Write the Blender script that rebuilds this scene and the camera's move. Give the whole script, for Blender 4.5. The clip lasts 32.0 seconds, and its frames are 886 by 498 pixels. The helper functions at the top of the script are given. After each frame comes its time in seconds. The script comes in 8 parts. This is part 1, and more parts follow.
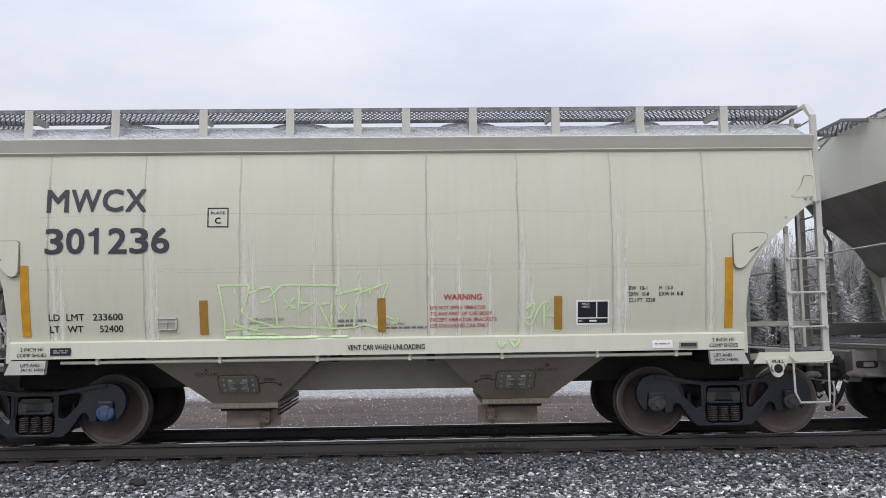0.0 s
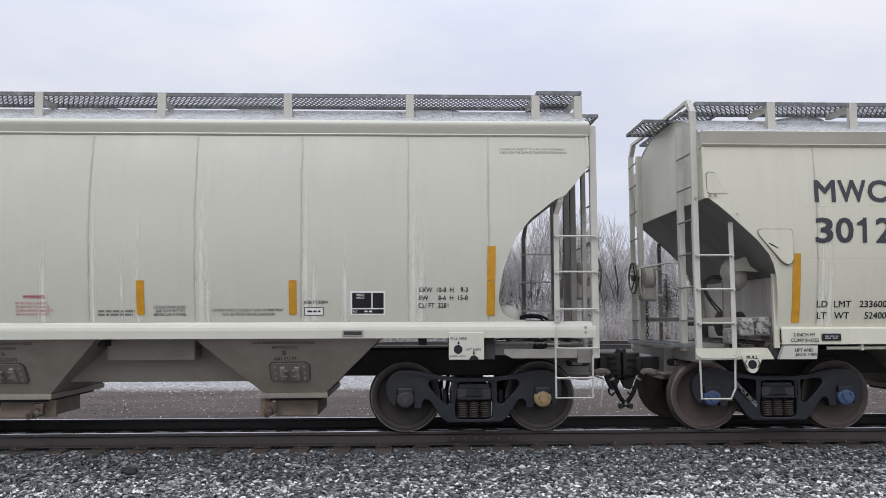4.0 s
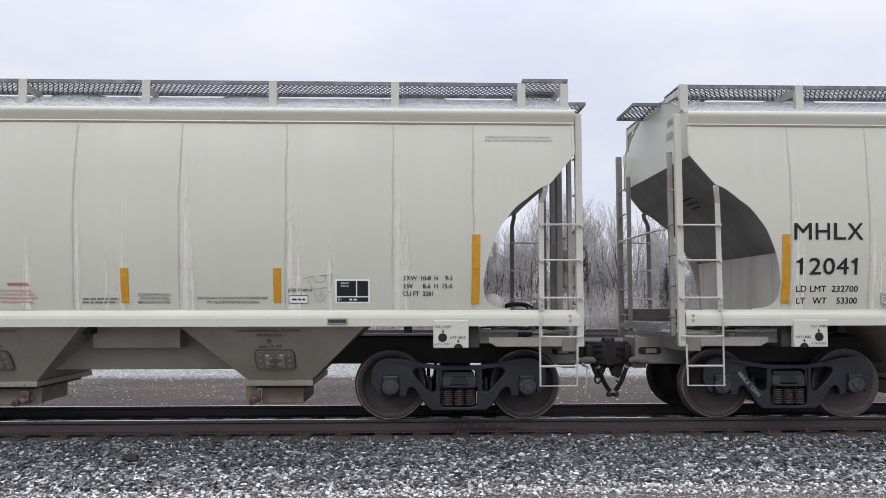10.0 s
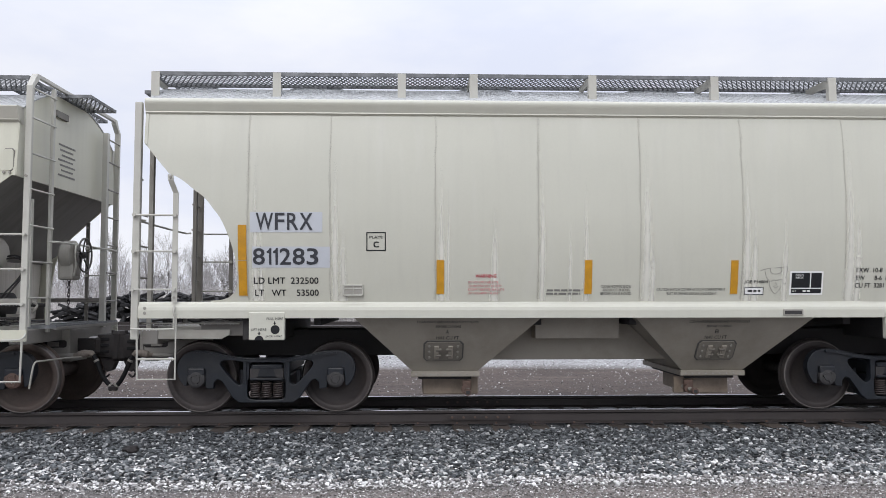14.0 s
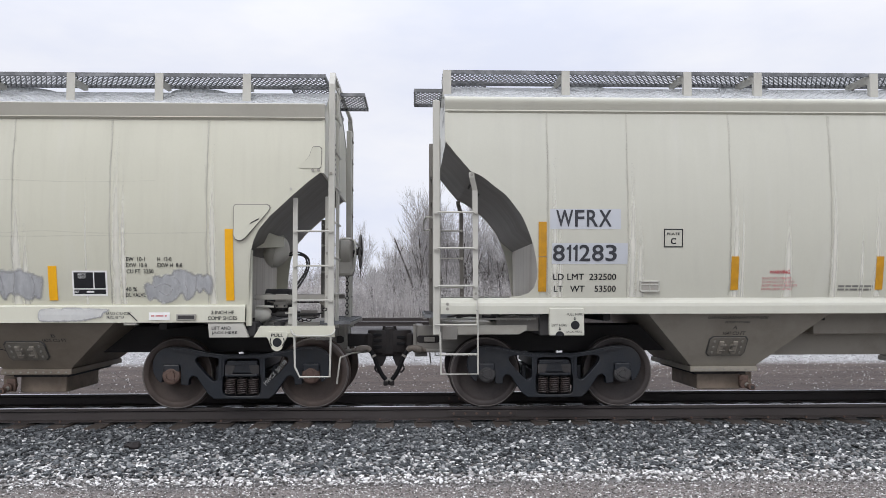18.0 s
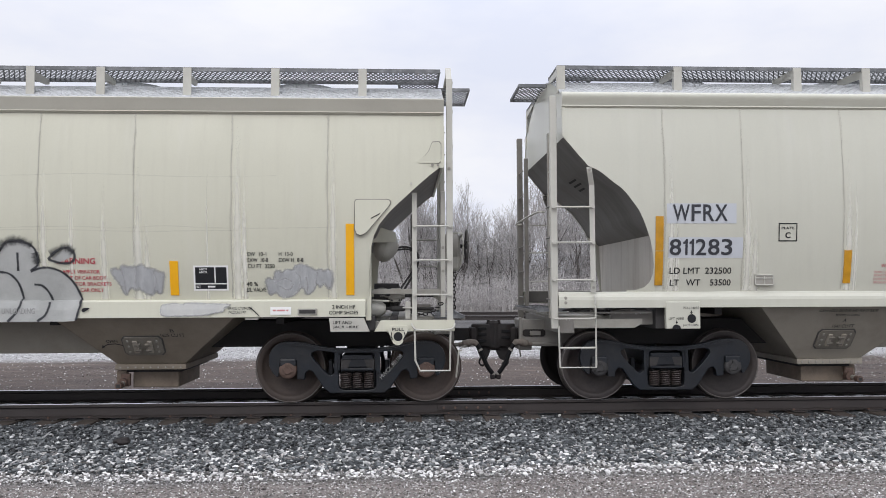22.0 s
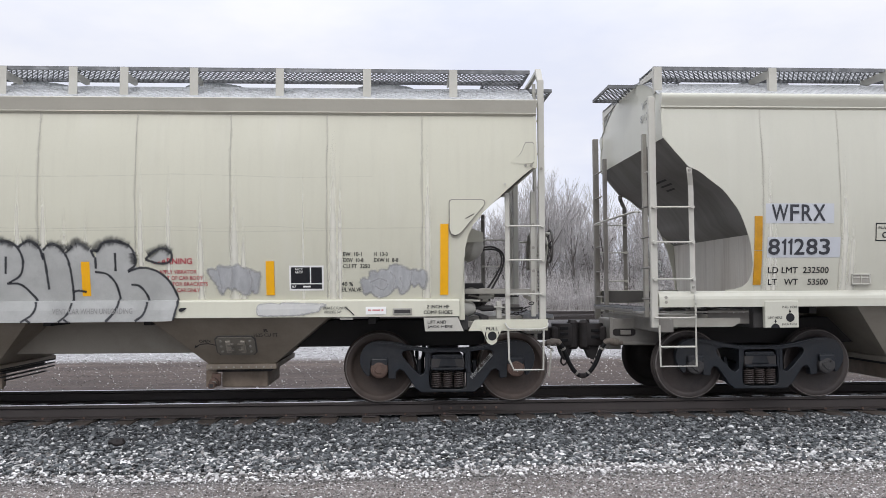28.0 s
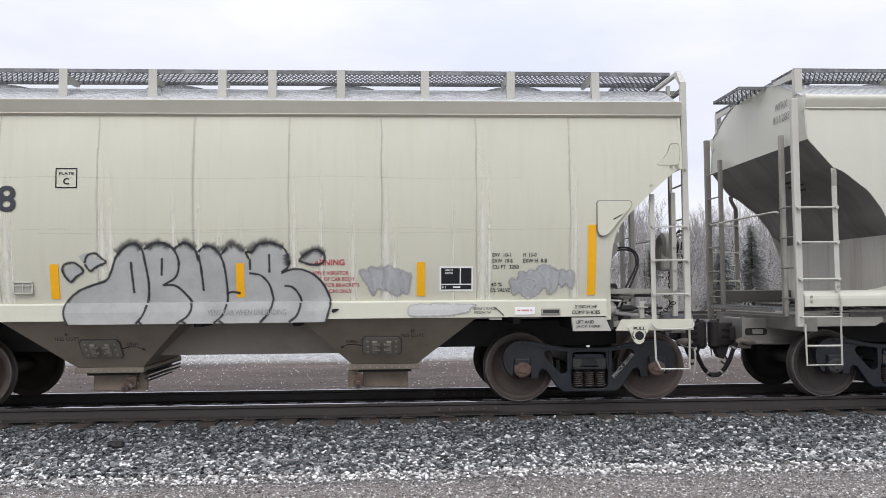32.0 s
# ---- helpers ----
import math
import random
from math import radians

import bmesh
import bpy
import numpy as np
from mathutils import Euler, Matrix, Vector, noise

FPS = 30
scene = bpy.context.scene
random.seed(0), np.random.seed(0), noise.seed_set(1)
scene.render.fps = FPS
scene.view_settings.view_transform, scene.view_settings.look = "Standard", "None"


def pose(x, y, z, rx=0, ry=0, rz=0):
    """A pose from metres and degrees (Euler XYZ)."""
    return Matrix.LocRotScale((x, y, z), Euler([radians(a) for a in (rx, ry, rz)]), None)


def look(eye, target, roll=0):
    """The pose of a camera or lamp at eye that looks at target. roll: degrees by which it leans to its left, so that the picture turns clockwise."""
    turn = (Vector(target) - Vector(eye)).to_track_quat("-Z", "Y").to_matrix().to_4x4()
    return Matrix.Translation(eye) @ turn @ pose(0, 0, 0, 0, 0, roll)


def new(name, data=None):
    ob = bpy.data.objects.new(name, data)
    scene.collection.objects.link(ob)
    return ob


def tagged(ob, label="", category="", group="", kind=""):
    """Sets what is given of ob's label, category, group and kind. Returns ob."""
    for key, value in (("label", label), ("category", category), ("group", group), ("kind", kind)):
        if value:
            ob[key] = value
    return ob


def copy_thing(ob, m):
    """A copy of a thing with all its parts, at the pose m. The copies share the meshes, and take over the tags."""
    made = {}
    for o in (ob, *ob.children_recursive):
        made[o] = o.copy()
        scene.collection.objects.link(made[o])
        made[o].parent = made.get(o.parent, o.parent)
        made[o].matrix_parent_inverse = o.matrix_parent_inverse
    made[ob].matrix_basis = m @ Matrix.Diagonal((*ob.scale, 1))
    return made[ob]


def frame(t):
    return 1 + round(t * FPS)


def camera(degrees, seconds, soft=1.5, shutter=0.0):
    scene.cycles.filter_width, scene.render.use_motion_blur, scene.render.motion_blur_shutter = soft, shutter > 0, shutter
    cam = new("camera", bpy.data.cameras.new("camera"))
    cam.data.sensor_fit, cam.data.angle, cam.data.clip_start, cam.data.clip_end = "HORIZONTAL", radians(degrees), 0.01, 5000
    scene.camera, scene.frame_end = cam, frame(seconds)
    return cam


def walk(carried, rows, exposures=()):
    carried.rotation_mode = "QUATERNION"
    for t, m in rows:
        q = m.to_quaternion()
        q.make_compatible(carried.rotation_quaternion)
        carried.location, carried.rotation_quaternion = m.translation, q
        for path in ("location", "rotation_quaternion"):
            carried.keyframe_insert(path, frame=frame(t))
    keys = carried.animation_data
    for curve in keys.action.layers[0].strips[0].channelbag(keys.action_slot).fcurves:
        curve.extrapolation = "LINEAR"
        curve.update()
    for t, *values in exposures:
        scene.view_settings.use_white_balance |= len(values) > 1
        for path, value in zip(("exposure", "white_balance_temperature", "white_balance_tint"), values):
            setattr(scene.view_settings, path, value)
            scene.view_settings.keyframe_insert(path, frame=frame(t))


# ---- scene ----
# A static camera beside a single railway track; a short train of covered hopper cars rolls past.
# Metres; z = 0 is the rail top, y = 0 the track's centre line, the camera looks along +y.

EYE = (0.0, -11.52, 1.51)
TURNS = [
    (0.0, 5.390, 0.798, -1.547),
    (0.5, 5.551, 0.842, -1.670),
    (1.0, 5.653, 0.891, -1.779),
    (1.5, 5.654, 0.930, -1.881),
    (2.0, 5.546, 0.886, -1.987),
    (2.5, 5.358, 0.706, -2.059),
    (3.0, 5.153, 0.479, -2.074),
    (3.5, 4.969, 0.242, -2.069),
    (5.5, 4.714, 0.076, -1.979),
    (6.0, 4.696, 0.050, -1.945),
    (6.5, 4.673, 0.017, -1.901),
    (7.0, 4.638, -0.013, -1.868),
    (7.5, 4.580, -0.067, -1.863),
    (8.0, 4.479, -0.115, -1.887),
    (8.5, 4.353, -0.101, -1.915),
    (9.0, 4.224, -0.063, -1.939),
    (9.5, 4.106, -0.007, -1.971),
    (10.0, 4.004, 0.057, -2.009),
    (10.5, 3.888, 0.115, -2.038),
    (11.0, 3.742, 0.145, -2.060),
    (11.5, 3.603, 0.131, -2.081),
    (12.0, 3.501, 0.107, -2.100),
    (12.5, 3.444, 0.088, -2.109),
    (13.0, 3.424, 0.066, -2.103),
    (13.5, 3.417, 0.047, -2.086),
    (14.0, 3.413, 0.038, -2.059),
    (14.5, 3.423, 0.042, -2.025),
    (15.0, 3.455, 0.044, -1.990),
    (15.5, 3.493, 0.009, -1.952),
    (17.5, 3.291, 0.060, -1.906),
    (18.0, 3.144, 0.075, -1.953),
    (18.5, 2.985, 0.108, -2.016),
    (19.0, 2.847, 0.113, -2.087),
    (19.5, 2.751, 0.120, -2.172),
    (20.0, 2.694, 0.140, -2.255),
    (20.5, 2.672, 0.176, -2.339),
    (21.0, 2.684, 0.201, -2.442),
    (21.5, 2.716, 0.199, -2.561),
    (22.0, 2.749, 0.212, -2.682),
    (22.5, 2.767, 0.249, -2.790),
    (23.0, 2.764, 0.286, -2.864),
    (23.5, 2.746, 0.322, -2.905),
    (24.0, 2.712, 0.350, -2.932),
    (24.5, 2.670, 0.381, -2.948),
    (26.5, 2.631, 0.302, -2.939),
    (27.0, 2.664, 0.308, -2.969),
    (27.5, 2.712, 0.288, -2.983),
    (28.0, 2.757, 0.285, -3.001),
    (28.5, 2.768, 0.297, -3.024),
    (29.0, 2.754, 0.328, -3.058),
    (29.5, 2.742, 0.381, -3.105),
    (30.0, 2.741, 0.436, -3.155),
    (30.5, 2.752, 0.484, -3.200),
    (31.0, 2.781, 0.505, -3.218),
    (31.5, 2.817, 0.494, -3.174),
    (32.0, 2.855, 0.453, -3.056),
]
TRAVEL = [
    (0.0, -26.480),
    (0.5, -25.227),
    (1.0, -23.981),
    (1.5, -22.746),
    (2.0, -21.543),
    (2.5, -20.337),
    (3.0, -19.131),
    (3.5, -17.938),
    (4.0, -16.783),
    (4.5, -15.650),
    (5.0, -14.527),
    (5.5, -13.405),
    (6.0, -12.285),
    (6.5, -11.185),
    (7.0, -10.116),
    (7.5, -9.063),
    (8.0, -8.029),
    (8.5, -7.086),
    (9.0, -6.180),
    (9.5, -5.300),
    (10.0, -4.448),
    (10.5, -3.636),
    (11.0, -2.870),
    (11.5, -2.125),
    (12.0, -1.396),
    (12.5, -0.688),
    (13.0, -0.003),
    (13.5, 0.655),
    (14.0, 1.278),
    (14.5, 1.867),
    (15.0, 2.415),
    (15.5, 2.926),
    (16.0, 3.396),
    (16.5, 3.848),
    (17.0, 4.272),
    (17.5, 4.660),
    (18.0, 4.994),
    (18.5, 5.300),
    (19.0, 5.577),
    (19.5, 5.816),
    (20.0, 6.019),
    (20.5, 6.198),
    (21.0, 6.354),
    (21.5, 6.487),
    (22.0, 6.609),
    (22.5, 6.714),
    (23.0, 6.803),
    (23.5, 6.872),
    (24.0, 6.930),
    (24.5, 6.973),
    (25.0, 7.022),
    (25.5, 7.073),
    (26.0, 7.140),
    (26.5, 7.235),
    (27.0, 7.449),
    (27.5, 7.646),
    (28.0, 7.840),
    (28.5, 8.034),
    (29.0, 8.237),
    (29.5, 8.441),
    (30.0, 8.658),
    (30.5, 8.882),
    (31.0, 9.135),
    (31.5, 9.387),
    (32.0, 9.686),
]
cam = camera(58.0, 32.0, soft=0.4)
walk(cam, [(t, pose(*EYE, 90 + pitch, roll, yaw)) for t, pitch, roll, yaw in TURNS],
     [(0.0, -0.10, 6400, 10), (3.0, -0.14, 6400, 10), (9.0, -0.10, 6400, 10), (13.0, 0.04, 6430, 10), (15.0, 0.02, 6450, 10), (19.0, 0.02, 6500, 10), (28.0, 0.06, 6540, 10), (32.0, 0.10, 6550, 10)])

# ---- light: an overcast winter sky, brighter overhead than at the horizon, and a weak wide sun ----
SUN_UP, SUN_ROUND = 42.0, 200.0
world = bpy.data.worlds.new("overcast")
scene.world = world
world.use_nodes = True
wt = world.node_tree
wt.nodes.clear()


def wn(kind, **values):
    n = wt.nodes.new(kind)
    for k, v in values.items():
        n.inputs[k].default_value = v
    return n


sky = wt.nodes.new("ShaderNodeTexSky")
sky.sky_type = "NISHITA"
sky.sun_disc = False
sky.sun_elevation, sky.sun_rotation = radians(SUN_UP), radians(SUN_ROUND)
pale = wn("ShaderNodeHueSaturation", Saturation=0.15, Value=0.10)
coords = wt.nodes.new("ShaderNodeTexCoord")
split = wt.nodes.new("ShaderNodeSeparateXYZ")
rise = wn("ShaderNodeMapRange", **{"From Min": 0.22, "From Max": 1.0, "To Min": 0.92, "To Max": 2.30})
rise.clamp, rise.interpolation_type = True, "SMOOTHSTEP"
stretch = wt.nodes.new("ShaderNodeMapping")
stretch.inputs["Scale"].default_value = (1.6, 1.6, 4.5)
cloud = wn("ShaderNodeTexNoise", Scale=1.9, Detail=5.0, Roughness=0.55)
tone = wt.nodes.new("ShaderNodeValToRGB")
tone.color_ramp.elements[0].position, tone.color_ramp.elements[1].position = 0.36, 0.64
tone.color_ramp.elements[0].color = (0.83, 0.875, 1.03, 1)
tone.color_ramp.elements[1].color = (0.985, 1.0, 1.07, 1)
bright = wt.nodes.new("ShaderNodeMix")
bright.data_type, bright.blend_type = "RGBA", "MULTIPLY"
bright.inputs["Factor"].default_value = 1.0
cover = wt.nodes.new("ShaderNodeMix")
cover.data_type = "RGBA"
cover.inputs["Factor"].default_value = 0.92
shine = wn("ShaderNodeBackground", Strength=1.0)
wout = wt.nodes.new("ShaderNodeOutputWorld")
wt.links.new(coords.outputs["Generated"], split.inputs[0])
wt.links.new(split.outputs["Z"], rise.inputs["Value"])
wt.links.new(coords.outputs["Generated"], stretch.inputs[0])
wt.links.new(stretch.outputs[0], cloud.inputs["Vector"])
wt.links.new(cloud.outputs["Fac"], tone.inputs["Fac"])
wt.links.new(tone.outputs["Color"], bright.inputs["A"])
wt.links.new(rise.outputs["Result"], bright.inputs["B"])
wt.links.new(sky.outputs["Color"], pale.inputs["Color"])
wt.links.new(pale.outputs["Color"], cover.inputs["A"])
wt.links.new(bright.outputs["Result"], cover.inputs["B"])
wt.links.new(cover.outputs["Result"], shine.inputs["Color"])
wt.links.new(shine.outputs[0], wout.inputs["Surface"])

sun = new("sun", bpy.data.lights.new("sun", "SUN"))
sun.data.energy, sun.data.angle, sun.data.color = 0.9, radians(25), (1.0, 0.97, 0.92)
sun.matrix_world = look((-10, -30, 28), (0, 0, 0))
scene.view_settings.exposure = 0.0


# ---- materials ----
def material(name, color, rough=0.6, metal=0.0, var=0.12, scale=6.0, bump=0.1, fine=90.0, dirt=None, dirt_amount=0.0,
             streaks=0.0, per_object=0.0, per_island=0.0, stretch_by=(1, 1, 1), spec=0.5):
    """A painted or natural surface: two scales of tone, streaks running down, stains, and a fine relief."""
    m = bpy.data.materials.new(name)
    m.use_nodes = True
    nt = m.node_tree
    bsdf = nt.nodes["Principled BSDF"]
    bsdf.inputs["Roughness"].default_value = rough
    bsdf.inputs["Metallic"].default_value = metal
    bsdf.inputs["Specular IOR Level"].default_value = spec

    def add(kind, **values):
        n = nt.nodes.new(kind)
        for k, v in values.items():
            n.inputs[k].default_value = v
        return n

    tc = nt.nodes.new("ShaderNodeTexCoord")
    mp = nt.nodes.new("ShaderNodeMapping")
    mp.inputs["Scale"].default_value = stretch_by
    nt.links.new(tc.outputs["Object"], mp.inputs[0])
    big = add("ShaderNodeTexNoise", Scale=scale, Detail=5.0, Roughness=0.6)
    nt.links.new(mp.outputs[0], big.inputs["Vector"])
    small = add("ShaderNodeTexNoise", Scale=fine, Detail=3.0, Roughness=0.6)
    nt.links.new(mp.outputs[0], small.inputs["Vector"])

    def scaled(a, socket, factor, b=None):
        """a * (1 + factor * (socket - 0.5)), as a brightness."""
        mr = add("ShaderNodeMapRange", **{"From Min": 0.0, "From Max": 1.0, "To Min": 1 - factor, "To Max": 1 + factor})
        nt.links.new(socket, mr.inputs["Value"])
        mix = nt.nodes.new("ShaderNodeMix")
        mix.data_type, mix.blend_type = "RGBA", "MULTIPLY"
        mix.inputs["Factor"].default_value = 1.0
        if b is None:
            mix.inputs["A"].default_value = (*a, 1)
        else:
            nt.links.new(b, mix.inputs["A"])
        nt.links.new(mr.outputs["Result"], mix.inputs["B"])
        return mix.outputs["Result"]

    col = scaled(color, big.outputs["Fac"], var * 2)
    col = scaled(None, small.outputs["Fac"], var, col)
    if per_object:
        oi = nt.nodes.new("ShaderNodeObjectInfo")
        col = scaled(None, oi.outputs["Random"], per_object, col)
    if per_island:
        ge = nt.nodes.new("ShaderNodeNewGeometry")
        col = scaled(None, ge.outputs["Random Per Island"], per_island, col)

    def blend(col, fac_socket, lo, hi, amount, tint):
        mr = add("ShaderNodeMapRange", **{"From Min": lo, "From Max": hi, "To Min": 0.0, "To Max": amount})
        nt.links.new(fac_socket, mr.inputs["Value"])
        mix = nt.nodes.new("ShaderNodeMix")
        mix.data_type = "RGBA"
        nt.links.new(mr.outputs["Result"], mix.inputs["Factor"])
        nt.links.new(col, mix.inputs["A"])
        mix.inputs["B"].default_value = (*tint, 1)
        return mix.outputs["Result"]

    if streaks:
        sm = nt.nodes.new("ShaderNodeMapping")
        sm.inputs["Scale"].default_value = (5.0, 5.0, 0.22)
        nt.links.new(tc.outputs["Object"], sm.inputs[0])
        run = add("ShaderNodeTexNoise", Scale=1.6, Detail=6.0, Roughness=0.62)
        nt.links.new(sm.outputs[0], run.inputs["Vector"])
        col = blend(col, run.outputs["Fac"], 0.50, 0.80, streaks, dirt or (0.2, 0.18, 0.15))
        light = add("ShaderNodeTexNoise", Scale=1.1, Detail=4.0, Roughness=0.5)
        sm2 = nt.nodes.new("ShaderNodeMapping")
        sm2.inputs["Scale"].default_value = (4.0, 4.0, 0.3)
        sm2.inputs["Location"].default_value = (7.3, 2.0, 1.0)
        nt.links.new(tc.outputs["Object"], sm2.inputs[0])
        nt.links.new(sm2.outputs[0], light.inputs["Vector"])
        col = blend(col, light.outputs["Fac"], 0.56, 0.8, streaks * 0.8, (0.66, 0.65, 0.61))
    if dirt_amount:
        st = add("ShaderNodeTexNoise", Scale=scale * 0.55, Detail=8.0, Roughness=0.7)
        nt.links.new(mp.outputs[0], st.inputs["Vector"])
        col = blend(col, st.outputs["Fac"], 0.45, 0.75, dirt_amount, dirt)
    nt.links.new(col, bsdf.inputs["Base Color"])
    if bump:
        bp = add("ShaderNodeBump", Strength=bump, Distance=0.01)
        nt.links.new(small.outputs["Fac"], bp.inputs["Height"])
        nt.links.new(bp.outputs[0], bsdf.inputs["Normal"])
    return m


def softened(m, edge=0.35, tail=0.0, amount=1.0, grain=25.0):
    """Thin paint that fades at the borders of its strip (across: u) and, for runs, towards the top (along: v)."""
    nt = m.node_tree
    bsdf = nt.nodes["Principled BSDF"]
    uv = nt.nodes.new("ShaderNodeTexCoord")
    sep = nt.nodes.new("ShaderNodeSeparateXYZ")
    nt.links.new(uv.outputs["UV"], sep.inputs[0])

    def calc(op, a, b):
        n = nt.nodes.new("ShaderNodeMath")
        n.operation = op
        for k, v in enumerate((a, b)):
            if isinstance(v, (int, float)):
                n.inputs[k].default_value = v
            else:
                nt.links.new(v, n.inputs[k])
        return n.outputs[0]

    def fade(socket, width):
        n = nt.nodes.new("ShaderNodeMapRange")
        n.interpolation_type = "SMOOTHSTEP"
        n.inputs["From Max"].default_value = width
        nt.links.new(socket, n.inputs["Value"])
        return n.outputs["Result"]

    noise_node = nt.nodes.new("ShaderNodeTexNoise")
    noise_node.inputs["Scale"].default_value, noise_node.inputs["Detail"].default_value = grain, 4.0
    nt.links.new(uv.outputs["Object"], noise_node.inputs["Vector"])
    across = calc("MINIMUM", sep.outputs["X"], calc("SUBTRACT", 1.0, sep.outputs["X"]))
    across = calc("ADD", across, calc("MULTIPLY", calc("SUBTRACT", noise_node.outputs["Fac"], 0.5), edge * 0.9))
    alpha = fade(across, edge)
    if tail:
        alpha = calc("MULTIPLY", alpha, fade(calc("SUBTRACT", 1.0, sep.outputs["Y"]), tail))
    nt.links.new(calc("MULTIPLY", alpha, amount), bsdf.inputs["Alpha"])
    return m


PAINT = material("hopper_paint", (0.563, 0.554, 0.452), 0.36, var=0.03, scale=0.8, bump=0.02, fine=40, dirt=(0.42, 0.40, 0.33), streaks=0.26)
PAINT_B = material("hopper_paint_cool", (0.535, 0.53, 0.452), 0.30, var=0.03, scale=0.8, bump=0.02, fine=40, dirt=(0.42, 0.41, 0.37), streaks=0.22)
SEAM = material("grimy_weld", (0.47, 0.455, 0.39), 0.55, var=0.12, scale=6, bump=0.1, fine=60)
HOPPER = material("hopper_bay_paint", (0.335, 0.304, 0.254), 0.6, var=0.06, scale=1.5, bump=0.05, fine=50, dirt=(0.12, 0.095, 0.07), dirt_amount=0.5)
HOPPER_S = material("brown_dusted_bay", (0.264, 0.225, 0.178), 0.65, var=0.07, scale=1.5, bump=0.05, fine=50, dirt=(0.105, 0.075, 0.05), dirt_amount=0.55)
# whiter than the washed paint, to make up for the shadow the strip casts
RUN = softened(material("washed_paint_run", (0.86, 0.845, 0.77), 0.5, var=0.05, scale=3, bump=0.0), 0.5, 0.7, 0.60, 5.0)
GRIME = softened(material("weld_grime", (0.25, 0.235, 0.20), 0.6, var=0.3, scale=3, bump=0.0), 0.5, 0.0, 0.14, 3.0)
SCUFF = softened(material("brown_scuff", (0.33, 0.30, 0.25), 0.6, var=0.15, scale=9, bump=0.0), 0.5, 0.0, 0.11, 0.8)
# much darker than the side paint: underside shade in the colour, plus grime
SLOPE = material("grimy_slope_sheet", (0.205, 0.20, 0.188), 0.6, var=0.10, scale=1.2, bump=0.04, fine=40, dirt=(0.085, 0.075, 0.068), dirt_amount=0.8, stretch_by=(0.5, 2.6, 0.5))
BULK = material("dusty_bulkhead", (0.54, 0.51, 0.455), 0.6, var=0.08, scale=1.5, bump=0.03, fine=40, dirt=(0.24, 0.185, 0.145), streaks=0.65)
# near-black base: the shade below the car is put into this dusty colour
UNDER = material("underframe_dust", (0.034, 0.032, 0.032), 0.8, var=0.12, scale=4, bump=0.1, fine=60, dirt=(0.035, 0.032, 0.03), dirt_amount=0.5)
FITTING = material("weathered_grey_fitting", (0.31, 0.30, 0.265), 0.6, var=0.08, scale=5, bump=0.05, dirt=(0.17, 0.13, 0.10), dirt_amount=0.45)
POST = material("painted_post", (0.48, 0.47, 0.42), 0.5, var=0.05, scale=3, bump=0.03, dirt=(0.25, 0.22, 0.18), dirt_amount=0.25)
# side paint darkened for the down-facing fascia's shade, with dusty mottling
FASCIA = material("dusty_eave_paint", (0.485, 0.47, 0.405), 0.45, var=0.04, scale=1.2, bump=0.02, fine=40, dirt=(0.33, 0.31, 0.265), dirt_amount=0.4)
GRATE = material("galvanised_grating", (0.135, 0.14, 0.145), 0.55, metal=0.3, var=0.1, scale=10, bump=0.0, dirt=(0.46, 0.47, 0.48), dirt_amount=0.55)
ROOF = material("frosted_roof", (0.40, 0.41, 0.41), 0.6, var=0.16, scale=9, bump=0.9, fine=30, dirt=(0.62, 0.63, 0.64), dirt_amount=0.6)


def tread_pattern(m, size, strength):
    """Raised diamond tread across a sheet, seen as fine crossing ridges."""
    nt = m.node_tree
    bsdf = nt.nodes["Principled BSDF"]
    tc = nt.nodes.new("ShaderNodeTexCoord")
    waves = []
    for turn in (45, -45):
        mp = nt.nodes.new("ShaderNodeMapping")
        mp.inputs["Rotation"].default_value = (0, 0, radians(turn))
        nt.links.new(tc.outputs["Object"], mp.inputs[0])
        w = nt.nodes.new("ShaderNodeTexWave")
        w.inputs["Scale"].default_value, w.inputs["Distortion"].default_value, w.inputs["Detail Scale"].default_value = 0.314 / size, 1.5, 6.0
        nt.links.new(mp.outputs[0], w.inputs["Vector"])
        waves.append(w.outputs["Fac"])
    both = nt.nodes.new("ShaderNodeMath")
    both.operation = "MULTIPLY"
    nt.links.new(waves[0], both.inputs[0])
    nt.links.new(waves[1], both.inputs[1])
    old = bsdf.inputs["Normal"].links[0].from_socket
    bump = nt.nodes.new("ShaderNodeBump")
    bump.inputs["Strength"].default_value, bump.inputs["Distance"].default_value = strength, 0.02
    nt.links.new(both.outputs[0], bump.inputs["Height"])
    nt.links.new(old, bump.inputs["Normal"])
    nt.links.new(bump.outputs[0], bsdf.inputs["Normal"])
    return m


tread_pattern(ROOF, 0.07, 1.0)
# post paint darkened for shade on far and end pieces; also dull steel fittings
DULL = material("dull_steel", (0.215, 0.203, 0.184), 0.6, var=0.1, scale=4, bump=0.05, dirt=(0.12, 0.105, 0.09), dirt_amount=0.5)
COCK = material("rusty_cock_casting", (0.15, 0.128, 0.108), 0.7, var=0.25, scale=24, bump=0.5, fine=70, dirt=(0.06, 0.045, 0.036), dirt_amount=0.6)
GRIMY_SHADE = material("grimy_grey_steel", (0.10, 0.095, 0.089), 0.7, var=0.12, scale=3, bump=0.05, dirt=(0.05, 0.043, 0.038), dirt_amount=0.6)
VALVE = material("frosted_casting", (0.36, 0.355, 0.34), 0.7, var=0.25, scale=24, bump=0.5, fine=70, dirt=(0.16, 0.145, 0.13), dirt_amount=0.6)
ICE = material("cloudy_ice", (0.72, 0.74, 0.76), 0.25, var=0.05, scale=20, bump=0.0)
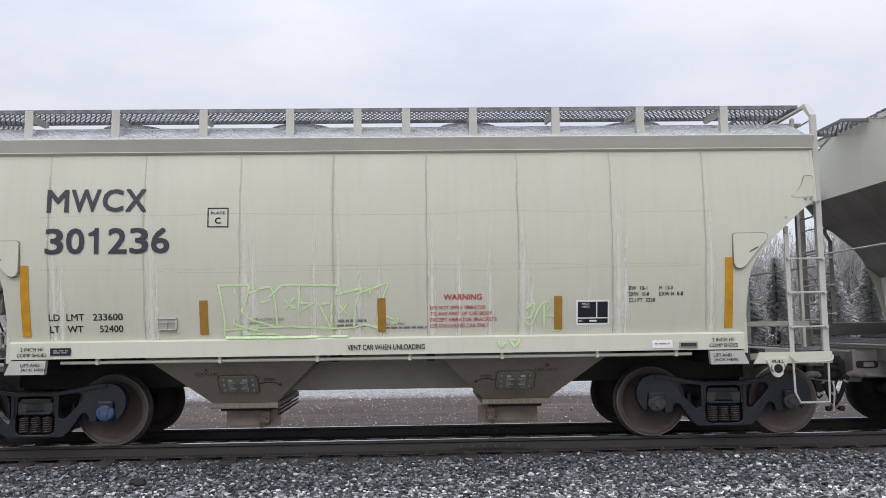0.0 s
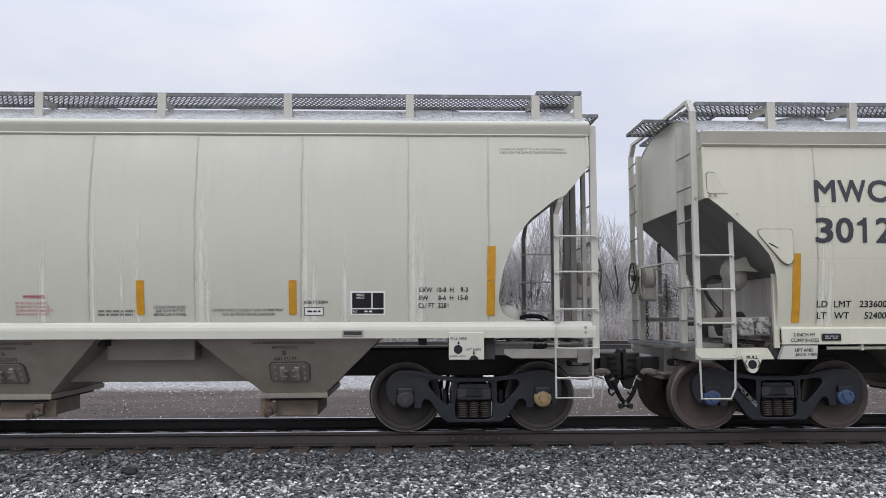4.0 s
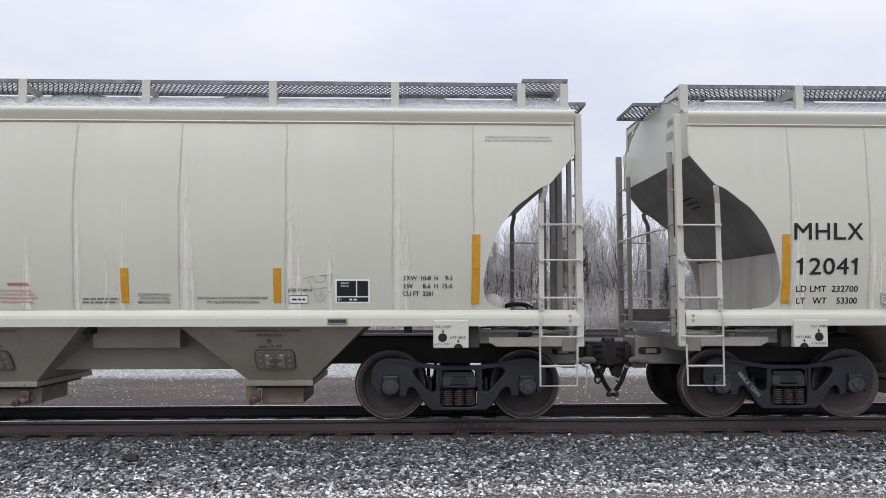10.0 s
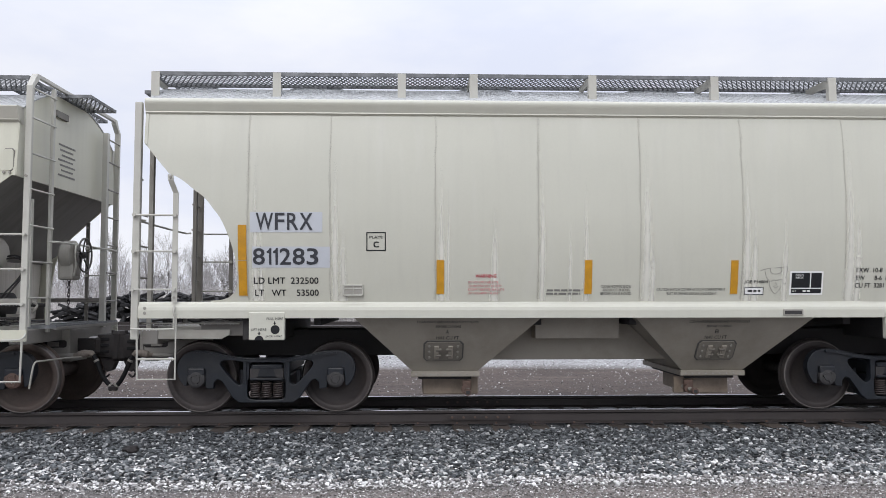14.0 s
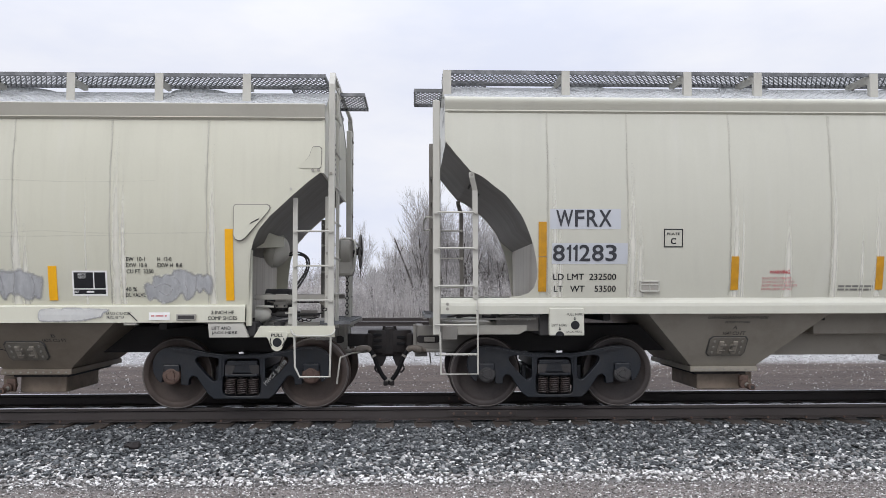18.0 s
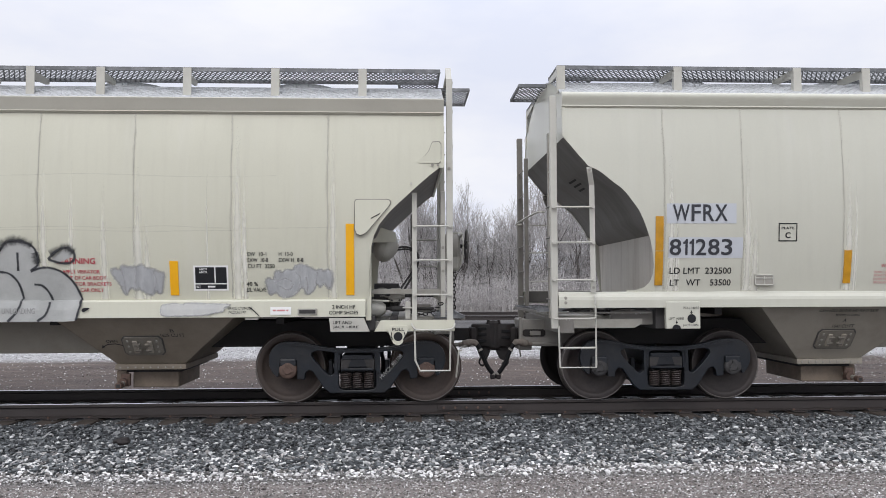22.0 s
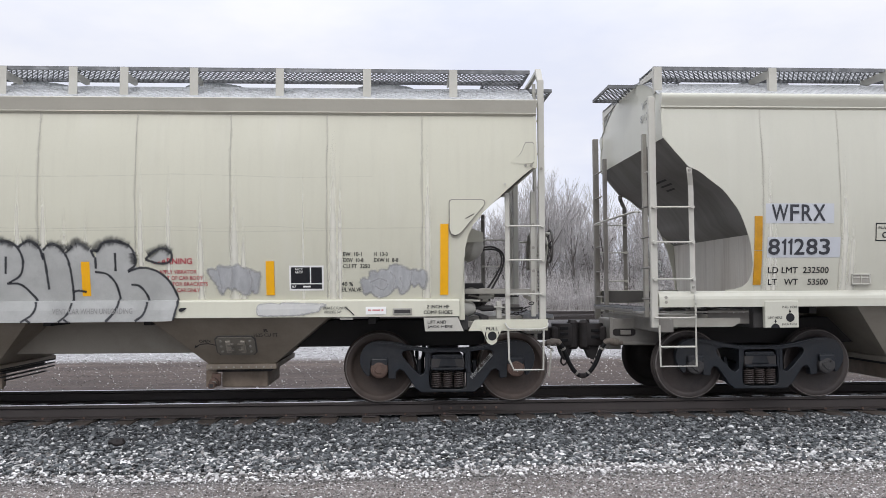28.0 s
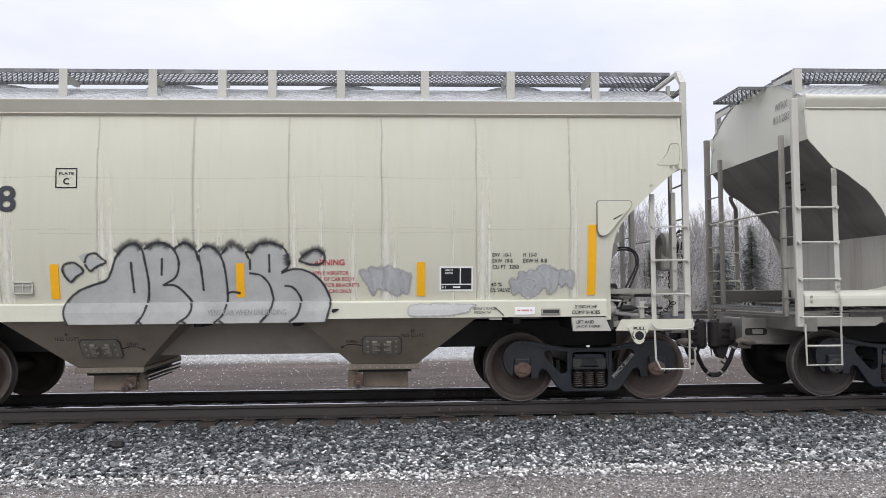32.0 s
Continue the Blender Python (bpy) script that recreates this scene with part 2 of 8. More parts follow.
PAD = material("grimy_bracket", (0.225, 0.205, 0.172), 0.65, var=0.12, scale=9, bump=0.1, dirt=(0.07, 0.06, 0.05), dirt_amount=0.6)
CAST = material("truck_casting", (0.0115, 0.0145, 0.0195), 0.42, var=0.25, scale=6, bump=0.3, fine=45, dirt=(0.036, 0.033, 0.032), dirt_amount=0.55, spec=0.4)
WEDGE = material("worn_wedge_casting", (0.040, 0.036, 0.035), 0.55, var=0.25, scale=8, bump=0.2, dirt=(0.02, 0.018, 0.018), dirt_amount=0.5)
SPRING = material("spring_steel", (0.050, 0.040, 0.037), 0.5, metal=0.3, var=0.2, scale=12, bump=0.1, dirt=(0.075, 0.045, 0.033), dirt_amount=0.4)
WHEEL_BROWN = material("brown_wheel_steel", (0.082, 0.061, 0.051), 0.65, metal=0.2, var=0.25, scale=5, bump=0.15, fine=60, dirt=(0.030, 0.026, 0.025), dirt_amount=0.7, per_object=0.2)
WHEEL = material("wheel_steel", (0.050, 0.041, 0.038), 0.6, metal=0.25, var=0.25, scale=5, bump=0.15, fine=60, dirt=(0.016, 0.0155, 0.017), dirt_amount=0.85, per_object=0.45)
WORN = material("worn_tread_steel", (0.17, 0.152, 0.142), 0.45, metal=0.5, var=0.15, scale=14, bump=0.05, dirt=(0.09, 0.075, 0.065), dirt_amount=0.6)
COUPLER = material("coupler_iron", (0.019, 0.017, 0.017), 0.65, var=0.2, scale=9, bump=0.2, dirt=(0.05, 0.035, 0.03), dirt_amount=0.35, spec=0.3)
RUBBER = material("hose_rubber", (0.009, 0.009, 0.010), 0.7, var=0.1, scale=20, bump=0.1, spec=0.2)
AMBER = material("amber_reflector", (0.54, 0.265, 0.012), 0.35, var=0.16, scale=9, bump=0.12, fine=120, dirt=(0.24, 0.135, 0.025), dirt_amount=0.5)
AMBER_OLD = material("browned_reflector", (0.34, 0.18, 0.025), 0.45, var=0.12, scale=12, bump=0.12, fine=120, dirt=(0.20, 0.12, 0.03), dirt_amount=0.4)
AMBER_NEW = material("fresh_amber_reflector", (0.85, 0.42, 0.005), 0.35, var=0.05, scale=12, bump=0.08, fine=120)
BLACK = material("black_stencil", (0.018, 0.0185, 0.021), 0.6, var=0.15, scale=20, bump=0.0, spec=0.2)
STENCIL = material("dark_grey_stencil", (0.032, 0.034, 0.042), 0.5, var=0.25, scale=14, bump=0.0)
NAVY = material("dark_blue_grey_stencil", (0.034, 0.036, 0.046), 0.5, var=0.12, scale=20, bump=0.0)
FAINT = material("faded_stencil", (0.17, 0.165, 0.15), 0.5, var=0.15, scale=20, bump=0.0)
FADED = material("overpainted_stencil", (0.27, 0.27, 0.262), 0.5, var=0.2, scale=20, bump=0.0)
RED = material("red_stencil", (0.42, 0.05, 0.07), 0.5, var=0.12, scale=20, bump=0.0)
PINK = material("faded_red_stencil", (0.55, 0.22, 0.22), 0.5, var=0.12, scale=20, bump=0.0)
WHITE = material("white_label", (0.78, 0.78, 0.76), 0.45, var=0.03, scale=10, bump=0.0)
PATCH = material("grey_white_patch_paint", (0.50, 0.52, 0.55), 0.45, var=0.04, scale=5, bump=0.0)
SILVER = material("silver_spray", (0.385, 0.39, 0.375), 0.42, metal=0.05, var=0.14, scale=3.5, bump=0.02, dirt=(0.51, 0.515, 0.50), dirt_amount=0.75)
ROLLED = material("grey_roller_coat", (0.38, 0.385, 0.39), 0.6, var=0.22, scale=9, bump=0.05, dirt=(0.25, 0.257, 0.275), dirt_amount=0.7, stretch_by=(1.8, 1, 0.5))
DABBED = material("thin_grey_roller_coat", (0.50, 0.50, 0.475), 0.6, var=0.10, scale=7, bump=0.02, dirt=(0.42, 0.425, 0.43), dirt_amount=0.7, stretch_by=(1.8, 1, 0.5))
ROLLER = softened(material("grey_roller_paint", (0.43, 0.43, 0.42), 0.6, var=0.14, scale=8, bump=0.05, dirt=(0.36, 0.365, 0.37), dirt_amount=0.5, stretch_by=(1.6, 1, 0.5)), 0.5, 0.0, 0.5, 14.0)
STREAK = softened(material("pale_roller_streak", (0.50, 0.50, 0.50), 0.6, var=0.1, scale=8, bump=0.0), 0.5, 0.0, 0.45, 14.0)
SPRAY = softened(material("black_spray", (0.028, 0.030, 0.036), 0.5, var=0.15, scale=10, bump=0.0), 0.42, 0.0, 0.95, 14.0)
HAZE = softened(material("black_overspray", (0.03, 0.032, 0.036), 0.6, var=0.1, scale=10, bump=0.0), 0.5, 0.0, 0.72, 7.0)
CHALK = softened(material("pale_green_marker", (0.60, 0.74, 0.42), 0.7, var=0.12, scale=12, bump=0.0), 0.30, 0.0, 0.92, 9.0)
BLUECAP = material("blue_cap", (0.045, 0.078, 0.165), 0.5, var=0.2, scale=16, bump=0.1, dirt=(0.075, 0.082, 0.10), dirt_amount=0.6)
GATE = material("rust_brown_gate", (0.225, 0.178, 0.135), 0.7, var=0.15, scale=6, bump=0.1, dirt=(0.07, 0.048, 0.034), dirt_amount=0.6)
RUSTCAP = material("rusty_cap", (0.11, 0.068, 0.052), 0.65, var=0.2, scale=20, bump=0.2, dirt=(0.07, 0.05, 0.04), dirt_amount=0.6)
TANCAP = material("tan_cap", (0.30, 0.21, 0.11), 0.6, var=0.2, scale=20, bump=0.2, dirt=(0.12, 0.08, 0.05), dirt_amount=0.5)
GREYCAP = material("dusty_cap", (0.04, 0.038, 0.038), 0.6, var=0.25, scale=20, bump=0.2, dirt=(0.025, 0.024, 0.025), dirt_amount=0.5)
CHALKY = material("worn_white_stencil", (0.27, 0.27, 0.265), 0.6, var=0.2, scale=18, bump=0.0)
RAIL = material("rail_side_rust", (0.044, 0.036, 0.034), 0.6, metal=0.2, var=0.15, scale=3, bump=0.12, dirt=(0.04, 0.036, 0.034), dirt_amount=0.5)
RAILTOP = material("polished_rail_top", (0.55, 0.55, 0.57), 0.22, metal=1.0, var=0.06, scale=6, bump=0.02)
TIE = material("creosoted_tie", (0.055, 0.042, 0.034), 0.85, var=0.25, scale=5, bump=0.4, fine=40, per_object=0.25, stretch_by=(1, 0.2, 1), dirt=(0.12, 0.10, 0.085), dirt_amount=0.4)
BARK = material("bare_bark", (0.075, 0.066, 0.06), 0.9, var=0.25, scale=5, bump=0.3, per_object=0.25)
TWIG = material("frosted_twig", (0.36, 0.345, 0.338), 0.9, var=0.2, scale=2, bump=0.0, per_object=0.25, per_island=0.35)
TWIG_PALE = material("heavily_frosted_twig", (0.335, 0.322, 0.318), 0.9, var=0.2, scale=2, bump=0.0, per_object=0.25, per_island=0.35)
BRUSH = material("frosted_brush", (0.43, 0.41, 0.40), 0.9, var=0.2, scale=0.6, bump=0.0, per_island=0.35)
NEEDLE = material("frosted_conifer", (0.31, 0.315, 0.305), 0.9, var=0.2, scale=3, bump=0.0, per_island=0.28, per_object=0.2)
PILE = material("black_heap_timber", (0.013, 0.0125, 0.013), 0.8, var=0.3, scale=6, bump=0.3, per_object=0.4)


# ---- small builders ----
def part(name, bm, mat, parent=None, label="", smooth=False, at=None):
    """One mesh object from a bmesh, under a thing or under a part."""
    me = bpy.data.meshes.new(name)
    bm.normal_update()
    bm.to_mesh(me)
    bm.free()
    me.materials.append(mat)
    if smooth:
        for p in me.polygons:
            p.use_smooth = True
        me.set_sharp_from_angle(angle=radians(38))
    ob = new(name, me)
    if parent is not None:
        ob.parent = parent
    if at is not None:
        ob.matrix_basis = at
    if label:
        ob["label"] = label
    return ob


def again(ob, at, parent=None, name=None):
    """Another object on the same mesh."""
    o = new(name or ob.name.split(".")[0], ob.data)
    o.parent = parent if parent is not None else ob.parent
    o.matrix_basis = at
    if "label" in ob:
        o["label"] = ob["label"]
    return o


def box(bm, x0, x1, y0, y1, z0, z1, bevel=0.0):
    v = [bm.verts.new((x, y, z)) for x in (x0, x1) for y in (y0, y1) for z in (z0, z1)]
    fs = [bm.faces.new([v[i] for i in q]) for q in ((0, 1, 3, 2), (4, 6, 7, 5), (0, 4, 5, 1), (2, 3, 7, 6), (0, 2, 6, 4), (1, 5, 7, 3))]
    if bevel:
        edges = {e for f in fs for e in f.edges}
        bmesh.ops.bevel(bm, geom=list(edges), offset=bevel, segments=2, profile=0.5, affect="EDGES")
    return bm


def boxed(x0, x1, y0, y1, z0, z1, bevel=0.0):
    return box(bmesh.new(), x0, x1, y0, y1, z0, z1, bevel)


def tube(bm, pts, r, n=8, cap=True):
    """A round bar along a line of points."""
    pts = [Vector(p) for p in pts]
    rings = []
    for i, p in enumerate(pts):
        d = (pts[min(i + 1, len(pts) - 1)] - pts[max(i - 1, 0)]).normalized()
        side = d.cross(Vector((0, 0, 1)))
        if side.length < 1e-3:
            side = d.cross(Vector((0, 1, 0)))
        side.normalize()
        up = side.cross(d)
        rr = r[i] if isinstance(r, (list, tuple)) else r
        rings.append([bm.verts.new(p + rr * (math.cos(a) * side + math.sin(a) * up)) for a in (2 * math.pi * k / n for k in range(n))])
    for a, b in zip(rings, rings[1:]):
        for k in range(n):
            bm.faces.new((a[k], a[(k + 1) % n], b[(k + 1) % n], b[k]))
    if cap:
        bm.faces.new(rings[0][::-1])
        bm.faces.new(rings[-1])
    return bm


def tubed(pts, r, n=8):
    return tube(bmesh.new(), pts, r, n)


def prism(bm, outline, a, b, axis="y", holes=()):
    """An outline (x, z) extruded along y from a to b; or (y, z) along x, or (x, y) along z."""
    def place(p, w):
        return {"y": (p[0], w, p[1]), "x": (w, p[0], p[1]), "z": (p[0], p[1], w)}[axis]
    edges = []
    for loop in (outline, *holes):
        vs = [bm.verts.new(place(p, a)) for p in loop]
        edges += [bm.edges.new((vs[i], vs[(i + 1) % len(vs)])) for i in range(len(vs))]
    filled = bmesh.ops.triangle_fill(bm, edges=edges, use_beauty=True, use_dissolve=False)
    faces = [g for g in filled["geom"] if isinstance(g, bmesh.types.BMFace)]
    made = bmesh.ops.extrude_face_region(bm, geom=faces, use_keep_orig=True)
    shift = {"y": Vector((0, b - a, 0)), "x": Vector((b - a, 0, 0)), "z": Vector((0, 0, b - a))}[axis]
    bmesh.ops.translate(bm, vec=shift, verts=[g for g in made["geom"] if isinstance(g, bmesh.types.BMVert)])
    bmesh.ops.recalc_face_normals(bm, faces=bm.faces[:])
    return bm


def lathe(bm, profile, n=40):
    """A profile of (radius, y) turned about the y axis."""
    rings = []
    for r, y in profile:
        if r < 1e-5:
            rings.append([bm.verts.new((0, y, 0))])
        else:
            rings.append([bm.verts.new((r * math.cos(2 * math.pi * k / n), y, r * math.sin(2 * math.pi * k / n))) for k in range(n)])
    for a, b in zip(rings, rings[1:]):
        for k in range(n):
            q = [a[k % len(a)], a[(k + 1) % len(a)], b[(k + 1) % len(b)], b[k % len(b)]]
            q = list(dict.fromkeys(q))
            if len(q) > 2:
                bm.faces.new(q)
    bmesh.ops.recalc_face_normals(bm, faces=bm.faces[:])
    return bm


def sheet(bm, columns, offset):
    """A plate from columns of points (equal counts), thickened by offset."""
    offset = Vector(offset)
    front = [[bm.verts.new(p) for p in c] for c in columns]
    back = [[bm.verts.new(Vector(p) + offset) for p in c] for c in columns]
    nc, nr = len(columns), len(columns[0])
    for g, flip in ((front, False), (back, True)):
        for i in range(nc - 1):
            for j in range(nr - 1):
                q = (g[i][j], g[i + 1][j], g[i + 1][j + 1], g[i][j + 1])
                bm.faces.new(q[::-1] if flip else q)
    for i in range(nc - 1):
        bm.faces.new((front[i][0], back[i][0], back[i + 1][0], front[i + 1][0]))
        bm.faces.new((front[i][-1], front[i + 1][-1], back[i + 1][-1], back[i][-1]))
    for j in range(nr - 1):
        bm.faces.new((front[0][j], front[0][j + 1], back[0][j + 1], back[0][j]))
        bm.faces.new((front[-1][j], back[-1][j], back[-1][j + 1], front[-1][j + 1]))
    bmesh.ops.recalc_face_normals(bm, faces=bm.faces[:])
    return bm


def curve(points, steps=6):
    """A smooth line through points (Catmull-Rom)."""
    p = [Vector(q) for q in points]
    p = [2 * p[0] - p[1]] + p + [2 * p[-1] - p[-2]]
    out = []
    for i in range(1, len(p) - 2):
        for k in range(steps):
            u = k / steps
            out.append(0.5 * (2 * p[i] + (p[i + 1] - p[i - 1]) * u + (2 * p[i - 1] - 5 * p[i] + 4 * p[i + 1] - p[i + 2]) * u * u
                              + (3 * p[i] - p[i - 1] - 3 * p[i + 1] + p[i + 2]) * u ** 3))
    out.append(p[-2])
    return out


# ---- ground, track bed and rails ----
def ground_height(x, y):
    """The track bed lies a little above the yard on both sides."""
    n = noise.noise(Vector((x * 0.22, y * 0.22, 3.1)))
    shoulder = -0.21
    if y < -1.5:
        shoulder = -0.21 - 0.10 * min(1.0, (-1.5 - y) / 1.9)
    elif y > 1.5:
        shoulder = -0.21 - 0.13 * min(1.0, (y - 1.5) / 1.8)
    rough = 0.02 if abs(y) < 3.4 else 0.035
    return shoulder + n * rough


def ground_material():
    m = bpy.data.materials.new("yard_ground")
    m.use_nodes = True
    nt = m.node_tree
    bsdf = nt.nodes["Principled BSDF"]
    bsdf.inputs["Roughness"].default_value = 0.85
    tc = nt.nodes.new("ShaderNodeTexCoord")
    sep = nt.nodes.new("ShaderNodeSeparateXYZ")
    nt.links.new(tc.outputs["Object"], sep.inputs[0])

    def tex(scale, detail=6.0, rough=0.6, squeeze=(1, 1, 1)):
        mp = nt.nodes.new("ShaderNodeMapping")
        mp.inputs["Scale"].default_value = squeeze
        nt.links.new(tc.outputs["Object"], mp.inputs[0])
        n = nt.nodes.new("ShaderNodeTexNoise")
        n.inputs["Scale"].default_value, n.inputs["Detail"].default_value, n.inputs["Roughness"].default_value = scale, detail, rough
        nt.links.new(mp.outputs[0], n.inputs["Vector"])
        return n.outputs["Fac"]

    def ramp(socket, *stops):
        r = nt.nodes.new("ShaderNodeValToRGB")
        while len(r.color_ramp.elements) < len(stops):
            r.color_ramp.elements.new(0.5)
        for e, (p, c) in zip(r.color_ramp.elements, stops):
            e.position, e.color = p, (*c, 1)
        nt.links.new(socket, r.inputs["Fac"])
        return r.outputs["Color"]

    def mix(fac, a, b, kind="MIX"):
        x = nt.nodes.new("ShaderNodeMix")
        x.data_type, x.blend_type = "RGBA", kind
        if isinstance(fac, float):
            x.inputs["Factor"].default_value = fac
        else:
            nt.links.new(fac, x.inputs["Factor"])
        nt.links.new(a, x.inputs["A"])
        nt.links.new(b, x.inputs["B"])
        return x.outputs["Result"]

    def band(lo, hi, wobble=0.0):
        """0 below lo, 1 above hi, along y, with an uneven border."""
        src = sep.outputs["Y"]
        if wobble:
            add = nt.nodes.new("ShaderNodeMath")
            add.operation = "MULTIPLY_ADD"
            nt.links.new(tex(0.5, 4.0), add.inputs[0])
            add.inputs[1].default_value = wobble
            nt.links.new(src, add.inputs[2])
            src = add.outputs[0]
        r = nt.nodes.new("ShaderNodeMapRange")
        r.inputs["From Min"].default_value, r.inputs["From Max"].default_value = lo, hi
        nt.links.new(src, r.inputs["Value"])
        return r.outputs["Result"]

    dirt = ramp(tex(3.0, 8.0, 0.7, (0.5, 1.6, 1)), (0.30, (0.092, 0.078, 0.071)), (0.55, (0.178, 0.156, 0.144)), (0.75, (0.275, 0.25, 0.235)))
    flecks = ramp(tex(34.0, 3.0, 0.75, (0.75, 1, 1)), (0.60, (0, 0, 0)), (0.68, (1, 1, 1)))
    pale = ramp(tex(60.0, 2.0), (0.3, (0.42, 0.41, 0.39)), (0.7, (0.66, 0.66, 0.66)))
    road = mix(flecks, dirt, pale)
    stone = ramp(tex(22.0, 3.0, 0.7), (0.35, (0.03, 0.032, 0.035)), (0.6, (0.11, 0.115, 0.12)), (0.72, (0.3, 0.31, 0.31)))
    mud = ramp(tex(1.1, 8.0, 0.65, (0.35, 1.5, 1)), (0.32, (0.037, 0.0245, 0.0185)), (0.55, (0.069, 0.049, 0.039)), (0.78, (0.128, 0.098, 0.080)))
    mudfleck = ramp(tex(13.0, 3.0, 0.8, (0.4, 1, 1)), (0.70, (0, 0, 0)), (0.76, (1, 1, 1)))
    clod = ramp(tex(17.0, 6.0, 0.78, (0.45, 1.3, 1)), (0.34, (0.5, 0.5, 0.5)), (0.52, (1.0, 1.0, 1.0)), (0.68, (1.9, 1.85, 1.8)))
    mud = mix(1.0, mud, clod, "MULTIPLY")
    mud = mix(mudfleck, mud, pale)
    frost = ramp(tex(9.0, 5.0, 0.8, (0.6, 1, 1)), (0.33, (0.12, 0.115, 0.11)), (0.52, (0.28, 0.275, 0.27)), (0.67, (0.64, 0.645, 0.65)))
    field = ramp(tex(0.6, 6.0, 0.7), (0.35, (0.16, 0.14, 0.12)), (0.65, (0.44, 0.42, 0.40)))
    col = mix(band(-3.75, -3.35, 0.5), road, stone)
    col = mix(band(1.9, 2.7, 0.6), col, mud)
    col = mix(band(9.4, 10.8, 1.2), col, frost)
    cinder = ramp(tex(5.0, 5.0, 0.7, (0.3, 1, 1)), (0.35, (0.035, 0.033, 0.032)), (0.6, (0.085, 0.08, 0.078)), (0.75, (0.22, 0.215, 0.21)))
    col = mix(band(24.5, 27.0, 2.0), col, cinder)
    col = mix(band(46.0, 50.0, 2.0), col, field)
    nt.links.new(col, bsdf.inputs["Base Color"])
    bp = nt.nodes.new("ShaderNodeBump")
    bp.inputs["Strength"].default_value, bp.inputs["Distance"].default_value = 0.5, 0.03
    nt.links.new(tex(18.0, 5.0, 0.75), bp.inputs["Height"])
    nt.links.new(bp.outputs[0], bsdf.inputs["Normal"])
    return m


def make_ground():
    xs = [-2500, -900, -300, -120, -60] + [-30 + 0.75 * k for k in range(81)] + [60, 120, 300, 900, 2500]
    ys = [-2500, -600, -150, -50, -25] + [-16 + 0.5 * k for k in range(81)] + [30, 40, 55, 80, 150, 600, 2500]
    verts = [(x, y, ground_height(x, y) if abs(x) < 200 and abs(y) < 200 else -0.32) for x in xs for y in ys]
    n = len(ys)
    faces = [(i * n + j, (i + 1) * n + j, (i + 1) * n + j + 1, i * n + j + 1) for i in range(len(xs) - 1) for j in range(n - 1)]
    me = bpy.data.meshes.new("ground")
    me.from_pydata(verts, [], faces)
    me.materials.append(ground_material())
    for p in me.polygons:
        p.use_smooth = True
    return tagged(new("ground", me), "muddy railway yard ground with frosted gravel", "ground", kind="structure")


ICO = bmesh.new()
bmesh.ops.create_icosphere(ICO, subdivisions=1, radius=1.0)
ICO_V = np.array([v.co[:] for v in ICO.verts])
ICO_F = np.array([[v.index for v in f.verts] for f in ICO.faces])
ICO.free()


OCT_V = np.array([(1, 0, 0), (-1, 0, 0), (0, 1, 0), (0, -1, 0), (0, 0, 1), (0, 0, -1)], dtype=float)
OCT_F = np.array([(0, 2, 4), (2, 1, 4), (1, 3, 4), (3, 0, 4), (2, 0, 5), (1, 2, 5), (3, 1, 5), (0, 3, 5)])


def stones(name, count, area, size, mat, label, seed, flat=0.65, sink=0.3, small=False):
    """Broken stones strewn over the ground between x0..x1, y0..y1 as one mesh."""
    rng = np.random.default_rng(seed)
    x0, x1, y0, y1 = area
    base, faces = (OCT_V, OCT_F) if small else (ICO_V, ICO_F)
    n = len(base)
    xy = np.stack([rng.uniform(x0, x1, count), rng.uniform(y0, y1, count)], 1)
    radius = size[0] + (size[1] - size[0]) * rng.uniform(0, 1, count) ** 1.6
    V = base[None] * (1 + rng.uniform(-0.30, 0.35, (count, n, 1)))
    for _ in range(4):
        cut = rng.normal(0, 1, (count, 3))
        cut /= np.linalg.norm(cut, axis=1)[:, None]
        over = np.maximum(0.0, (V * cut[:, None]).sum(2) - rng.uniform(0.35, 0.75, (count, 1)))
        V = V - over[..., None] * cut[:, None]
    V = V * np.stack([rng.uniform(0.8, 1.5, count), rng.uniform(0.7, 1.15, count), rng.uniform(0.5, 1.0, count) * flat + 0.2], 1)[:, None]
    a, b = rng.uniform(0, 2 * math.pi, count), rng.normal(0, 0.5, count)
    ca, sa, cb, sb = np.cos(a), np.sin(a), np.cos(b), np.sin(b)
    x, y, z = V[..., 0], V[..., 1], V[..., 2]
    y, z = cb[:, None] * y - sb[:, None] * z, sb[:, None] * y + cb[:, None] * z
    x, y = ca[:, None] * x - sa[:, None] * y, sa[:, None] * x + ca[:, None] * y
    V = np.stack([x, y, z], 2) * radius[:, None, None]
    zz = np.array([ground_height(p[0], p[1]) for p in xy])
    V[..., 0] += xy[:, :1]
    V[..., 1] += xy[:, 1:]
    V[..., 2] += (zz + radius * (1 - sink) * 0.6 + rng.uniform(0, 0.6, count) * radius)[:, None]
    F = (faces[None] + (np.arange(count) * n)[:, None, None]).reshape(-1, 3)
    me = bpy.data.meshes.new(name)
    me.from_pydata(V.reshape(-1, 3).tolist(), [], F.tolist())
    me.materials.append(mat)
    return tagged(new(name, me), label, "gravel", kind="stuff")


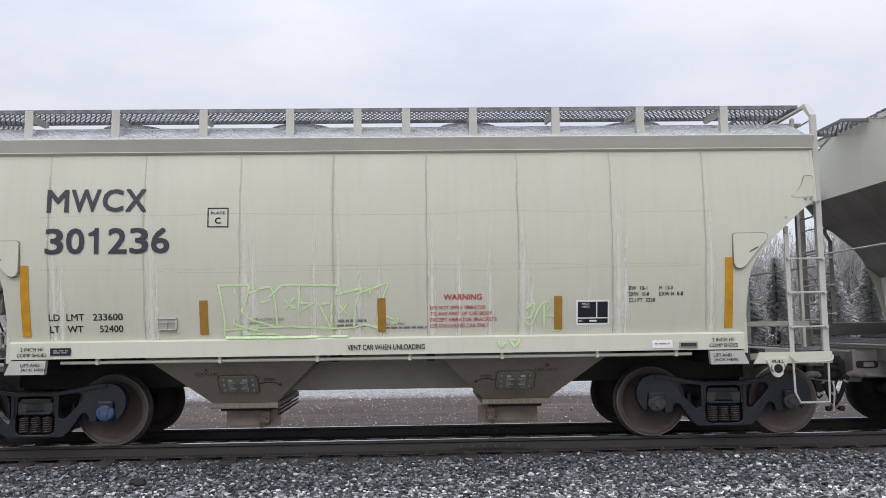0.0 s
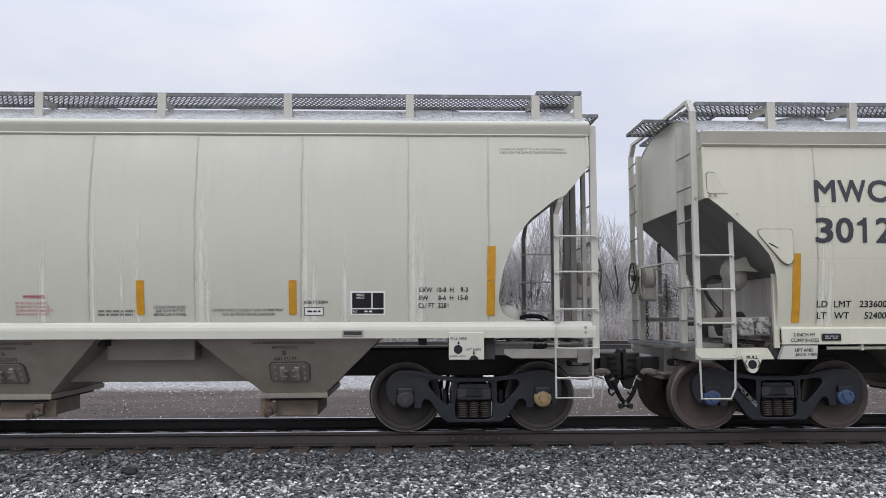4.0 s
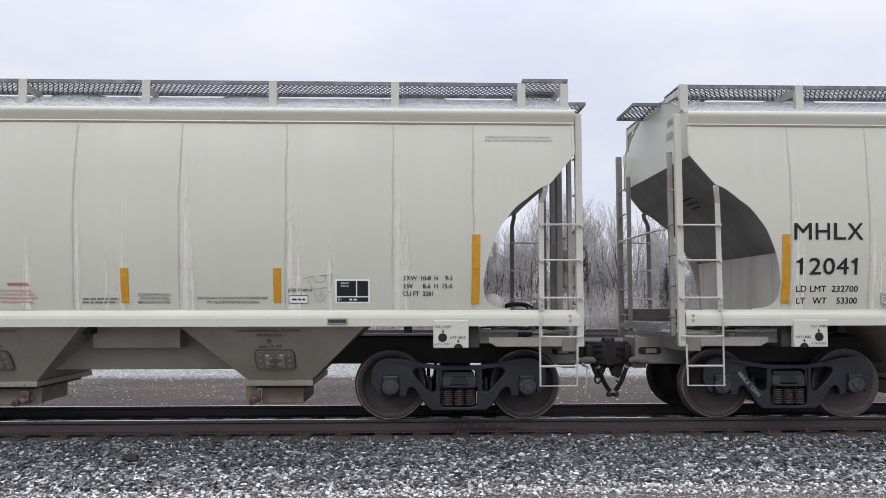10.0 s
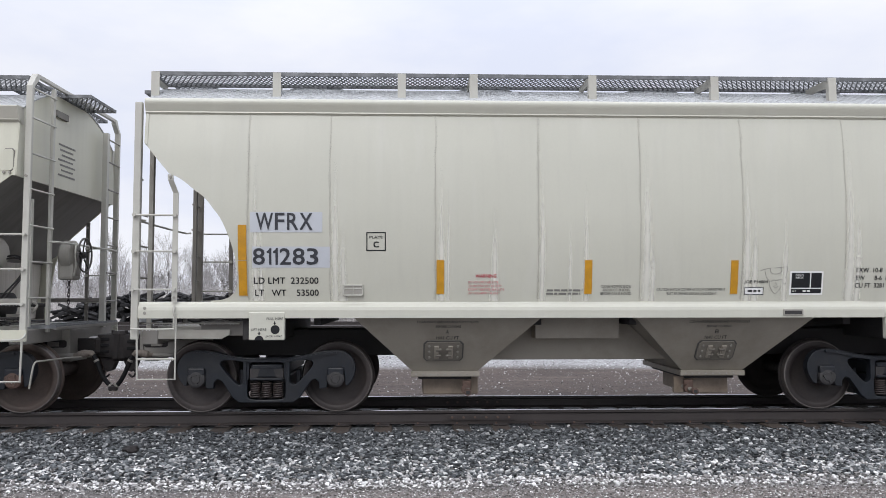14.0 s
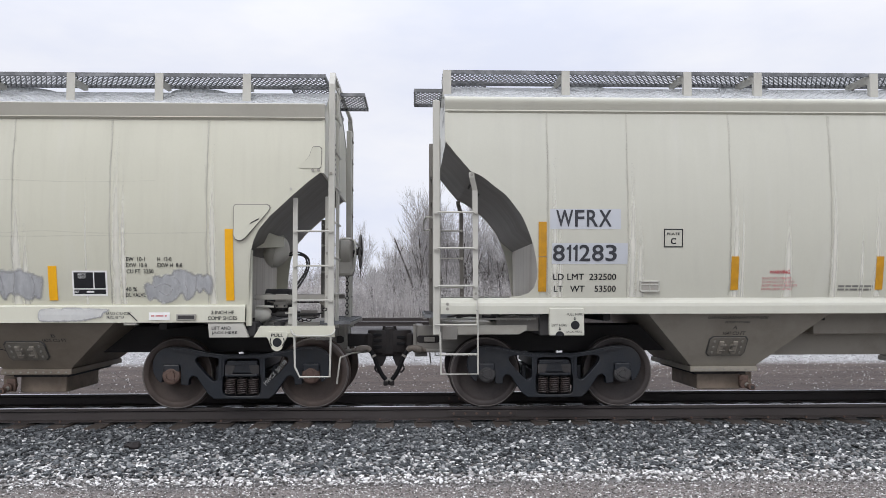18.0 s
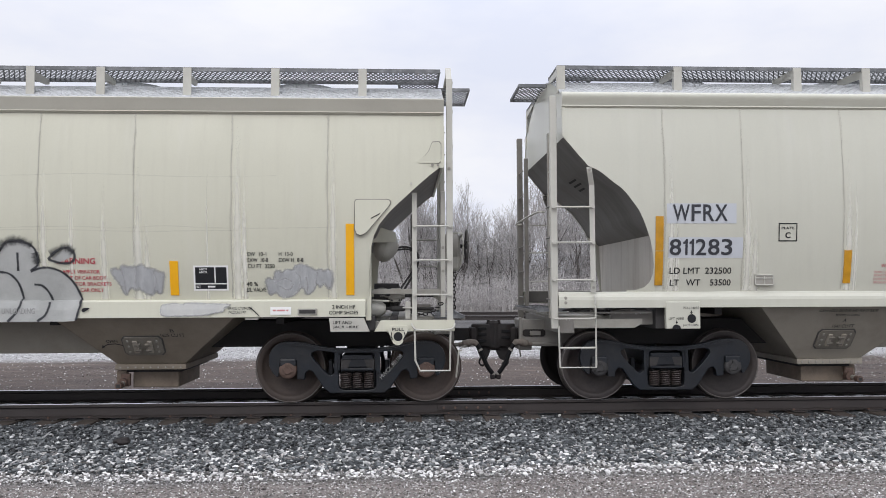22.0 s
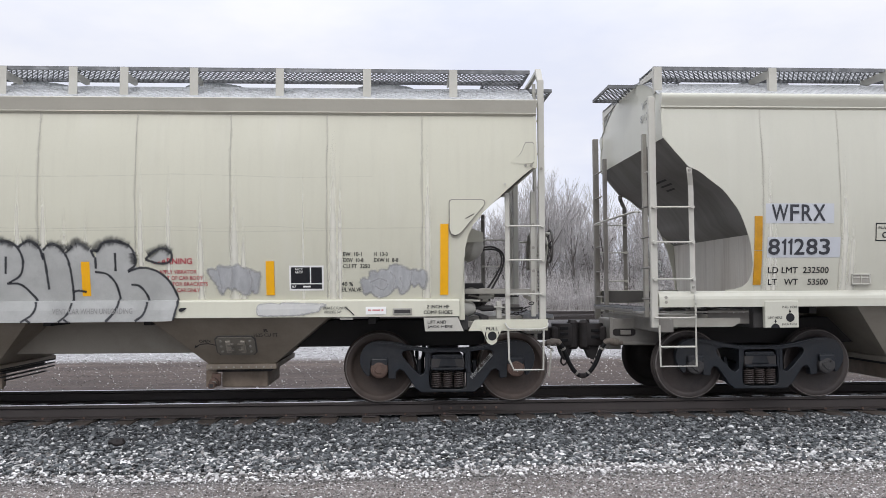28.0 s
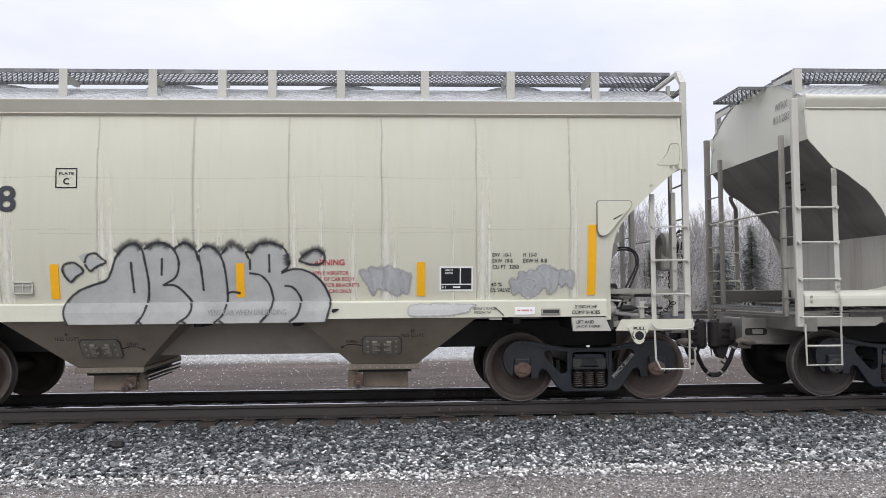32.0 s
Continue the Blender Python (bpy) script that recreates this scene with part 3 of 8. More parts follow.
def stone_material(name, ramp_stops, rough=0.75):
    m = bpy.data.materials.new(name)
    m.use_nodes = True
    nt = m.node_tree
    bsdf = nt.nodes["Principled BSDF"]
    bsdf.inputs["Roughness"].default_value = rough
    ge = nt.nodes.new("ShaderNodeNewGeometry")
    r = nt.nodes.new("ShaderNodeValToRGB")
    while len(r.color_ramp.elements) < len(ramp_stops):
        r.color_ramp.elements.new(0.5)
    for e, (p, c) in zip(r.color_ramp.elements, ramp_stops):
        e.position, e.color = p, (*c, 1)
    nt.links.new(ge.outputs["Random Per Island"], r.inputs["Fac"])
    tc = nt.nodes.new("ShaderNodeTexCoord")
    n = nt.nodes.new("ShaderNodeTexNoise")
    n.inputs["Scale"].default_value, n.inputs["Detail"].default_value = 30.0, 5.0
    nt.links.new(tc.outputs["Object"], n.inputs["Vector"])
    mr = nt.nodes.new("ShaderNodeMapRange")
    mr.inputs["To Min"].default_value, mr.inputs["To Max"].default_value = 0.55, 1.45
    nt.links.new(n.outputs["Fac"], mr.inputs["Value"])
    mix = nt.nodes.new("ShaderNodeMix")
    mix.data_type, mix.blend_type = "RGBA", "MULTIPLY"
    mix.inputs["Factor"].default_value = 1.0
    nt.links.new(r.outputs["Color"], mix.inputs["A"])
    nt.links.new(mr.outputs["Result"], mix.inputs["B"])
    nt.links.new(mix.outputs["Result"], bsdf.inputs["Base Color"])
    return m


BALLAST = stone_material("ballast_stone", ((0.0, (0.014, 0.0145, 0.0155)), (0.36, (0.055, 0.061, 0.065)), (0.70, (0.135, 0.145, 0.149)), (0.90, (0.30, 0.302, 0.297)), (1.0, (0.58, 0.577, 0.565))))
BALLAST_DARK = stone_material("dark_ballast_stone", ((0.0, (0.014, 0.0145, 0.0155)), (0.42, (0.056, 0.061, 0.065)), (0.76, (0.125, 0.133, 0.136)), (0.93, (0.26, 0.262, 0.26)), (1.0, (0.60, 0.60, 0.59))))
ROAD_STONE = stone_material("brown_road_stone", ((0.0, (0.06, 0.054, 0.050)), (0.45, (0.15, 0.137, 0.127)), (0.80, (0.30, 0.283, 0.27)), (0.93, (0.52, 0.505, 0.49)), (1.0, (0.76, 0.75, 0.74))))
FROSTED_STONE = stone_material("frosted_stone", ((0.0, (0.16, 0.155, 0.15)), (0.50, (0.40, 0.40, 0.40)), (1.0, (0.80, 0.80, 0.81))))
CLOD = stone_material("mud_crumb", ((0.0, (0.03, 0.025, 0.022)), (0.55, (0.065, 0.056, 0.05)), (0.9, (0.12, 0.107, 0.098)), (1.0, (0.25, 0.235, 0.225))), 0.85)
PALE_STONE = stone_material("pale_gravel", ((0.0, (0.09, 0.083, 0.077)), (0.35, (0.24, 0.228, 0.218)), (0.65, (0.55, 0.537, 0.525)), (1.0, (0.84, 0.83, 0.82))))


def make_track(y0, name, label, joints=(), x_from=-60.0, x_to=60.0, ties=True, top=None):
    """A track on wooden ties: rails in two pieces of steel, tie plates, spikes and joint bars."""
    track = tagged(new(name), label, "railway track", kind="structure")
    for side in (-1, 1):
        y = y0 + side * 0.7525
        bm = bmesh.new()
        prism(bm, [(y - 0.07, -0.172), (y + 0.07, -0.172), (y + 0.07, -0.162), (y + 0.014, -0.145), (y + 0.010, -0.05), (y + 0.036, -0.036),
                   (y + 0.037, -0.006), (y + 0.030, -0.003), (y - 0.030, -0.003), (y - 0.037, -0.006), (y - 0.036, -0.036), (y - 0.010, -0.05), (y - 0.014, -0.145), (y - 0.07, -0.162)], x_from, x_to, "x")
        rail = part("rail", bm, RAIL, track, "rust-brown steel rail")
        part("rail_head", boxed(x_from, x_to, y - 0.031, y + 0.031, -0.0032, 0.0, 0.0), top or RAILTOP, rail, "polished running surface")
        for jx in joints:
            bm = bmesh.new()
            box(bm, jx - 0.46, jx + 0.46, y - 0.030, y - 0.0145, -0.132, -0.052, 0.004)
            box(bm, jx - 0.46, jx + 0.46, y + 0.0145, y + 0.030, -0.132, -0.052, 0.004)
            part("joint_bar", bm, RAIL, rail, "bolted joint bar")
        if joints:
            for jx in joints:
                for k in range(6):
                    bx = jx - 0.38 + 0.152 * k
                    part("joint_bolt", tubed([(bx, y - 0.055, -0.092), (bx, y - 0.028, -0.092)], 0.017, 6), RUSTCAP, track)
    if ties:
        tie = part("tie", boxed(-0.115, 0.115, y0 - 1.30, y0 + 1.30, -0.35, -0.184, 0.012), TIE, track)
        tie.matrix_basis = pose(x_from + 0.3, 0, 0)
        plate = part("tie_plate", boxed(-0.09, 0.09, -0.16, 0.16, -0.184, -0.170, 0.003), RAIL, track)
        plate.matrix_basis = pose(x_from + 0.3, y0 - 0.7525, 0)
        spike = part("spike", boxed(-0.012, 0.012, -0.014, 0.014, -0.172, -0.148, 0.003), RUSTCAP, track)
        spike.matrix_basis = pose(-9.0, y0 - 0.84, 0)
        k = 1
        x = x_from + 0.3 + 0.52
        while x < x_to:
            again(tie, pose(x, random.uniform(-0.03, 0.03), random.uniform(-0.008, 0.0), 0, 0, random.uniform(-1.2, 1.2)))
            if abs(x) < 14:
                for s in (-1, 1):
                    again(plate, pose(x, y0 + s * 0.7525, 0))
                again(spike, pose(x - 0.05, y0 - 0.7525 - 0.082, 0))
                again(spike, pose(x + 0.05, y0 - 0.7525 + 0.082, 0))
            x += 0.52
    return track


# ---- hopper cars: x along the track, -y to the camera, z = 0 at the rail top, the middle of the car at x = 0 ----
def side_y(z):
    """Half width of the bowed side sheets at the height z."""
    return 1.626 - (0.09 if z < 2.72 else 0.0625) * (z - 2.72) ** 2


def skin_y(style, x, z):
    """Half width of the side sheets with the slight bow of each panel between its seams."""
    st = STYLES[style]
    seams = [-5.56] + st["ribs"] + [5.56]
    bow = 0.0
    for a, b in zip(seams, seams[1:]):
        if a <= x <= b:
            bow = 0.014 * max(0.0, math.sin(math.pi * (x - a) / (b - a))) ** 0.8
    return side_y(z) - 0.012 + bow * min(1.0, max(0.0, st["eave"][0] + 0.02 - z) / 0.5) + 0.003 * noise.noise(Vector((x * 1.3, z * 1.1, 5.0)))


STYLES = {
    # two-bay car with a rounded cutaway and a rolled eave
    "round": dict(truck=8.23, sill=(1.245, 1.445), sill_end=5.615, eave=(3.80, 3.99), crown=4.42, post_top=4.385, post_foot=4.06,
                  cut=[(4.365, 1.445), (4.40, 1.80), (4.46, 2.12), (4.58, 2.43), (4.68, 2.58), (4.80, 2.73), (4.93, 2.83), (5.10, 2.965), (5.24, 3.03), (5.40, 3.22), (5.56, 3.42)],
                  ribs=[-4.27, -3.26, -1.95, -0.66, 0.63, 1.935, 3.265, 4.27], posts=[-5.52, -3.98, -2.38, -1.45, 0.10, 1.71, 3.28, 4.92, 5.48],
                  slope=[(5.55, 3.40), (4.34, 2.18)], bulk=4.34, bays=[(-2.97, -0.60, -2.24, -1.37), (0.60, 2.92, 1.36, 2.19)], bay_z=(1.245, 0.53)),
    # two-bay car with an angled cutaway, corner gussets and a flat fascia
    "angled": dict(truck=8.85, sill=(1.15, 1.365), sill_end=4.55, eave=(3.685, 3.865), crown=4.32, post_top=4.315, post_foot=3.93,
                   cut=[(4.585, 1.365), (4.60, 1.75), (4.625, 2.02), (4.66, 2.16), (4.72, 2.29), (4.86, 2.46), (5.16, 2.74), (5.34, 2.90), (5.47, 3.00), (5.53, 3.01)],
                   ribs=[-4.085, -2.92, -1.74, -0.59, 0.575, 1.72, 2.905, 4.085], posts=[-4.50, -3.40, -2.28, -1.17, -0.30, 0.33, 1.20, 2.28, 3.39, 4.50],
                   slope=[(5.52, 3.00), (4.42, 2.02)], bulk=4.42, bays=[(-2.96, -0.74, -2.24, -1.40), (0.68, 2.92, 1.30, 2.17)], bay_z=(1.15, 0.53)),
}


BAY_TOP, BAY_FOOT = 1.41, 0.86
SPREAD = 1.007


def bay_y(style, z):
    """Half width of a hopper bay's sloping side at the height z."""
    b0, b1 = STYLES[style]["bay_z"]
    return BAY_FOOT + (BAY_TOP - BAY_FOOT) * (z - b1) / (b0 - b1)


round_cut = STYLES["round"]["cut"]
STYLES["round"]["cut"] = [(p.x, p.z) for p in curve([(a, 0, b) for a, b in round_cut[:9]], 3)] + round_cut[9:]


def low_edge(st, x):
    """The lower edge of the side sheet at x: the sill, or the edge of the cutaway."""
    cut, a = st["cut"], abs(x)
    if a <= cut[0][0]:
        return st["sill"][1]
    for (xa, za), (xb, zb) in zip(cut, cut[1:]):
        if a <= xb:
            return za + (zb - za) * (a - xa) / (xb - xa)
    return cut[-1][1]


def grating(bm, x0, x1, y0, y1, z):
    """Expanded-metal walkway: crossing slanted strips, diamond holes between them, inside an angle frame."""
    for y in (y0, y1):
        box(bm, x0, x1, y - 0.011, y + 0.011, z - 0.035, z + 0.012)
    for x in (x0 + 0.011, x1 - 0.011):
        box(bm, x - 0.011, x + 0.011, y0 + 0.011, y1 - 0.011, z - 0.030, z + 0.006)
    reach, pitch = 0.46 * (y1 - y0), 0.066
    for s, low in ((1, z - 0.010), (-1, z - 0.012)):
        for k in range(int((x1 - x0 + reach) / pitch) + 1):
            a = x0 - reach + k * pitch if s > 0 else x0 + k * pitch
            f0, f1 = sorted(((x0 - a) / (s * reach), (x1 - a) / (s * reach)))
            f0, f1 = max(0.0, f0), min(1.0, f1)
            if f1 - f0 < 0.03:
                continue
            ends = [(a + s * reach * f, y0 + (y1 - y0) * f) for f in (f0, f1)]
            ring = [[bm.verts.new((x + d, y, zz)) for d, zz in ((-0.0085, low), (0.0085, low), (0.0085, low + 0.008), (-0.0085, low + 0.008))] for x, y in ends]
            for n in range(4):
                bm.faces.new((ring[0][n], ring[0][(n + 1) % 4], ring[1][(n + 1) % 4], ring[1][n]))
    return bm


def board(car, *where):
    """A grating walkway as one part."""
    return tagged(part("walkway", grating(bmesh.new(), *where), GRATE, car, "open steel grating walkway"), kind="stuff")


def bolts(parent, spots, r=0.018, mat=FITTING, depth=0.014):
    for x, y, z in spots:
        part("bolt", tubed([(x, y - depth, z), (x, y, z)], r, 8), mat, parent)


HALF_FRAME = [(0.25, 0.722), (0.47, 0.752), (0.68, 0.800), (0.80, 0.816), (0.92, 0.818), (0.995, 0.803), (1.06, 0.765), (1.11, 0.705), (1.137, 0.635), (1.142, 0.56), (1.125, 0.485), (1.09, 0.415), (1.045, 0.365), (1.018, 0.362), (1.005, 0.42), (0.995, 0.55),
              (0.785, 0.55), (0.775, 0.335), (0.68, 0.325), (0.67, 0.41), (0.63, 0.45), (0.575, 0.43), (0.43, 0.215), (0.35, 0.15)]
SIDE_FRAME = [(-x, z) for x, z in HALF_FRAME[::-1]] + HALF_FRAME


def rounded(pts, cut=0.25, rounds=2):
    """The closed outline with its corners cut off, again and again."""
    for _ in range(rounds):
        pts = [(a[0] + (b[0] - a[0]) * f, a[1] + (b[1] - a[1]) * f) for a, b in zip(pts, pts[1:] + pts[:1]) for f in (cut, 1 - cut)]
    return pts


WINDOW = rounded([(-0.60, 0.655), (-0.56, 0.695), (-0.33, 0.69), (-0.28, 0.64), (-0.285, 0.43), (-0.335, 0.37), (-0.395, 0.395), (-0.58, 0.60)])
MIDDLE = rounded([(-0.222, 0.695), (0.222, 0.695), (0.225, 0.45), (0.245, 0.43), (0.245, 0.23), (0.20, 0.188), (-0.20, 0.188), (-0.245, 0.23), (-0.245, 0.43), (-0.225, 0.45)], 0.22, 1)


def spring_mesh():
    pts = [(0.060 * math.cos(a), 0.060 * math.sin(a), 0.185 + 0.205 * a / (2 * math.pi * 7.4)) for a in (2 * math.pi * 7.4 * k / 82 for k in range(83))]
    return tubed(pts, 0.0115, 5)


WHEEL_PROFILE = [(0, -0.17), (0.115, -0.17), (0.125, -0.10), (0.20, -0.085), (0.34, -0.088), (0.372, -0.125), (0.383, -0.135), (0.448, -0.135), (0.456, -0.128),
                 (0.459, -0.04), (0.466, -0.03), (0.483, -0.018), (0.484, -0.008), (0.474, 0.0), (0.40, 0.0), (0.375, -0.02), (0.35, -0.045), (0.16, -0.04), (0.13, 0.02), (0, 0.02)]


def make_truck(car, cx, caps, steel):
    """A three-piece truck: bolster with two side frames, spring nests, adapters, brake shoes, and two wheelsets."""
    truck = part("truck", boxed(-0.20, 0.20, -1.06, 1.06, 0.47, 0.64, 0.02), CAST, car, "dark cast-steel three-piece truck", at=pose(cx, 0, 0))
    part("center_plate", tubed([(0, 0, 0.64), (0, 0, 0.78)], 0.21, 16), CAST, truck)
    part("brake_beam", boxed(-0.40, -0.34, -0.70, 0.70, 0.36, 0.44, 0.01), CAST, truck)
    part("brake_beam", boxed(0.34, 0.40, -0.70, 0.70, 0.36, 0.44, 0.01), CAST, truck)
    bm = bmesh.new()
    prism(bm, SIDE_FRAME, -1.07, -0.95, "y", holes=(WINDOW, [(-x, z) for x, z in WINDOW], MIDDLE))
    bmesh.ops.bevel(bm, geom=[e for e in bm.edges if e.calc_face_angle(0) > 0.7], offset=0.010, segments=2, profile=0.5, affect="EDGES")
    frame_near = part("side_frame", bm, CAST, truck)
    again(frame_near, pose(0, 0, 0, 0, 0, 180), truck)
    bm = bmesh.new()
    prism(bm, [(-0.90, 0.80), (-0.72, 0.785), (-0.47, 0.730), (-0.25, 0.702), (0.25, 0.702), (0.47, 0.730), (0.72, 0.785), (0.90, 0.80), (0.90, 0.775), (0.72, 0.757), (0.47, 0.702), (0.25, 0.674), (-0.25, 0.674), (-0.47, 0.702), (-0.72, 0.757), (-0.90, 0.775)], -1.105, -1.07, "y")
    part("frame_flange", bm, CAST, truck)
    for s in (-1, 1):
        part("frame_lug", boxed(s * 0.275 - 0.022, s * 0.275 + 0.022, -1.085, -1.07, 0.40, 0.69, 0.007), CAST, truck)
    part("bolster_end", boxed(-0.20, 0.20, -1.03, -0.98, 0.50, 0.615, 0.015), UNDER, truck)
    part("bolster_rib", boxed(-0.20, 0.20, -1.075, -1.04, 0.582, 0.600, 0.005), CAST, truck)
    for s in (-1, 1):
        part("friction_wedge", prism(bmesh.new(), [(s * 0.215, 0.585), (s * 0.085, 0.585), (s * 0.12, 0.475), (s * 0.215, 0.45)], -1.065, -0.98, "y"), WEDGE, truck)
    part("wear_plate", boxed(-0.205, 0.205, -1.10, -0.95, 0.44, 0.47, 0.006), CAST, truck)
    # block added behind the springs so that their opening looks dark
    part("spring_plank", boxed(-0.235, 0.235, -0.88, 0.88, 0.17, 0.46, 0.01), CAST, truck)
    spring = part("spring", spring_mesh(), SPRING, truck, "coiled steel spring", smooth=True)
    spring.matrix_basis = pose(-0.145, -1.03, 0.02)
    for x, y in ((0.0, -1.03), (0.145, -1.03), (-0.145, 1.03), (0.0, 1.03), (0.145, 1.03)):
        again(spring, pose(x, y, 0.02), truck)
    for s in (-1, 1):
        for y in (-1, 1):
            part("adapter", boxed(s * 0.889 - 0.105, s * 0.889 + 0.105, y * 1.02 - 0.10, y * 1.02 + 0.10, 0.50, 0.60, 0.02), CAST, truck)
        for y in (-0.77, 0.77):
            part("brake_shoe", boxed(s * 0.37 - 0.025, s * 0.37 + 0.03, y - 0.05, y + 0.05, 0.30, 0.55, 0.01), CAST, truck)
    for s in (-1, 1):
        axle = part("wheelset", tubed([(0, -1.08, 0), (0, -0.9, 0), (0, -0.7, 0), (0, 0.7, 0), (0, 0.9, 0), (0, 1.08, 0)], [0.075, 0.085, 0.095, 0.095, 0.085, 0.075], 20), steel, car,
                    "solid steel wheelset with worn rims", smooth=True, at=pose(cx + s * 0.889, 0, 0.457))
        wheel = part("wheel", lathe(bmesh.new(), WHEEL_PROFILE, 56), steel, axle, smooth=False, at=pose(0, -0.70, 0))
        for f in wheel.data.polygons:
            f.use_smooth = True
        again(wheel, pose(0, 0.70, 0, 0, 0, 180), axle)
        tread = part("tread", lathe(bmesh.new(), [(0.441, -0.1358), (0.4475, -0.1368), (0.4575, -0.130), (0.4600, -0.045), (0.452, -0.045)], 56), WORN, axle, "worn steel wheel tread", smooth=True, at=pose(0, -0.70, 0))
        for y in (-1, 1):
            cap = bmesh.new()
            lathe(cap, [(0, -1.135), (0.05, -1.135), (0.055, -1.125), (0.085, -1.122), (0.108, -1.112), (0.116, -1.09), (0.116, -0.93), (0, -0.93)], 24)
            if y > 0:
                bmesh.ops.rotate(cap, verts=cap.verts[:], cent=(0, 0, 0), matrix=Matrix.Rotation(math.pi, 3, "Z"))
            part("bearing_cap", cap, caps[0 if s < 0 else 1], axle)
            for k in range(3):
                a = math.radians(90 + 120 * k)
                part("cap_bolt", tubed([(0.062 * math.cos(a), y * 1.12, 0.062 * math.sin(a)), (0.062 * math.cos(a), y * 1.148, 0.062 * math.sin(a))], 0.016, 6), caps[0 if s < 0 else 1], axle)
    return truck


def make_coupler(car, style, e, hose_y=-0.40):
    """e = 1 or -1: the coupler, its carrier and the air hose at that end."""
    bm = bmesh.new()
    box(bm, *sorted((e * 5.35, e * 6.05)), -0.075, 0.075, 0.75, 0.93, 0.015)
    coupler = part("coupler", bm, COUPLER, car, "dark iron knuckle coupler")
    bm = bmesh.new()
    prism(bm, [(e * 5.98, -0.13), (e * 6.06, -0.21), (e * 6.16, -0.245), (e * 6.29, -0.22), (e * 6.335, -0.15), (e * 6.33, -0.07), (e * 6.26, -0.02), (e * 6.27, 0.10), (e * 6.20, 0.22), (e * 6.02, 0.17)], 0.67, 0.99, "z")
    bmesh.ops.bevel(bm, geom=[g for g in bm.edges if g.calc_face_angle(0) > 0.9], offset=0.022, segments=2, profile=0.5, affect="EDGES")
    part("coupler_head", bm, COUPLER, coupler, smooth=True)
    part("knuckle", tubed([(e * 6.27, -0.15, 0.62), (e * 6.27, -0.15, 0.66), (e * 6.27, -0.15, 1.0), (e * 6.27, -0.15, 1.035)], [0.05, 0.085, 0.085, 0.05], 14), COUPLER, coupler, smooth=True)
    part("knuckle_pin", tubed([(e * 6.22, -0.19, 0.64), (e * 6.22, -0.19, 1.045)], 0.022, 8), COUPLER, coupler)
    bm = bmesh.new()
    prism(bm, [(e * 6.05, 0.68), (e * 6.27, 0.68), (e * 6.24, 0.58), (e * 6.20, 0.49), (e * 6.14, 0.47), (e * 6.10, 0.54)], -0.17, -0.02, "y")
    part("lock_lift", bm, COUPLER, coupler)
    part("lift_hook", tubed(curve([(e * 6.12, -0.16, 0.53), (e * 6.09, -0.17, 0.45), (e * 6.13, -0.17, 0.40), (e * 6.18, -0.17, 0.44)], 4), 0.014, 6), COUPLER, coupler)
    # black boxes stand for the dark inside the head's slots
    for z in (0.755, 0.845, 0.925) if e > 0 else (0.80, 0.89):
        part("head_slot", boxed(*sorted((e * 6.07, e * 6.19)), -0.252, -0.225, z - 0.022, z + 0.022, 0.008), RUBBER, coupler)
    part("guard_arm", boxed(*sorted((e * 5.96, e * 6.10)), -0.20, 0.16, 0.72, 0.945, 0.03), COUPLER, coupler)
    out = {("round", 1): 5.82, ("round", -1): 5.96}.get((style, e), 5.72)
    part("striker", boxed(*sorted((e * (out - 0.14), e * (out - 0.03))), -0.341, 0.341, 0.70, 1.06, 0.02), DULL, car)
    part("end_sill", boxed(*sorted((e * 5.40, e * 5.60)), -1.42, 1.42, 0.92, 1.10, 0.012), DULL, car)
    part("carrier", boxed(*sorted((e * (out - 0.20), e * (out - 0.02))), -0.24, 0.24, 0.62, 0.72, 0.01), DULL, car)
    part("draft_plate", boxed(*sorted((e * 4.98, e * (out - 0.02))), -0.375, -0.342, 0.70, 1.06, 0.01), DULL, car)
    part("plate_edge", boxed(*sorted((e * (out - 0.045), e * out)), -0.40, -0.34, 0.69, 1.08, 0.006), DULL, car)
    hole = out - 0.21
    slot = [(e * (hole + 0.16 * c), 0.87 + 0.05 * d) for c, d in ((-1, -0.6), (-0.8, -1), (0.8, -1), (1, -0.6), (1, 0.6), (0.8, 1), (-0.8, 1), (-1, 0.6))]
    part("draft_slot", prism(bmesh.new(), slot, -0.382, -0.374, "y"), COUPLER, car)
    part("draft_key", boxed(*sorted((e * (hole - 0.09), e * (hole + 0.06))), -0.41, -0.38, 0.835, 0.90, 0.008), DULL, car)
    hose = part("air_hose", tubed(curve([(e * 5.99, hose_y, 0.745), (e * 6.05, hose_y, 0.70), (e * 6.10, hose_y, 0.61), (e * 6.15, hose_y, 0.48), (e * 6.21, hose_y + 0.01, 0.37), (e * 6.29, hose_y + 0.02, 0.285), (e * 6.36, hose_y + 0.02, 0.258)], 5), 0.031, 8), RUBBER, car, "black rubber air hose", smooth=True)
    valve = part("hose_valve", tubed([(e * a, hose_y, z) for a, z in ((5.78, 0.715), (5.83, 0.72), (5.85, 0.722), (5.93, 0.74), (5.97, 0.75), (6.01, 0.742), (6.04, 0.715))], [0.028, 0.032, 0.050, 0.054, 0.040, 0.044, 0.036], 12), COCK, hose, "rusty cast angle cock", smooth=True)
    part("hose_clamp", tubed([(e * 6.075, hose_y, 0.655), (e * 6.09, hose_y, 0.63)], 0.037, 10), DULL, hose)
    part("gland", boxed(*sorted((e * 6.305, e * 6.37)), hose_y - 0.02, hose_y + 0.055, 0.235, 0.305, 0.016), COUPLER, hose)
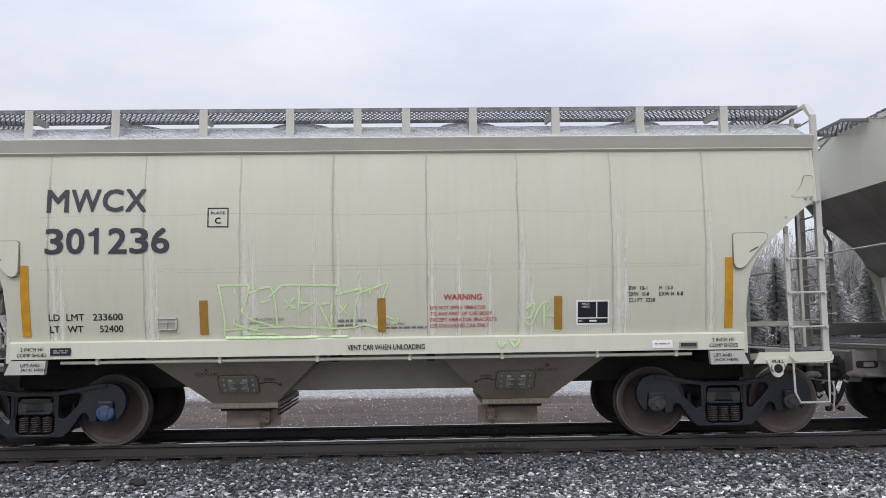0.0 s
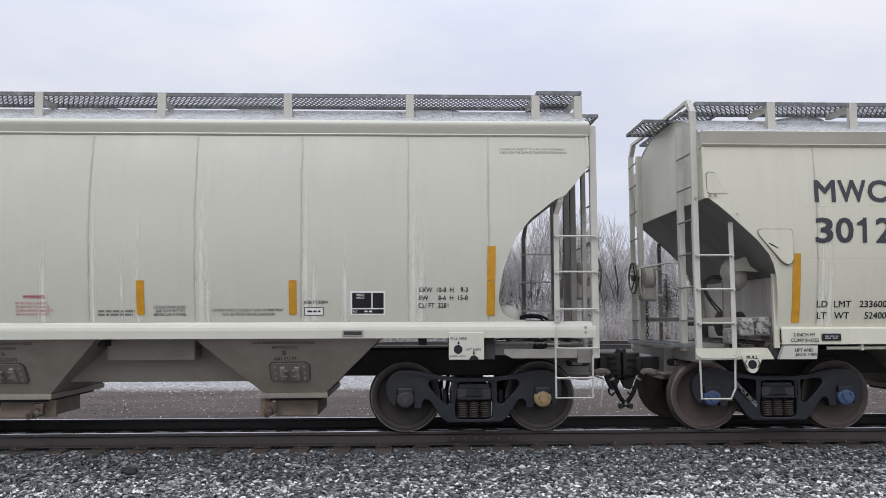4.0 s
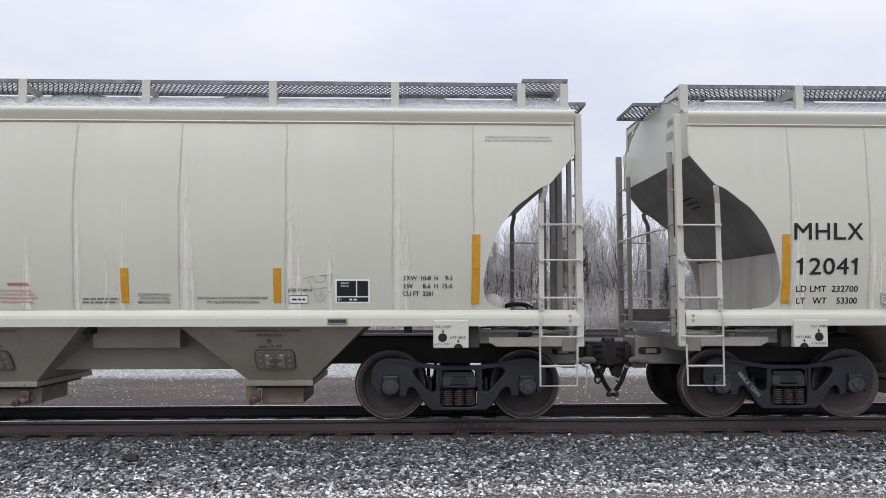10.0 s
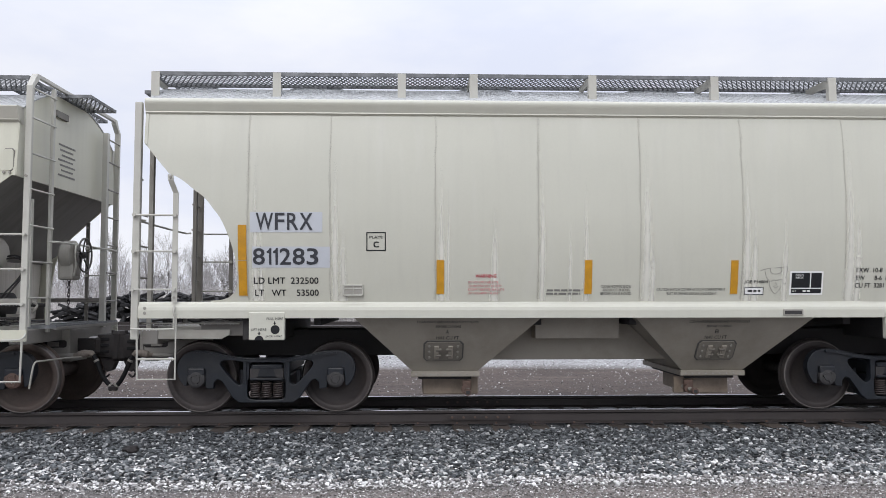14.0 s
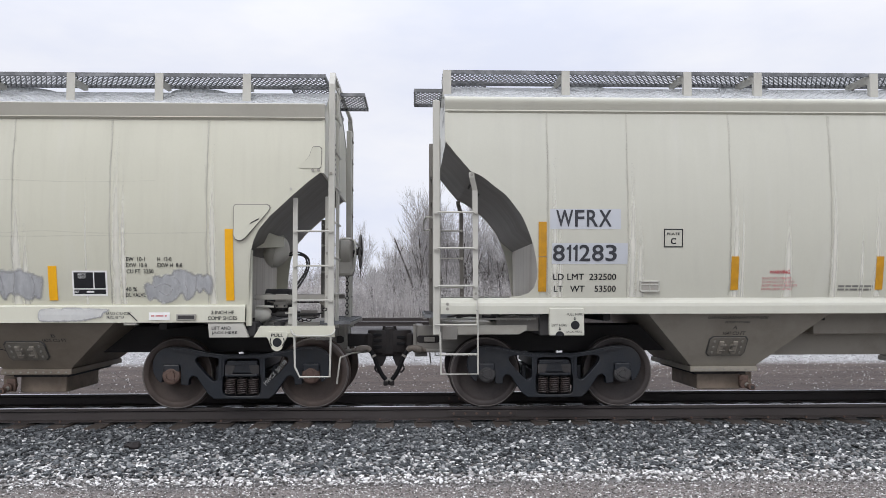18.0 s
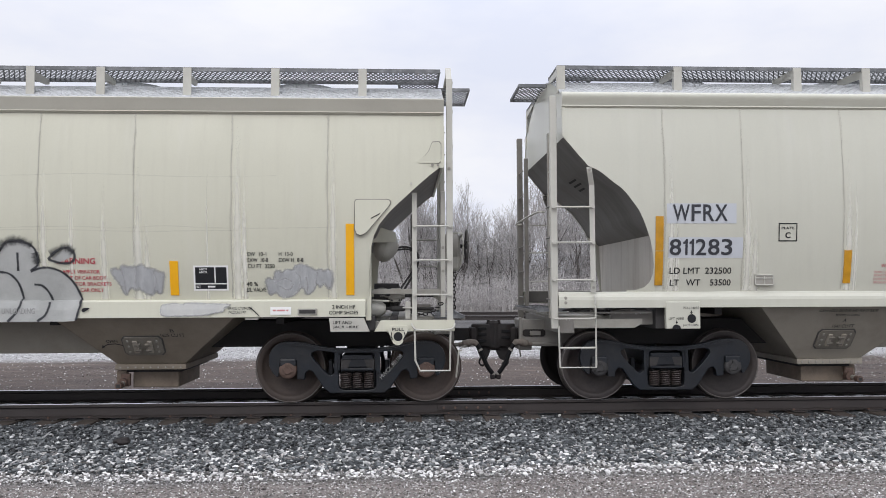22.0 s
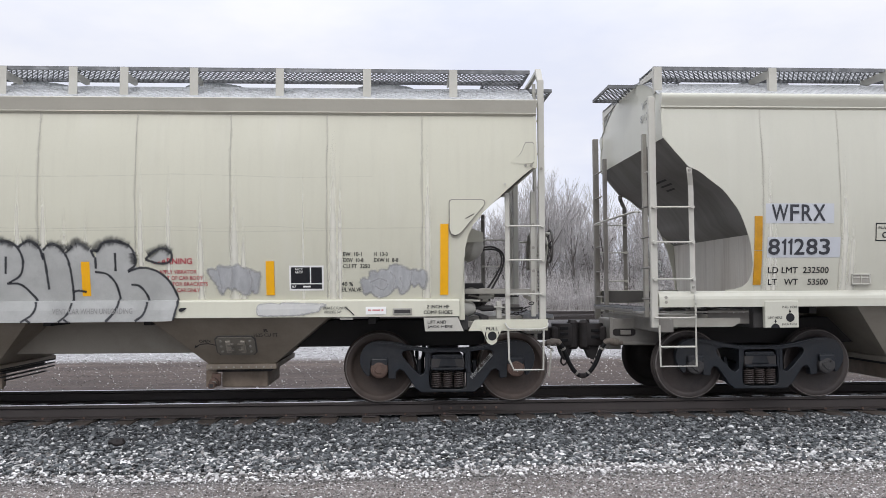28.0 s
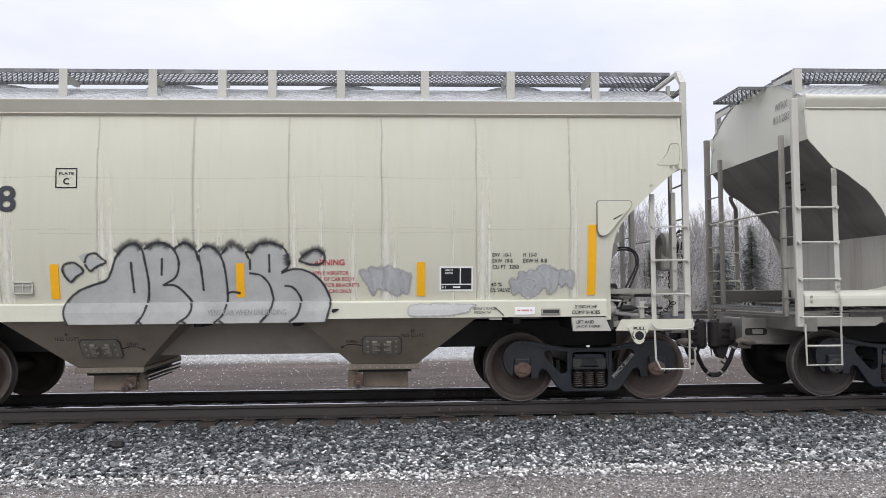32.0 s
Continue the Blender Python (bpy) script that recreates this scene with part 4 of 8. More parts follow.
    part("hose_clamp", tubed([(e * 6.255, hose_y + 0.015, 0.318), (e * 6.275, hose_y + 0.018, 0.298)], 0.037, 10), DULL, hose)
    part("train_pipe", tubed([(e * 4.90, hose_y, 0.70), (e * 5.80, hose_y, 0.716)], 0.026, 8), DULL, car, "iron train brake pipe", smooth=True)
    far = -e
    part("uncoupling_lever", tubed(curve([(e * 5.68, far * 1.44, 0.38), (e * 5.71, far * 1.43, 0.62), (e * 5.72, far * 1.38, 0.70), (e * 5.76, far * 1.30, 0.71), (e * 5.82, far * 0.60, 0.70), (e * 6.02, far * 0.25, 0.69)], 4), 0.012, 6), FITTING, car, "thin steel uncoupling lever")
    return coupler


def drips(car, bars_at, seed):
    """Small frozen drips in rows under rungs and rails, one mesh an end of the car."""
    r = random.Random(seed)
    bm = bmesh.new()
    for x0, x1, y, z in bars_at:
        x = min(x0, x1) + r.uniform(0.02, 0.05)
        while x < max(x0, x1) - 0.02:
            h, w = r.uniform(0.005, 0.017), r.uniform(0.003, 0.006)
            top = [bm.verts.new((x + w * a, y + w * b, z)) for a, b in ((1, 0), (-0.5, 0.87), (-0.5, -0.87))]
            tip = bm.verts.new((x, y, z - h))
            for k in range(3):
                bm.faces.new((top[k], top[(k + 1) % 3], tip))
            x += r.uniform(0.018, 0.055)
    return tagged(part("frozen_drips", bm, ICE, car, "small frozen drips"), kind="stuff")


def brake_gear(car, e, y, r):
    """The handbrake on the end of the car: housing, spoked wheel and chain."""
    housing = part("handbrake_housing", boxed(*sorted((e * 5.58, e * 5.80)), y - 0.13, y + 0.15, 1.74, 2.10, 0.04), FITTING, car, "grimy beige handbrake housing")
    part("housing_cover", tubed([(e * 5.60, y, 2.08), (e * 5.64, y, 2.08), (e * 5.76, y, 2.08), (e * 5.80, y, 2.08)], [0.16, 0.20, 0.20, 0.14], 20), FITTING, housing, smooth=True)
    part("release_lever", tubed(curve([(e * 5.82, y - 0.10, 2.24), (e * 5.84, y - 0.17, 2.10), (e * 5.83, y - 0.12, 1.92), (e * 5.80, y - 0.10, 1.80)], 4), 0.013, 6), POST, housing)
    part("housing_drum", tubed([(e * 5.60, y, 1.90), (e * 5.82, y, 1.90)], 0.10, 14), FITTING, housing)
    x, zc = e * 5.90, 2.08
    part("shaft", tubed([(e * 5.70, y, zc), (x, y, zc)], 0.03, 8), UNDER, housing)
    rim = [(x, y + r * math.cos(a), zc + r * math.sin(a)) for a in (2 * math.pi * k / 28 for k in range(29))]
    wheel = part("handbrake_wheel", tubed(rim, 0.014, 6), GRIMY_SHADE, car, "dark spoked handbrake wheel", smooth=True)
    for k in range(5):
        a = 2 * math.pi * k / 5 + 0.3
        part("spoke", tubed([(x - e * 0.03, y, zc), (x - e * 0.02, y + 0.5 * r * math.cos(a), zc + 0.5 * r * math.sin(a)), (x, y + r * math.cos(a), zc + r * math.sin(a))], 0.010, 6), UNDER, wheel)
    part("hub", tubed([(x - e * 0.06, y, zc), (x + e * 0.02, y, zc)], 0.045, 10), UNDER, wheel)
    link = bmesh.new()
    tube(link, [(0.018 * math.cos(a), 0, 0.034 * math.sin(a)) for a in (2 * math.pi * k / 8 for k in range(9))], 0.006, 5)
    chain = part("chain_link", link, COUPLER, car, at=pose(e * 5.72, y - 0.06, 1.74))
    for k in range(1, 11):
        again(chain, pose(e * 5.72, y - 0.06, 1.74 - 0.05 * k, 0, 0, 90 * (k % 2)), car)


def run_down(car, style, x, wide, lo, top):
    """A pale run of washed paint, whitened to offset its own shadow, that starts thin and widens downwards."""
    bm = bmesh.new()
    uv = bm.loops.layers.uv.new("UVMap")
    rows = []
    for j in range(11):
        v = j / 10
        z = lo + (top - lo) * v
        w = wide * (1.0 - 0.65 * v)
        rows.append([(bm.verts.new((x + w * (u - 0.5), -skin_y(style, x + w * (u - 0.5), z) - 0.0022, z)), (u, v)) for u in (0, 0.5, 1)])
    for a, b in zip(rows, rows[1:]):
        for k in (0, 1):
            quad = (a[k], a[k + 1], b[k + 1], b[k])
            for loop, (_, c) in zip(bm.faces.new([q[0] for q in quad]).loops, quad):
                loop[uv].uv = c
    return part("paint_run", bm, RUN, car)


def make_car(name, style, label, brake_end, caps):
    st = STYLES[style]
    paint = PAINT if style == "angled" else PAINT_B
    car = tagged(new(name), label, "hopper car", "train of covered hopper cars")
    z0, z1 = st["sill"]
    e0, e1 = st["eave"]
    x_end = st["cut"][-1][0]
    edges = [-x_end] + st["ribs"] + [x_end]
    # bowed side sheets, panel by panel, with the weld seams between them
    for s in (-1, 1):
        for a, b in zip(edges, edges[1:]):
            xs = sorted({a, b, *[q for c in st["cut"] for q in (c[0], -c[0]) if a < q < b], *[a + (b - a) * k / 8 for k in range(1, 8)]})
            cols = []
            for x in xs:
                lo = low_edge(st, x)
                cols.append([(x, s * skin_y(style, x, z), z) for z in (lo + (e0 + 0.02 - lo) * k / 14 for k in range(15))])
            p = part("side_panel", sheet(bmesh.new(), cols, (0, -s * 0.012, 0)), paint, car, smooth=True)
        for x in st["ribs"]:
            lo = low_edge(st, x) + 0.005
            cols = [[(xx, s * (skin_y(style, x, z) + 0.003), z) for z in (lo + (e0 - lo) * k / 12 for k in range(13))] for xx in (x - 0.0055, x + 0.0055)]
            part("weld_seam", sheet(bmesh.new(), cols, (0, -s * 0.008, 0)), SEAM, car)
        if s < 0:
            for k, x in enumerate(st["ribs"]):
                r = random.Random(k + 77)
                lo = low_edge(st, x) + 0.03
                pts = [(x / SPREAD + r.uniform(-0.012, 0.012), lo + (e0 - 0.03 - lo) * j / 9) for j in range(10)]
                part("weld_grime", stroke(bmesh.new(), style, pts, r.uniform(0.03, 0.06), 0.0019, 3, jitter=0.4, seed=k), GRIME, car)
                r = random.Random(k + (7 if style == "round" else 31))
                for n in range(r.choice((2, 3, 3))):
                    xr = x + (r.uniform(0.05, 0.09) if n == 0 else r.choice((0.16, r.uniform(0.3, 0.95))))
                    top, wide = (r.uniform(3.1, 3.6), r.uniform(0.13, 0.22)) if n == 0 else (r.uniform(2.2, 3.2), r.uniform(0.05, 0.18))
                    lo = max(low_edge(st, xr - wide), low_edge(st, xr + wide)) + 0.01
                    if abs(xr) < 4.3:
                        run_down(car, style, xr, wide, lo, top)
    for e in (-1, 1) if style == "round" else ():
        fillet = [(4.36, 1.44), (4.74, 1.44), (4.74, 1.462), (4.61, 1.472), (4.51, 1.505), (4.44, 1.57), (4.405, 1.67), (4.395, 1.80), (4.36, 1.80)]
        bm = prism(bmesh.new(), [(e * a, b) for a, b in fillet], -1.0, 0.0, "y")
        for v in bm.verts:
            v.co.y = -side_y(v.co.z) + (0.0125 if v.co.y < -0.5 else 0.024)
        part("cutaway_fillet", bm, paint, car)
    # side sills, eaves
    end = st["sill_end"]
    for s in (-1, 1):
        bm = bmesh.new()
        y = s * 1.47
        if style == "round":
            sec = [(y + s * 0.060, z0), (y + s * 0.063, z0 + 0.10), (y + s * 0.056, z0 + 0.135), (y + s * 0.022, z1 - 0.026), (y + s * 0.010, z1), (y - s * 0.06, z1 + 0.004), (y - s * 0.06, z1 - 0.02), (y + s * 0.005, z1 - 0.03), (y + s * 0.035, z0 + 0.02), (y - s * 0.02, z0 + 0.02), (y - s * 0.02, z0)]
        else:
            sec = [(y + s * 0.055, z0), (y + s * 0.045, z1 - 0.02), (y + s * 0.030, z1), (y - s * 0.06, z1 + 0.004), (y - s * 0.06, z1 - 0.03), (y + s * 0.02, z1 - 0.03), (y + s * 0.03, z0 + 0.015), (y - s * 0.01, z0 + 0.015), (y - s * 0.01, z0)]
        prism(bm, sec, -end, end, "x")
        part("side_sill", bm, paint, car, "cream-grey steel side sill")
        # plate added inside the sill; its dark colour holds both shade and grime
        part("sill_web", boxed(*sorted((-end + 0.01, end - 0.01)), *sorted((y - s * 0.062, y - s * 0.074)), z0 + 0.015, z1 - 0.004), GRIMY_SHADE, car, "grimy inner web of the sill, darkened for shade")
        bm = bmesh.new()
        ye = s * side_y(e0)
        if style == "round":
            h = e1 - e0
            roll = [(-0.06, -0.16), (-0.01, -0.09), (0.016, 0.03), (0.012, 0.10), (0.028, 0.30), (0.044, 0.47), (0.055, 0.62), (0.058, 0.74), (0.050, 0.86), (0.030, 0.95), (0.0, 1.0)]
            sec = [(ye + s * a, e0 + h * b) for a, b in roll] + [(ye - s * 0.10, e1), (ye - s * 0.10, e0)]
        else:
            sec = [(ye - s * 0.06, e0 - 0.030), (ye - s * 0.01, e0 - 0.018), (ye + s * 0.034, e0 + 0.010), (ye + s * 0.028, e0 + 0.020), (ye + s * 0.085, e1 - 0.012), (ye + s * 0.075, e1), (ye - s * 0.10, e1 + 0.01), (ye - s * 0.10, e0 - 0.030)]
        prism(bm, sec, -x_end, x_end, "x")
        part("eave", bm, paint if style == "round" else FASCIA, car, "rolled eave" if style == "round" else "flat eave fascia", smooth=style == "round")
    # roof
    def roof_z(y):
        w = side_y(e1) - 0.03
        return e1 - 0.01 + (st["crown"] - e1) * (1 - (abs(y) / w) ** 2.2)
    ys = [-1 + 2 * k / 24 for k in range(25)]
    w = side_y(e1) - 0.03
    cols = [[(x, y * w, roof_z(y * w)) for y in ys] for x in (-x_end + x_end * k / 12 * 2 for k in range(13))]
    part("roof", sheet(bmesh.new(), cols, (0, 0, -0.02)), ROOF, car, "frost-covered roof sheet", smooth=True)
    for hx in (-3.6, -1.2, 1.2, 3.6):
        hatch = part("roof_hatch", tubed([(hx, 0, st["crown"] - 0.02), (hx, 0, st["crown"] + 0.03)], 0.42, 20), ROOF, car)
        part("hatch_lid", tubed([(hx, 0, st["crown"] + 0.03), (hx, 0, st["crown"] + 0.05)], [0.46, 0.36], 20), ROOF, hatch)
    # ends: upper end sheet, slope sheet, bulkhead
    (xs0, zs0), (xs1, zs1) = st["slope"]
    for e in (-1, 1):
        outline = [(-side_y(zs0), zs0), (-side_y(3.7), 3.7), (-side_y(e0), e0)] + [(y * w, roof_z(y * w) - 0.012) for y in ys] + [(side_y(e0), e0), (side_y(3.7), 3.7), (side_y(zs0), zs0)]
        part("end_sheet", prism(bmesh.new(), outline, e * (xs0 - 0.03), e * xs0, "x"), paint, car, "smooth end sheet")
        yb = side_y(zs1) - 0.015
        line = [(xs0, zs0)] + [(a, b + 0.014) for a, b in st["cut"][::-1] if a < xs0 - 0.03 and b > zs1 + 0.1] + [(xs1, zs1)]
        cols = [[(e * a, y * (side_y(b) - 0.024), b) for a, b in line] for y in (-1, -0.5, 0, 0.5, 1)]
        part("slope_sheet", sheet(bmesh.new(), cols, (-e * 0.010, 0, 0.010)), SLOPE, car, "grimy sloping floor sheet, darkened for shade", smooth=True)
        wall = [(y * (side_y(z) - 0.028), z) for y, z in ((-1, z0 + 0.02), (-1, z0 + 0.4), (-1, zs1 + 0.01), (1, zs1 + 0.01), (1, z0 + 0.4), (1, z0 + 0.02))]
        part("bulkhead", prism(bmesh.new(), wall, e * (st["bulk"] - 0.03), e * st["bulk"], "x"), BULK, car)
    # running boards on posts
    top, foot = st["post_top"], st["post_foot"]
    for s in (-1, 1):
        for x in st["posts"]:
            bm = bmesh.new()
            box(bm, x - 0.052, x + 0.052, s * 1.335 - 0.006, s * 1.335 + 0.006, foot - 0.03, top)
            box(bm, x - 0.052, x - 0.040, *sorted((s * 1.335, s * 1.27)), foot - 0.03, top)
            post = part("board_post", bm, POST, car)
            bm = bmesh.new()
            prism(bm, [(s * 1.33, top - 0.012), (s * 0.72, top - 0.012), (s * 0.72, top - 0.075), (s * 0.80, top - 0.10), (s * 1.33, top - 0.13)], x - 0.05, x - 0.030, "x")
            part("bracket_arm", bm, POST, post)
        xa, xb = (st["posts"][0] - 0.05, 5.52) if style == "round" else (-5.50, 5.50)
        if style == "round" and s < 0:
            board(car, xa, 4.90, -1.30, -0.70, top)
            board(car, 4.94, 5.53, -1.31, -0.70, top + 0.055)
        else:
            board(car, xa, xb, min(s * 1.30, s * 0.70), max(s * 1.30, s * 0.70), top)
    for e in (-1, 1):
        board(car, *sorted((e * 5.50, e * 5.95)), -0.45, 0.45, top - 0.03)
        board(car, *sorted((e * 4.95, e * 5.50)), -0.69, 0.69, top + 0.02)
    part("roof_grab", tubed(curve([(5.20, -0.9, top + 0.02), (5.24, -0.9, top + 0.10), (5.32, -0.9, top + 0.11), (5.34, -0.9, top + 0.02)], 4), 0.011, 6), FITTING, car)
    # hopper bays with gates
    bz0, bz1 = st["bay_z"]
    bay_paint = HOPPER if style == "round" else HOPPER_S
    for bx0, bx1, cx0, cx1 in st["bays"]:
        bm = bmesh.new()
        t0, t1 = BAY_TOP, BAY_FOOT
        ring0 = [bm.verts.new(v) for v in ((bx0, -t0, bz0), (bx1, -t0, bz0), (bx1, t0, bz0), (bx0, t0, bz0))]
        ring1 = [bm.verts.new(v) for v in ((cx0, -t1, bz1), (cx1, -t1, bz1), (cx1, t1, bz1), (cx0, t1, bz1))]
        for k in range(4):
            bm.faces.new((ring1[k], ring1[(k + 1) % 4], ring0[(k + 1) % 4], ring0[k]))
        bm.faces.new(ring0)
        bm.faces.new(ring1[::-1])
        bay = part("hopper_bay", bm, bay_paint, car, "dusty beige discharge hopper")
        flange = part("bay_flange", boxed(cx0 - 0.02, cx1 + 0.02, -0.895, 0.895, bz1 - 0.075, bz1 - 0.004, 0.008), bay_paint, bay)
        for k in range(9):
            x = cx0 + (cx1 - cx0) * (k + 0.5) / 9
            part("flange_bolt", tubed([(x, -0.908, bz1 - 0.045), (x, -0.89, bz1 - 0.045)], 0.012, 6), FITTING, bay)
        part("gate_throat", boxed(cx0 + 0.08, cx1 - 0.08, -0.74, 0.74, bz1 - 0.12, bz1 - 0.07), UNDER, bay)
        far = 0.40 if style == "round" or bx0 > 0 else -0.30
        part("outlet_gate", boxed(cx0 + 0.14, cx1 - 0.13, -0.68, far, 0.20, bz1 - 0.11, 0.015), GATE, bay, "rusty outlet gate")
        kx = cx1 - 0.15 if bx0 < 0 else cx0 + 0.10
        out = 1 if bx0 < 0 else -1
        for k in range(3) if far < 0 else ():
            part("gate_rail", boxed(cx1 + 0.0, cx1 + 0.022, -0.80, 0.85, 0.36 + 0.05 * k, 0.378 + 0.05 * k), UNDER, bay)
            part("gate_rail", boxed(cx1 - 0.12, cx1 - 0.10, -0.72, 0.85, 0.28 + 0.05 * k, 0.298 + 0.05 * k), UNDER, bay)
        part("gate_skirt", boxed(*sorted((kx + out * 0.02, kx + out * 0.16)), -0.72, -0.66, 0.21, bz1 - 0.10, 0.006), GATE, bay)
        knob = bmesh.new()
        tube(knob, [(kx, -1.12, 0.272), (kx, -1.03, 0.272)], 0.043, 12)
        part("gate_capstan", knob, RUSTCAP, bay, "gate opening capstan")
        part("capstan_socket", boxed(kx - 0.022, kx + 0.022, -1.127, -1.115, 0.250, 0.294), UNDER, bay)
        part("capstan_shaft", tubed([(kx, -1.04, 0.272), (kx + out * 0.03, -0.66, 0.30)], 0.032, 8), FITTING, bay)
        part("shaft_bearing", boxed(kx - 0.06, kx + 0.06, -0.86, -0.80, 0.24, 0.40, 0.012), RUSTCAP, bay)
        part("gate_pinion", tubed([(kx - 0.02, -0.92, 0.29), (kx - 0.02, -0.87, 0.29)], 0.058, 12), RUSTCAP, bay)
        mx, mz, lean = (cx0 + cx1) / 2 - 0.03, (0.81 if style == "round" else 0.785), math.degrees(math.atan2(t0 - t1, bz0 - bz1))
        ym = -(t1 + (t0 - t1) * (mz - bz1) / (bz0 - bz1))
        lid_outline = [(-0.225, -0.08), (-0.19, -0.115), (0.19, -0.115), (0.225, -0.08), (0.225, 0.08), (0.19, 0.115), (-0.19, 0.115), (-0.225, 0.08)]
        # larger dark plate behind the pad, drawn as its shadow outline
        part("pad_rim", prism(bmesh.new(), [(a * 1.07, b * 1.10) for a, b in lid_outline], -0.010, 0.003, "y"), GRIMY_SHADE, bay, at=pose(mx, ym, mz, lean, 0, 0) @ Matrix.Diagonal((1.08, 1.0, 1.36, 1.0)))
        lid = part("vibrator_pad", prism(bmesh.new(), lid_outline, -0.022, 0.004, "y"), PAD, bay, "bolted plate with cast brackets", at=pose(mx, ym, mz, lean, 0, 0) @ Matrix.Diagonal((1.08, 1.0, 1.36, 1.0)))
        for s in (-1, 1):
            part("pad_bracket", boxed(s * 0.085 - 0.028, s * 0.085 + 0.028, -0.048, -0.016, -0.075, 0.075, 0.006), HOPPER, lid)
            part("pad_lug", boxed(s * 0.06 - 0.035, s * 0.06 + 0.035, -0.055, -0.016, 0.020, 0.042, 0.004), PAD, lid)
            part("pad_lug", boxed(s * 0.06 - 0.035, s * 0.06 + 0.035, -0.055, -0.016, -0.05, -0.028, 0.004), PAD, lid)
            for z in (-0.07, 0.0, 0.07):
                part("pad_bolt", tubed([(s * 0.17, -0.034, z), (s * 0.17, -0.016, z)], 0.014, 6), FITTING, lid)
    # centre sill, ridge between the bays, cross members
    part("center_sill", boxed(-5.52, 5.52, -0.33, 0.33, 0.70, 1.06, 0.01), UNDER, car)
    ra, rb = st["bays"][0][3], st["bays"][1][2]
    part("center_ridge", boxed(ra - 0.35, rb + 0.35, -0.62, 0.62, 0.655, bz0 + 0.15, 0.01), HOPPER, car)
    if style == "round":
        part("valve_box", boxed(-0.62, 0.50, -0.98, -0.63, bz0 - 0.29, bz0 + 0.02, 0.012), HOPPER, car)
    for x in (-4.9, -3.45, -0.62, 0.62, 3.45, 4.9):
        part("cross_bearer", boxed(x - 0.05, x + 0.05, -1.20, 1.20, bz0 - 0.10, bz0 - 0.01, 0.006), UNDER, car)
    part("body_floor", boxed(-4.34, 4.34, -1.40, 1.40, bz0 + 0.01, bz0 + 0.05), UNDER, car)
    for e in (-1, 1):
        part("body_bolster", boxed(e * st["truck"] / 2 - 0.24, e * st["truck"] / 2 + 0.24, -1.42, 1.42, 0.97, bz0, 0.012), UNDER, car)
        part("end_floor", boxed(*sorted((e * 4.36, e * 5.55)), -0.95, 0.95, 1.07, 1.13, 0.006), FITTING, car)
        part("shear_plate_strut", boxed(*sorted((e * 4.6, e * 5.45)), -1.30, -1.24, 1.00, 1.08, 0.006), FITTING, car)
        make_truck(car, e * st["truck"] / 2, caps[e], WHEEL if style == "round" else WHEEL_BROWN)
        make_coupler(car, style, e)
    # corner posts, ladders, steps and end rails
    for e in (-1, 1):
        before = set(car.children)
        corner_end(car, style, st, e, e == brake_end)
        if style == "round" and e > 0:
            for ob in set(car.children) - before:
                ob.matrix_basis = Matrix.Translation((-0.045, 0, 0)) @ ob.matrix_basis
    brake_gear(car, brake_end, -0.42 * brake_end, 0.235 if style == "round" else 0.228)
    return car


def valve_body(parent, x, y, z, w, h, seed):
    """A lumpy cast valve portion: body, flanges, caps and bolts."""
    r = random.Random(seed)
    body = part("valve_body", boxed(x - w / 2, x + w / 2, y, y + 0.20, z - h / 2, z + h / 2, 0.03), VALVE, parent, "frost-grey cast brake valve portion")
    part("valve_flange", boxed(x - w * 0.56, x + w * 0.56, y + 0.02, y + 0.05, z - h * 0.20, z - h * 0.12, 0.006), VALVE, body)
    part("valve_flange", boxed(x - w * 0.54, x + w * 0.54, y - 0.01, y + 0.04, z + h * 0.26, z + h * 0.34, 0.006), VALVE, body)
    for k in range(5):
        cx, cz, rr = x + r.uniform(-0.36, 0.36) * w, z + r.uniform(-0.42, 0.42) * h, r.uniform(0.018, 0.045)
        part("valve_cap", tubed([(cx, y - r.uniform(0.02, 0.06), cz), (cx, y + 0.03, cz)], [rr * 0.8, rr], 10), (VALVE, FITTING)[k % 2], body)
    for sx in (-1, 1):
        for sz in (-1, 1):
            part("valve_bolt", tubed([(x + sx * w * 0.42, y - 0.016, z + sz * h * 0.41), (x + sx * w * 0.42, y + 0.01, z + sz * h * 0.41)], 0.014, 6), DULL, body)
    part("drain_cap", tubed([(x + r.uniform(-0.2, 0.2) * w, y + 0.05, z - h / 2 - 0.05), (x, y + 0.05, z - h / 2 + 0.02)], 0.026, 10), UNDER, body)
    return body


def control_valve(car, e):
    """The brake control valve on its pipe bracket, with its emergency and service portions."""
    bracket = part("pipe_bracket", boxed(*sorted((e * 4.50, e * 4.95)), -1.06, -0.90, 1.20, 1.46, 0.02), FITTING, car, "grey pipe bracket")
    valve_body(bracket, e * 4.665, -1.26, 1.375, 0.19, 0.25, 5)
    valve_body(bracket, e * 4.885, -1.26, 1.37, 0.20, 0.24, 6)
    valve_body(bracket, e * 5.075, -1.22, 1.25, 0.11, 0.20, 7)
    part("vent_cap", tubed([(e * 4.63, -1.36, 1.135), (e * 4.63, -1.25, 1.135)], 0.045, 12), RUSTCAP, car, "rusty round vent protector")
    part("base_plate", boxed(*sorted((e * 4.46, e * 5.05)), -1.34, -0.90, 1.06, 1.10, 0.008), POST, car)
    part("side_bracket", boxed(*sorted((e * 5.0, e * 5.09)), -1.02, -0.96, 1.13, 1.98, 0.006), DULL, car, "upright bracket plate")


